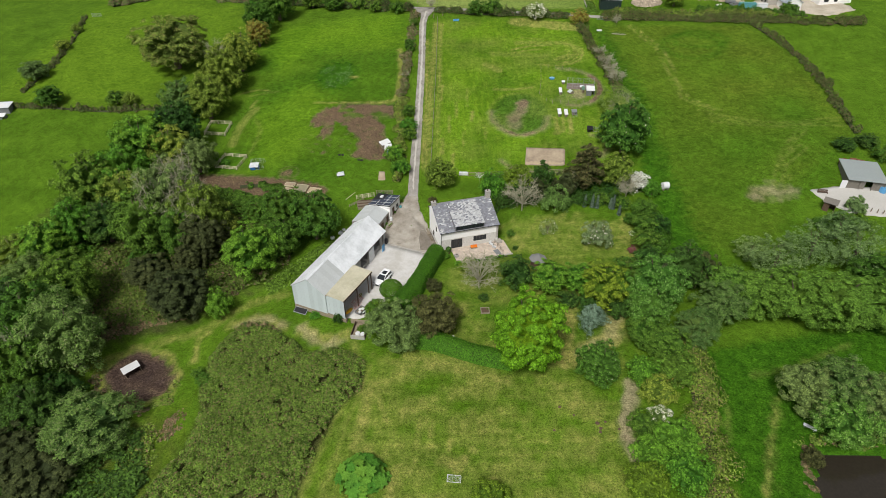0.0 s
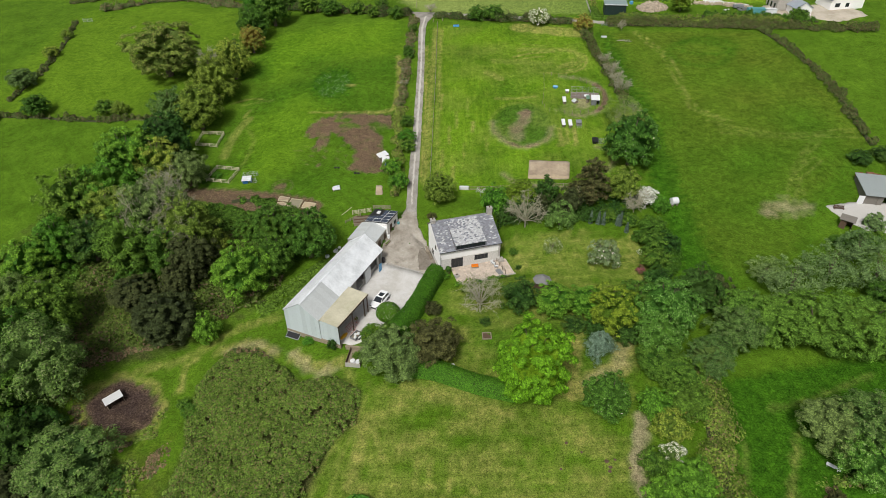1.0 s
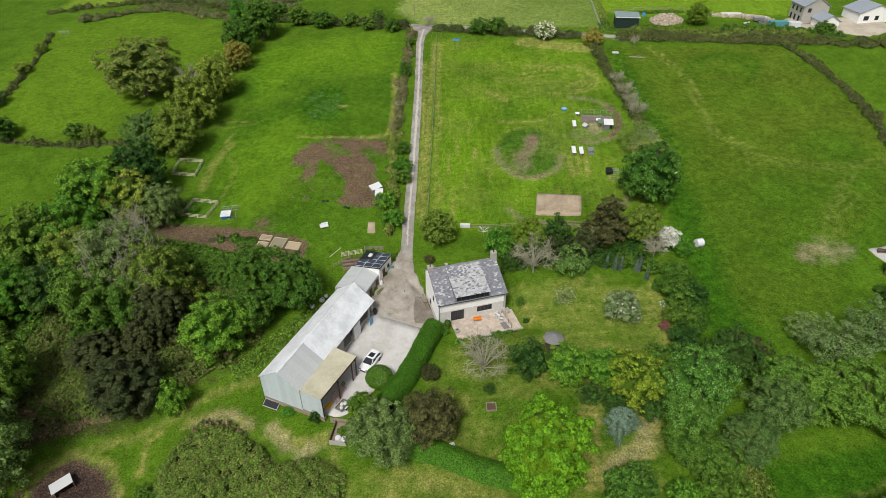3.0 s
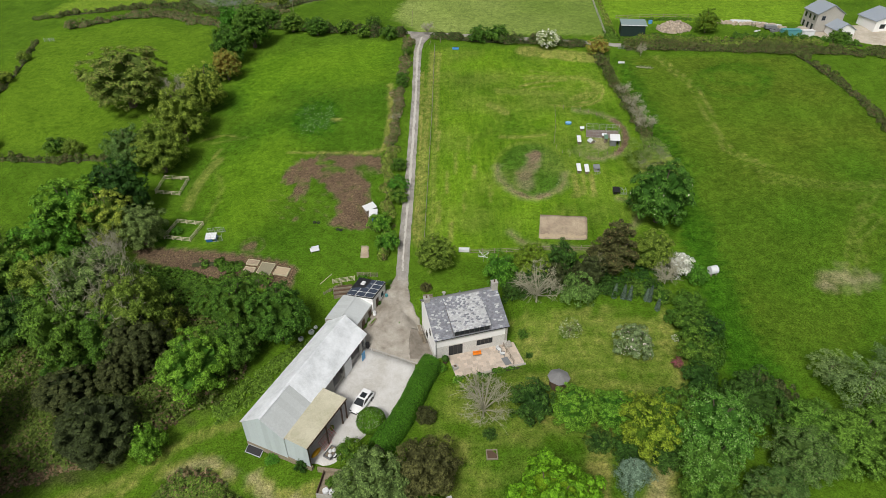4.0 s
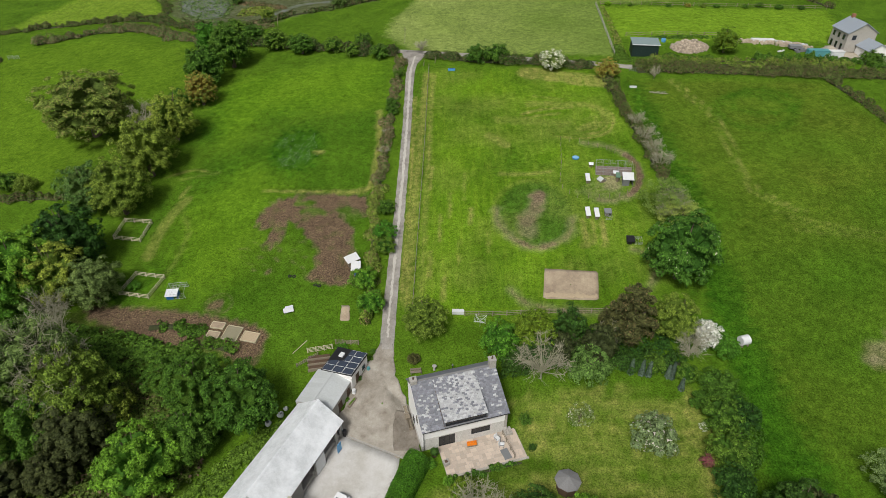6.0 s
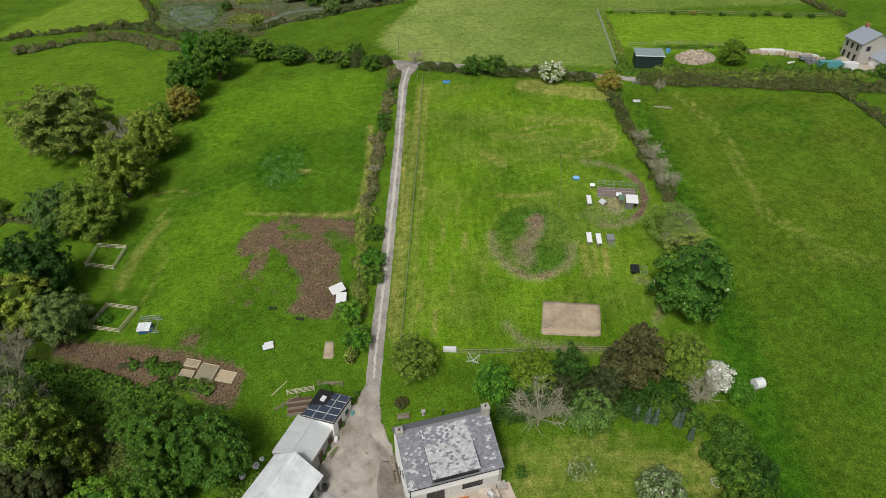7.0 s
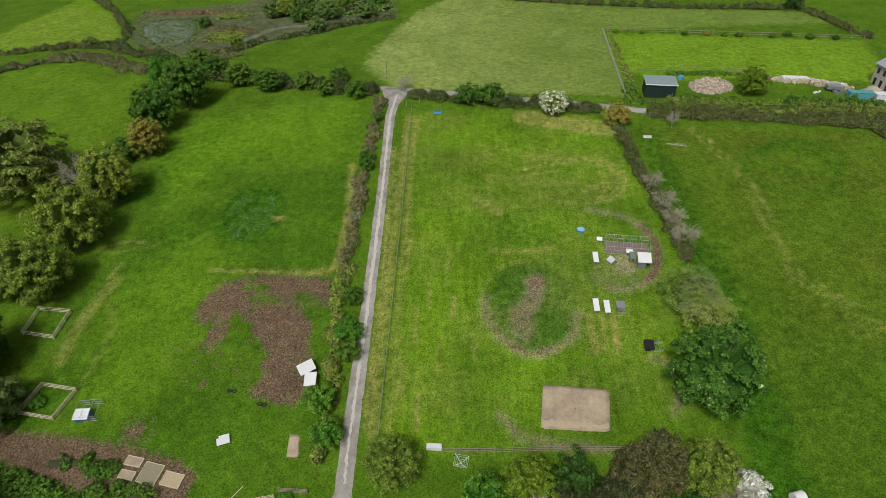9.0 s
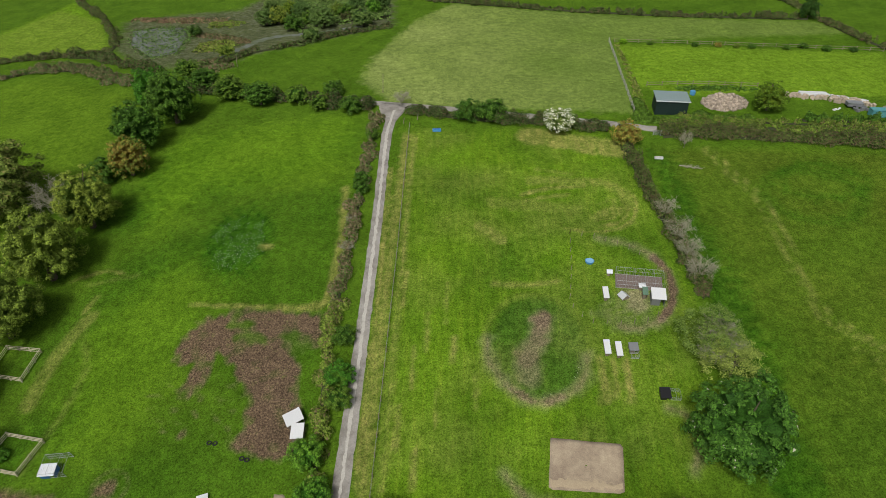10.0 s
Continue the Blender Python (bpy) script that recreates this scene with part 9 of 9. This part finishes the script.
for i in range(26):
    a = Vector((rg.uniform(-1.6, 1.2), rg.uniform(-0.3, 0.3), 0.1))
    rod(bm, a, a + Vector((rg.uniform(-0.4, 1.2), rg.uniform(-0.6, 0.6), rg.uniform(0, 0.6))), 0.05, 4, 0.015)
rod(bm, (-2.4, 0, 0.1), (1.8, 0.1, 0.2), 0.12, 6, 0.05)
part("branch_wood", bm, TWIG, br)
trough("water_trough", "white water trough in the field", 47.7, 188.1, -5, 1.6, 0.5, 0.4, WHITE)

# the shed and yard to the east
ROOF_DULL = surface("dull_grey_sheet", (0.3, 0.34, 0.34), 0.65, 0.1, 0.8, (0.24, 0.27, 0.26))
GREY_BOARD = surface("grey_weathered_boards", (0.2, 0.185, 0.16), 0.9, 0.3, 2.0, (0.13, 0.12, 0.1))
RUST = surface("rusty_brown_sheet", (0.25, 0.12, 0.07), 0.9, 0.3, 2.0, (0.15, 0.08, 0.05))
eb = thing("field_barn", 86.4, 112.4, "open-fronted timber field barn with a grey roof", "barn", -14)
for x in (0, 2.4, 4.8, 7.0):
    part("post", box(x - 0.1, x + 0.1, -0.1, 0.1, -0.3, 2.4), GREY_BOARD, eb)
part("front_boards", box(0.1, 3.4, 0.12, 0.2, -0.2, 2.2), GREY_BOARD, eb, "weathered vertical boards")
part("front_boards", box(5.0, 7.0, 0.12, 0.2, -0.2, 2.2), GREY_BOARD, eb)
part("back_boards", box(0, 7.0, 7.8, 7.9, -0.5, 2.9), GREY_BOARD, eb)
for x in (0, 6.95):
    part("side_boards", box(x, x + 0.08, 0.2, 7.8, -0.5, 2.4), GREY_BOARD, eb)
part("barn_roof", slab(bmesh.new(), [(-0.3, -0.5, 2.5), (7.4, -0.5, 2.5), (7.4, 8.2, 3.1), (-0.3, 8.2, 3.1)], 0.1), ROOF_DULL, eb, "pale grey-green roof sheets")
part("open_door", box(-1.25, -0.1, -0.1, -0.02, 0.0, 2.0), WHITE, eb)
kiosk = thing("field_kiosk", 80.0, 106.2, "small brown timber shelter with a grey roof", "shed", -38)
for a in ((-1.1, -1.02, -0.8, 0.8), (1.02, 1.1, -0.8, 0.8)):
    part("side_panel", box(*a, -0.2, 1.9), BROWN_TIMBER, kiosk)
part("back_panel", box(-1.02, 1.02, 0.72, 0.8, -0.2, 2.0), BROWN_TIMBER, kiosk)
part("front_panel", box(-1.02, 0.0, -0.8, -0.72, -0.2, 1.8), BROWN_TIMBER, kiosk)
part("kiosk_roof", slab(bmesh.new(), [(-1.4, -1.1, 1.95), (1.4, -1.1, 1.95), (1.4, 1.0, 2.25), (-1.4, 1.0, 2.25)], 0.08), GREY_BOARD, kiosk)
bench("picnic_bench", "dark timber bench at the yard edge", 80.9, 111.1, -10, 2.0, BROWN_TIMBER)
drum("grey_tank", "grey water tank beside the field barn", 93.3, 110.8, 0.7, 1.3, LIGHT_BLUE)
for x, y in ((88, 104.9), (89, 104.4), (90, 104.0), (91, 103.7)):
    pp = thing("timber_post", x, y, "short weathered timber post", "post", group="posts by the yard")
    part("post_shaft", rod(bmesh.new(), (0, 0, -0.2), (0, 0, 1.1), 0.1), TIMBER, pp)
wt = thing("white_tank", 48.5, 114.6, "white round water tank under the trees", "tank", 15)
part("tank_shell", rod(bmesh.new(), (-0.7, 0, 0.85), (0.7, 0, 0.85), 0.75, 20), WHITE, wt)
for sx in (-0.5, 0.5):
    part("cradle", box(sx - 0.1, sx + 0.1, -0.6, 0.6, -0.1, 0.3), TIMBER, wt)
pc = thing("garden_lounger", 53.1, 55.4, "pale grey lounger beside the pond bushes", "lounger", -40)
part("lounger_bed", box(-0.9, 0.9, -0.3, 0.3, 0.3, 0.36, None, 0.02), SHEET, pc)
part("lounger_back", box(0.5, 1.2, -0.3, 0.3, 0.36, 0.42, pose(0, 0, 0, 0, -20, 0), 0.02), SHEET, pc)
for sx in (-0.7, 0.6):
    part("lounger_leg", box(sx - 0.04, sx + 0.04, -0.28, 0.28, -0.1, 0.3), GALV, pc)
tl = thing("field_shelter", -121.5, 157.4, "white and grey field shelter by the hedge", "shed", 8)
part("shelter_wall", box(-2.2, 2.2, -1.4, 1.4, -0.4, 1.7), GREY, tl)
part("shelter_roof", slab(bmesh.new(), [(-2.5, -1.7, 1.8), (2.5, -1.7, 1.8), (2.5, 1.7, 2.2), (-2.5, 1.7, 2.2)], 0.1), WHITE, tl)
ark(-120.3, 154.3, 4, 2.2, 1.4, 0.9, 1.1, "low white-topped trailer by the field shelter", GREY, WHITE, "field_trailer", "trailer")

# tall echiums in the border behind the lawn
ECHIUM = leaf_material("echium_leaf", (0.035, 0.06, 0.04), (0.12, 0.17, 0.12))


def flower_spike(x, y, tall):
    s = thing("flower_spike", x, y, "tall grey-blue echium flower spike in the border", "flower", group="echiums in the border")
    rng = np.random.default_rng(int(x * 10))
    k = 420
    u = rng.random(k)
    a = rng.uniform(0, 6.28, k)
    r = 0.42 * (1 - u) ** 0.7 + 0.04
    P = np.c_[np.cos(a) * r, np.sin(a) * r, u * tall]
    V, F = leaf_quads(P, np.c_[np.cos(a), np.sin(a), 0.5 + 0 * a], 0.16, rng, 2.2)
    quads("leaf_spike", V, F, ECHIUM, s)
    part("stem", rod(bmesh.new(), (0, 0, -0.1), (0, 0, tall * 0.9), 0.05, 5, 0.02), BARK, s)


for x, y, tall in ((30.4, 110.2, 2.9), (31.9, 109.9, 3.0), (32.9, 109.7, 2.9), (35.7, 109.4, 2.4), (36.2, 109.2, 3.3), (37.1, 107.3, 2.2)):
    flower_spike(x, y, tall)
kb = thing("yard_kerb", -7.7, 99.8, "low stone kerb between tarmac and gravel", "kerb", kind="structure", z=0)
n_kerb = 18
for i in range(n_kerb):
    u0, u1 = i / n_kerb, (i + 1) / n_kerb
    a, b = Vector((-11.8, 101.7, 0)).lerp(Vector((-3.2, 97.9, 0)), u0), Vector((-11.8, 101.7, 0)).lerp(Vector((-3.2, 97.9, 0)), u1)
    c = (a + b) / 2
    L = (b - a).length / 2 - 0.015
    ang = math.degrees(math.atan2(b.y - a.y, b.x - a.x))
    part("kerb_stone", box(-L, L, -0.11, 0.11, -0.1, 0.17, Matrix.Translation((c.x + 7.7, c.y - 99.8, gz(c.x, c.y))) @ pose(0, 0, 0, 0, 0, ang), 0.01), CONCRETE, kb)
wb = thing("white_box", 1.6, 75.3, "white plastic box behind the clipped hedge", "box", 20)
part("box_shell", box(-0.35, 0.35, -0.25, 0.25, 0, 0.4, None, 0.03), WHITE, wb)
part("box_lid", box(-0.38, 0.38, -0.28, 0.28, 0.404, 0.46, None, 0.02), WHITE, wb)

for x, y, h, r in ((89.6, 120.6, 1.0, 10), (91.4, 120.2, 1.3, -12), (92.8, 119.8, 1.1, -25)):
    rb = thing("rusty_crate", x, y, "rusty brown crate behind the field barn", "crate", r, group="rusty crates")
    for p in ((-0.7, 0.7, -0.55, -0.5), (-0.7, 0.7, 0.5, 0.55), (-0.7, -0.65, -0.5, 0.5), (0.65, 0.7, -0.5, 0.5)):
        part("crate_side", box(*p, 0, h), RUST, rb)
    part("crate_fill", box(-0.65, 0.65, -0.5, 0.5, 0, h * 0.8), RUST, rb)
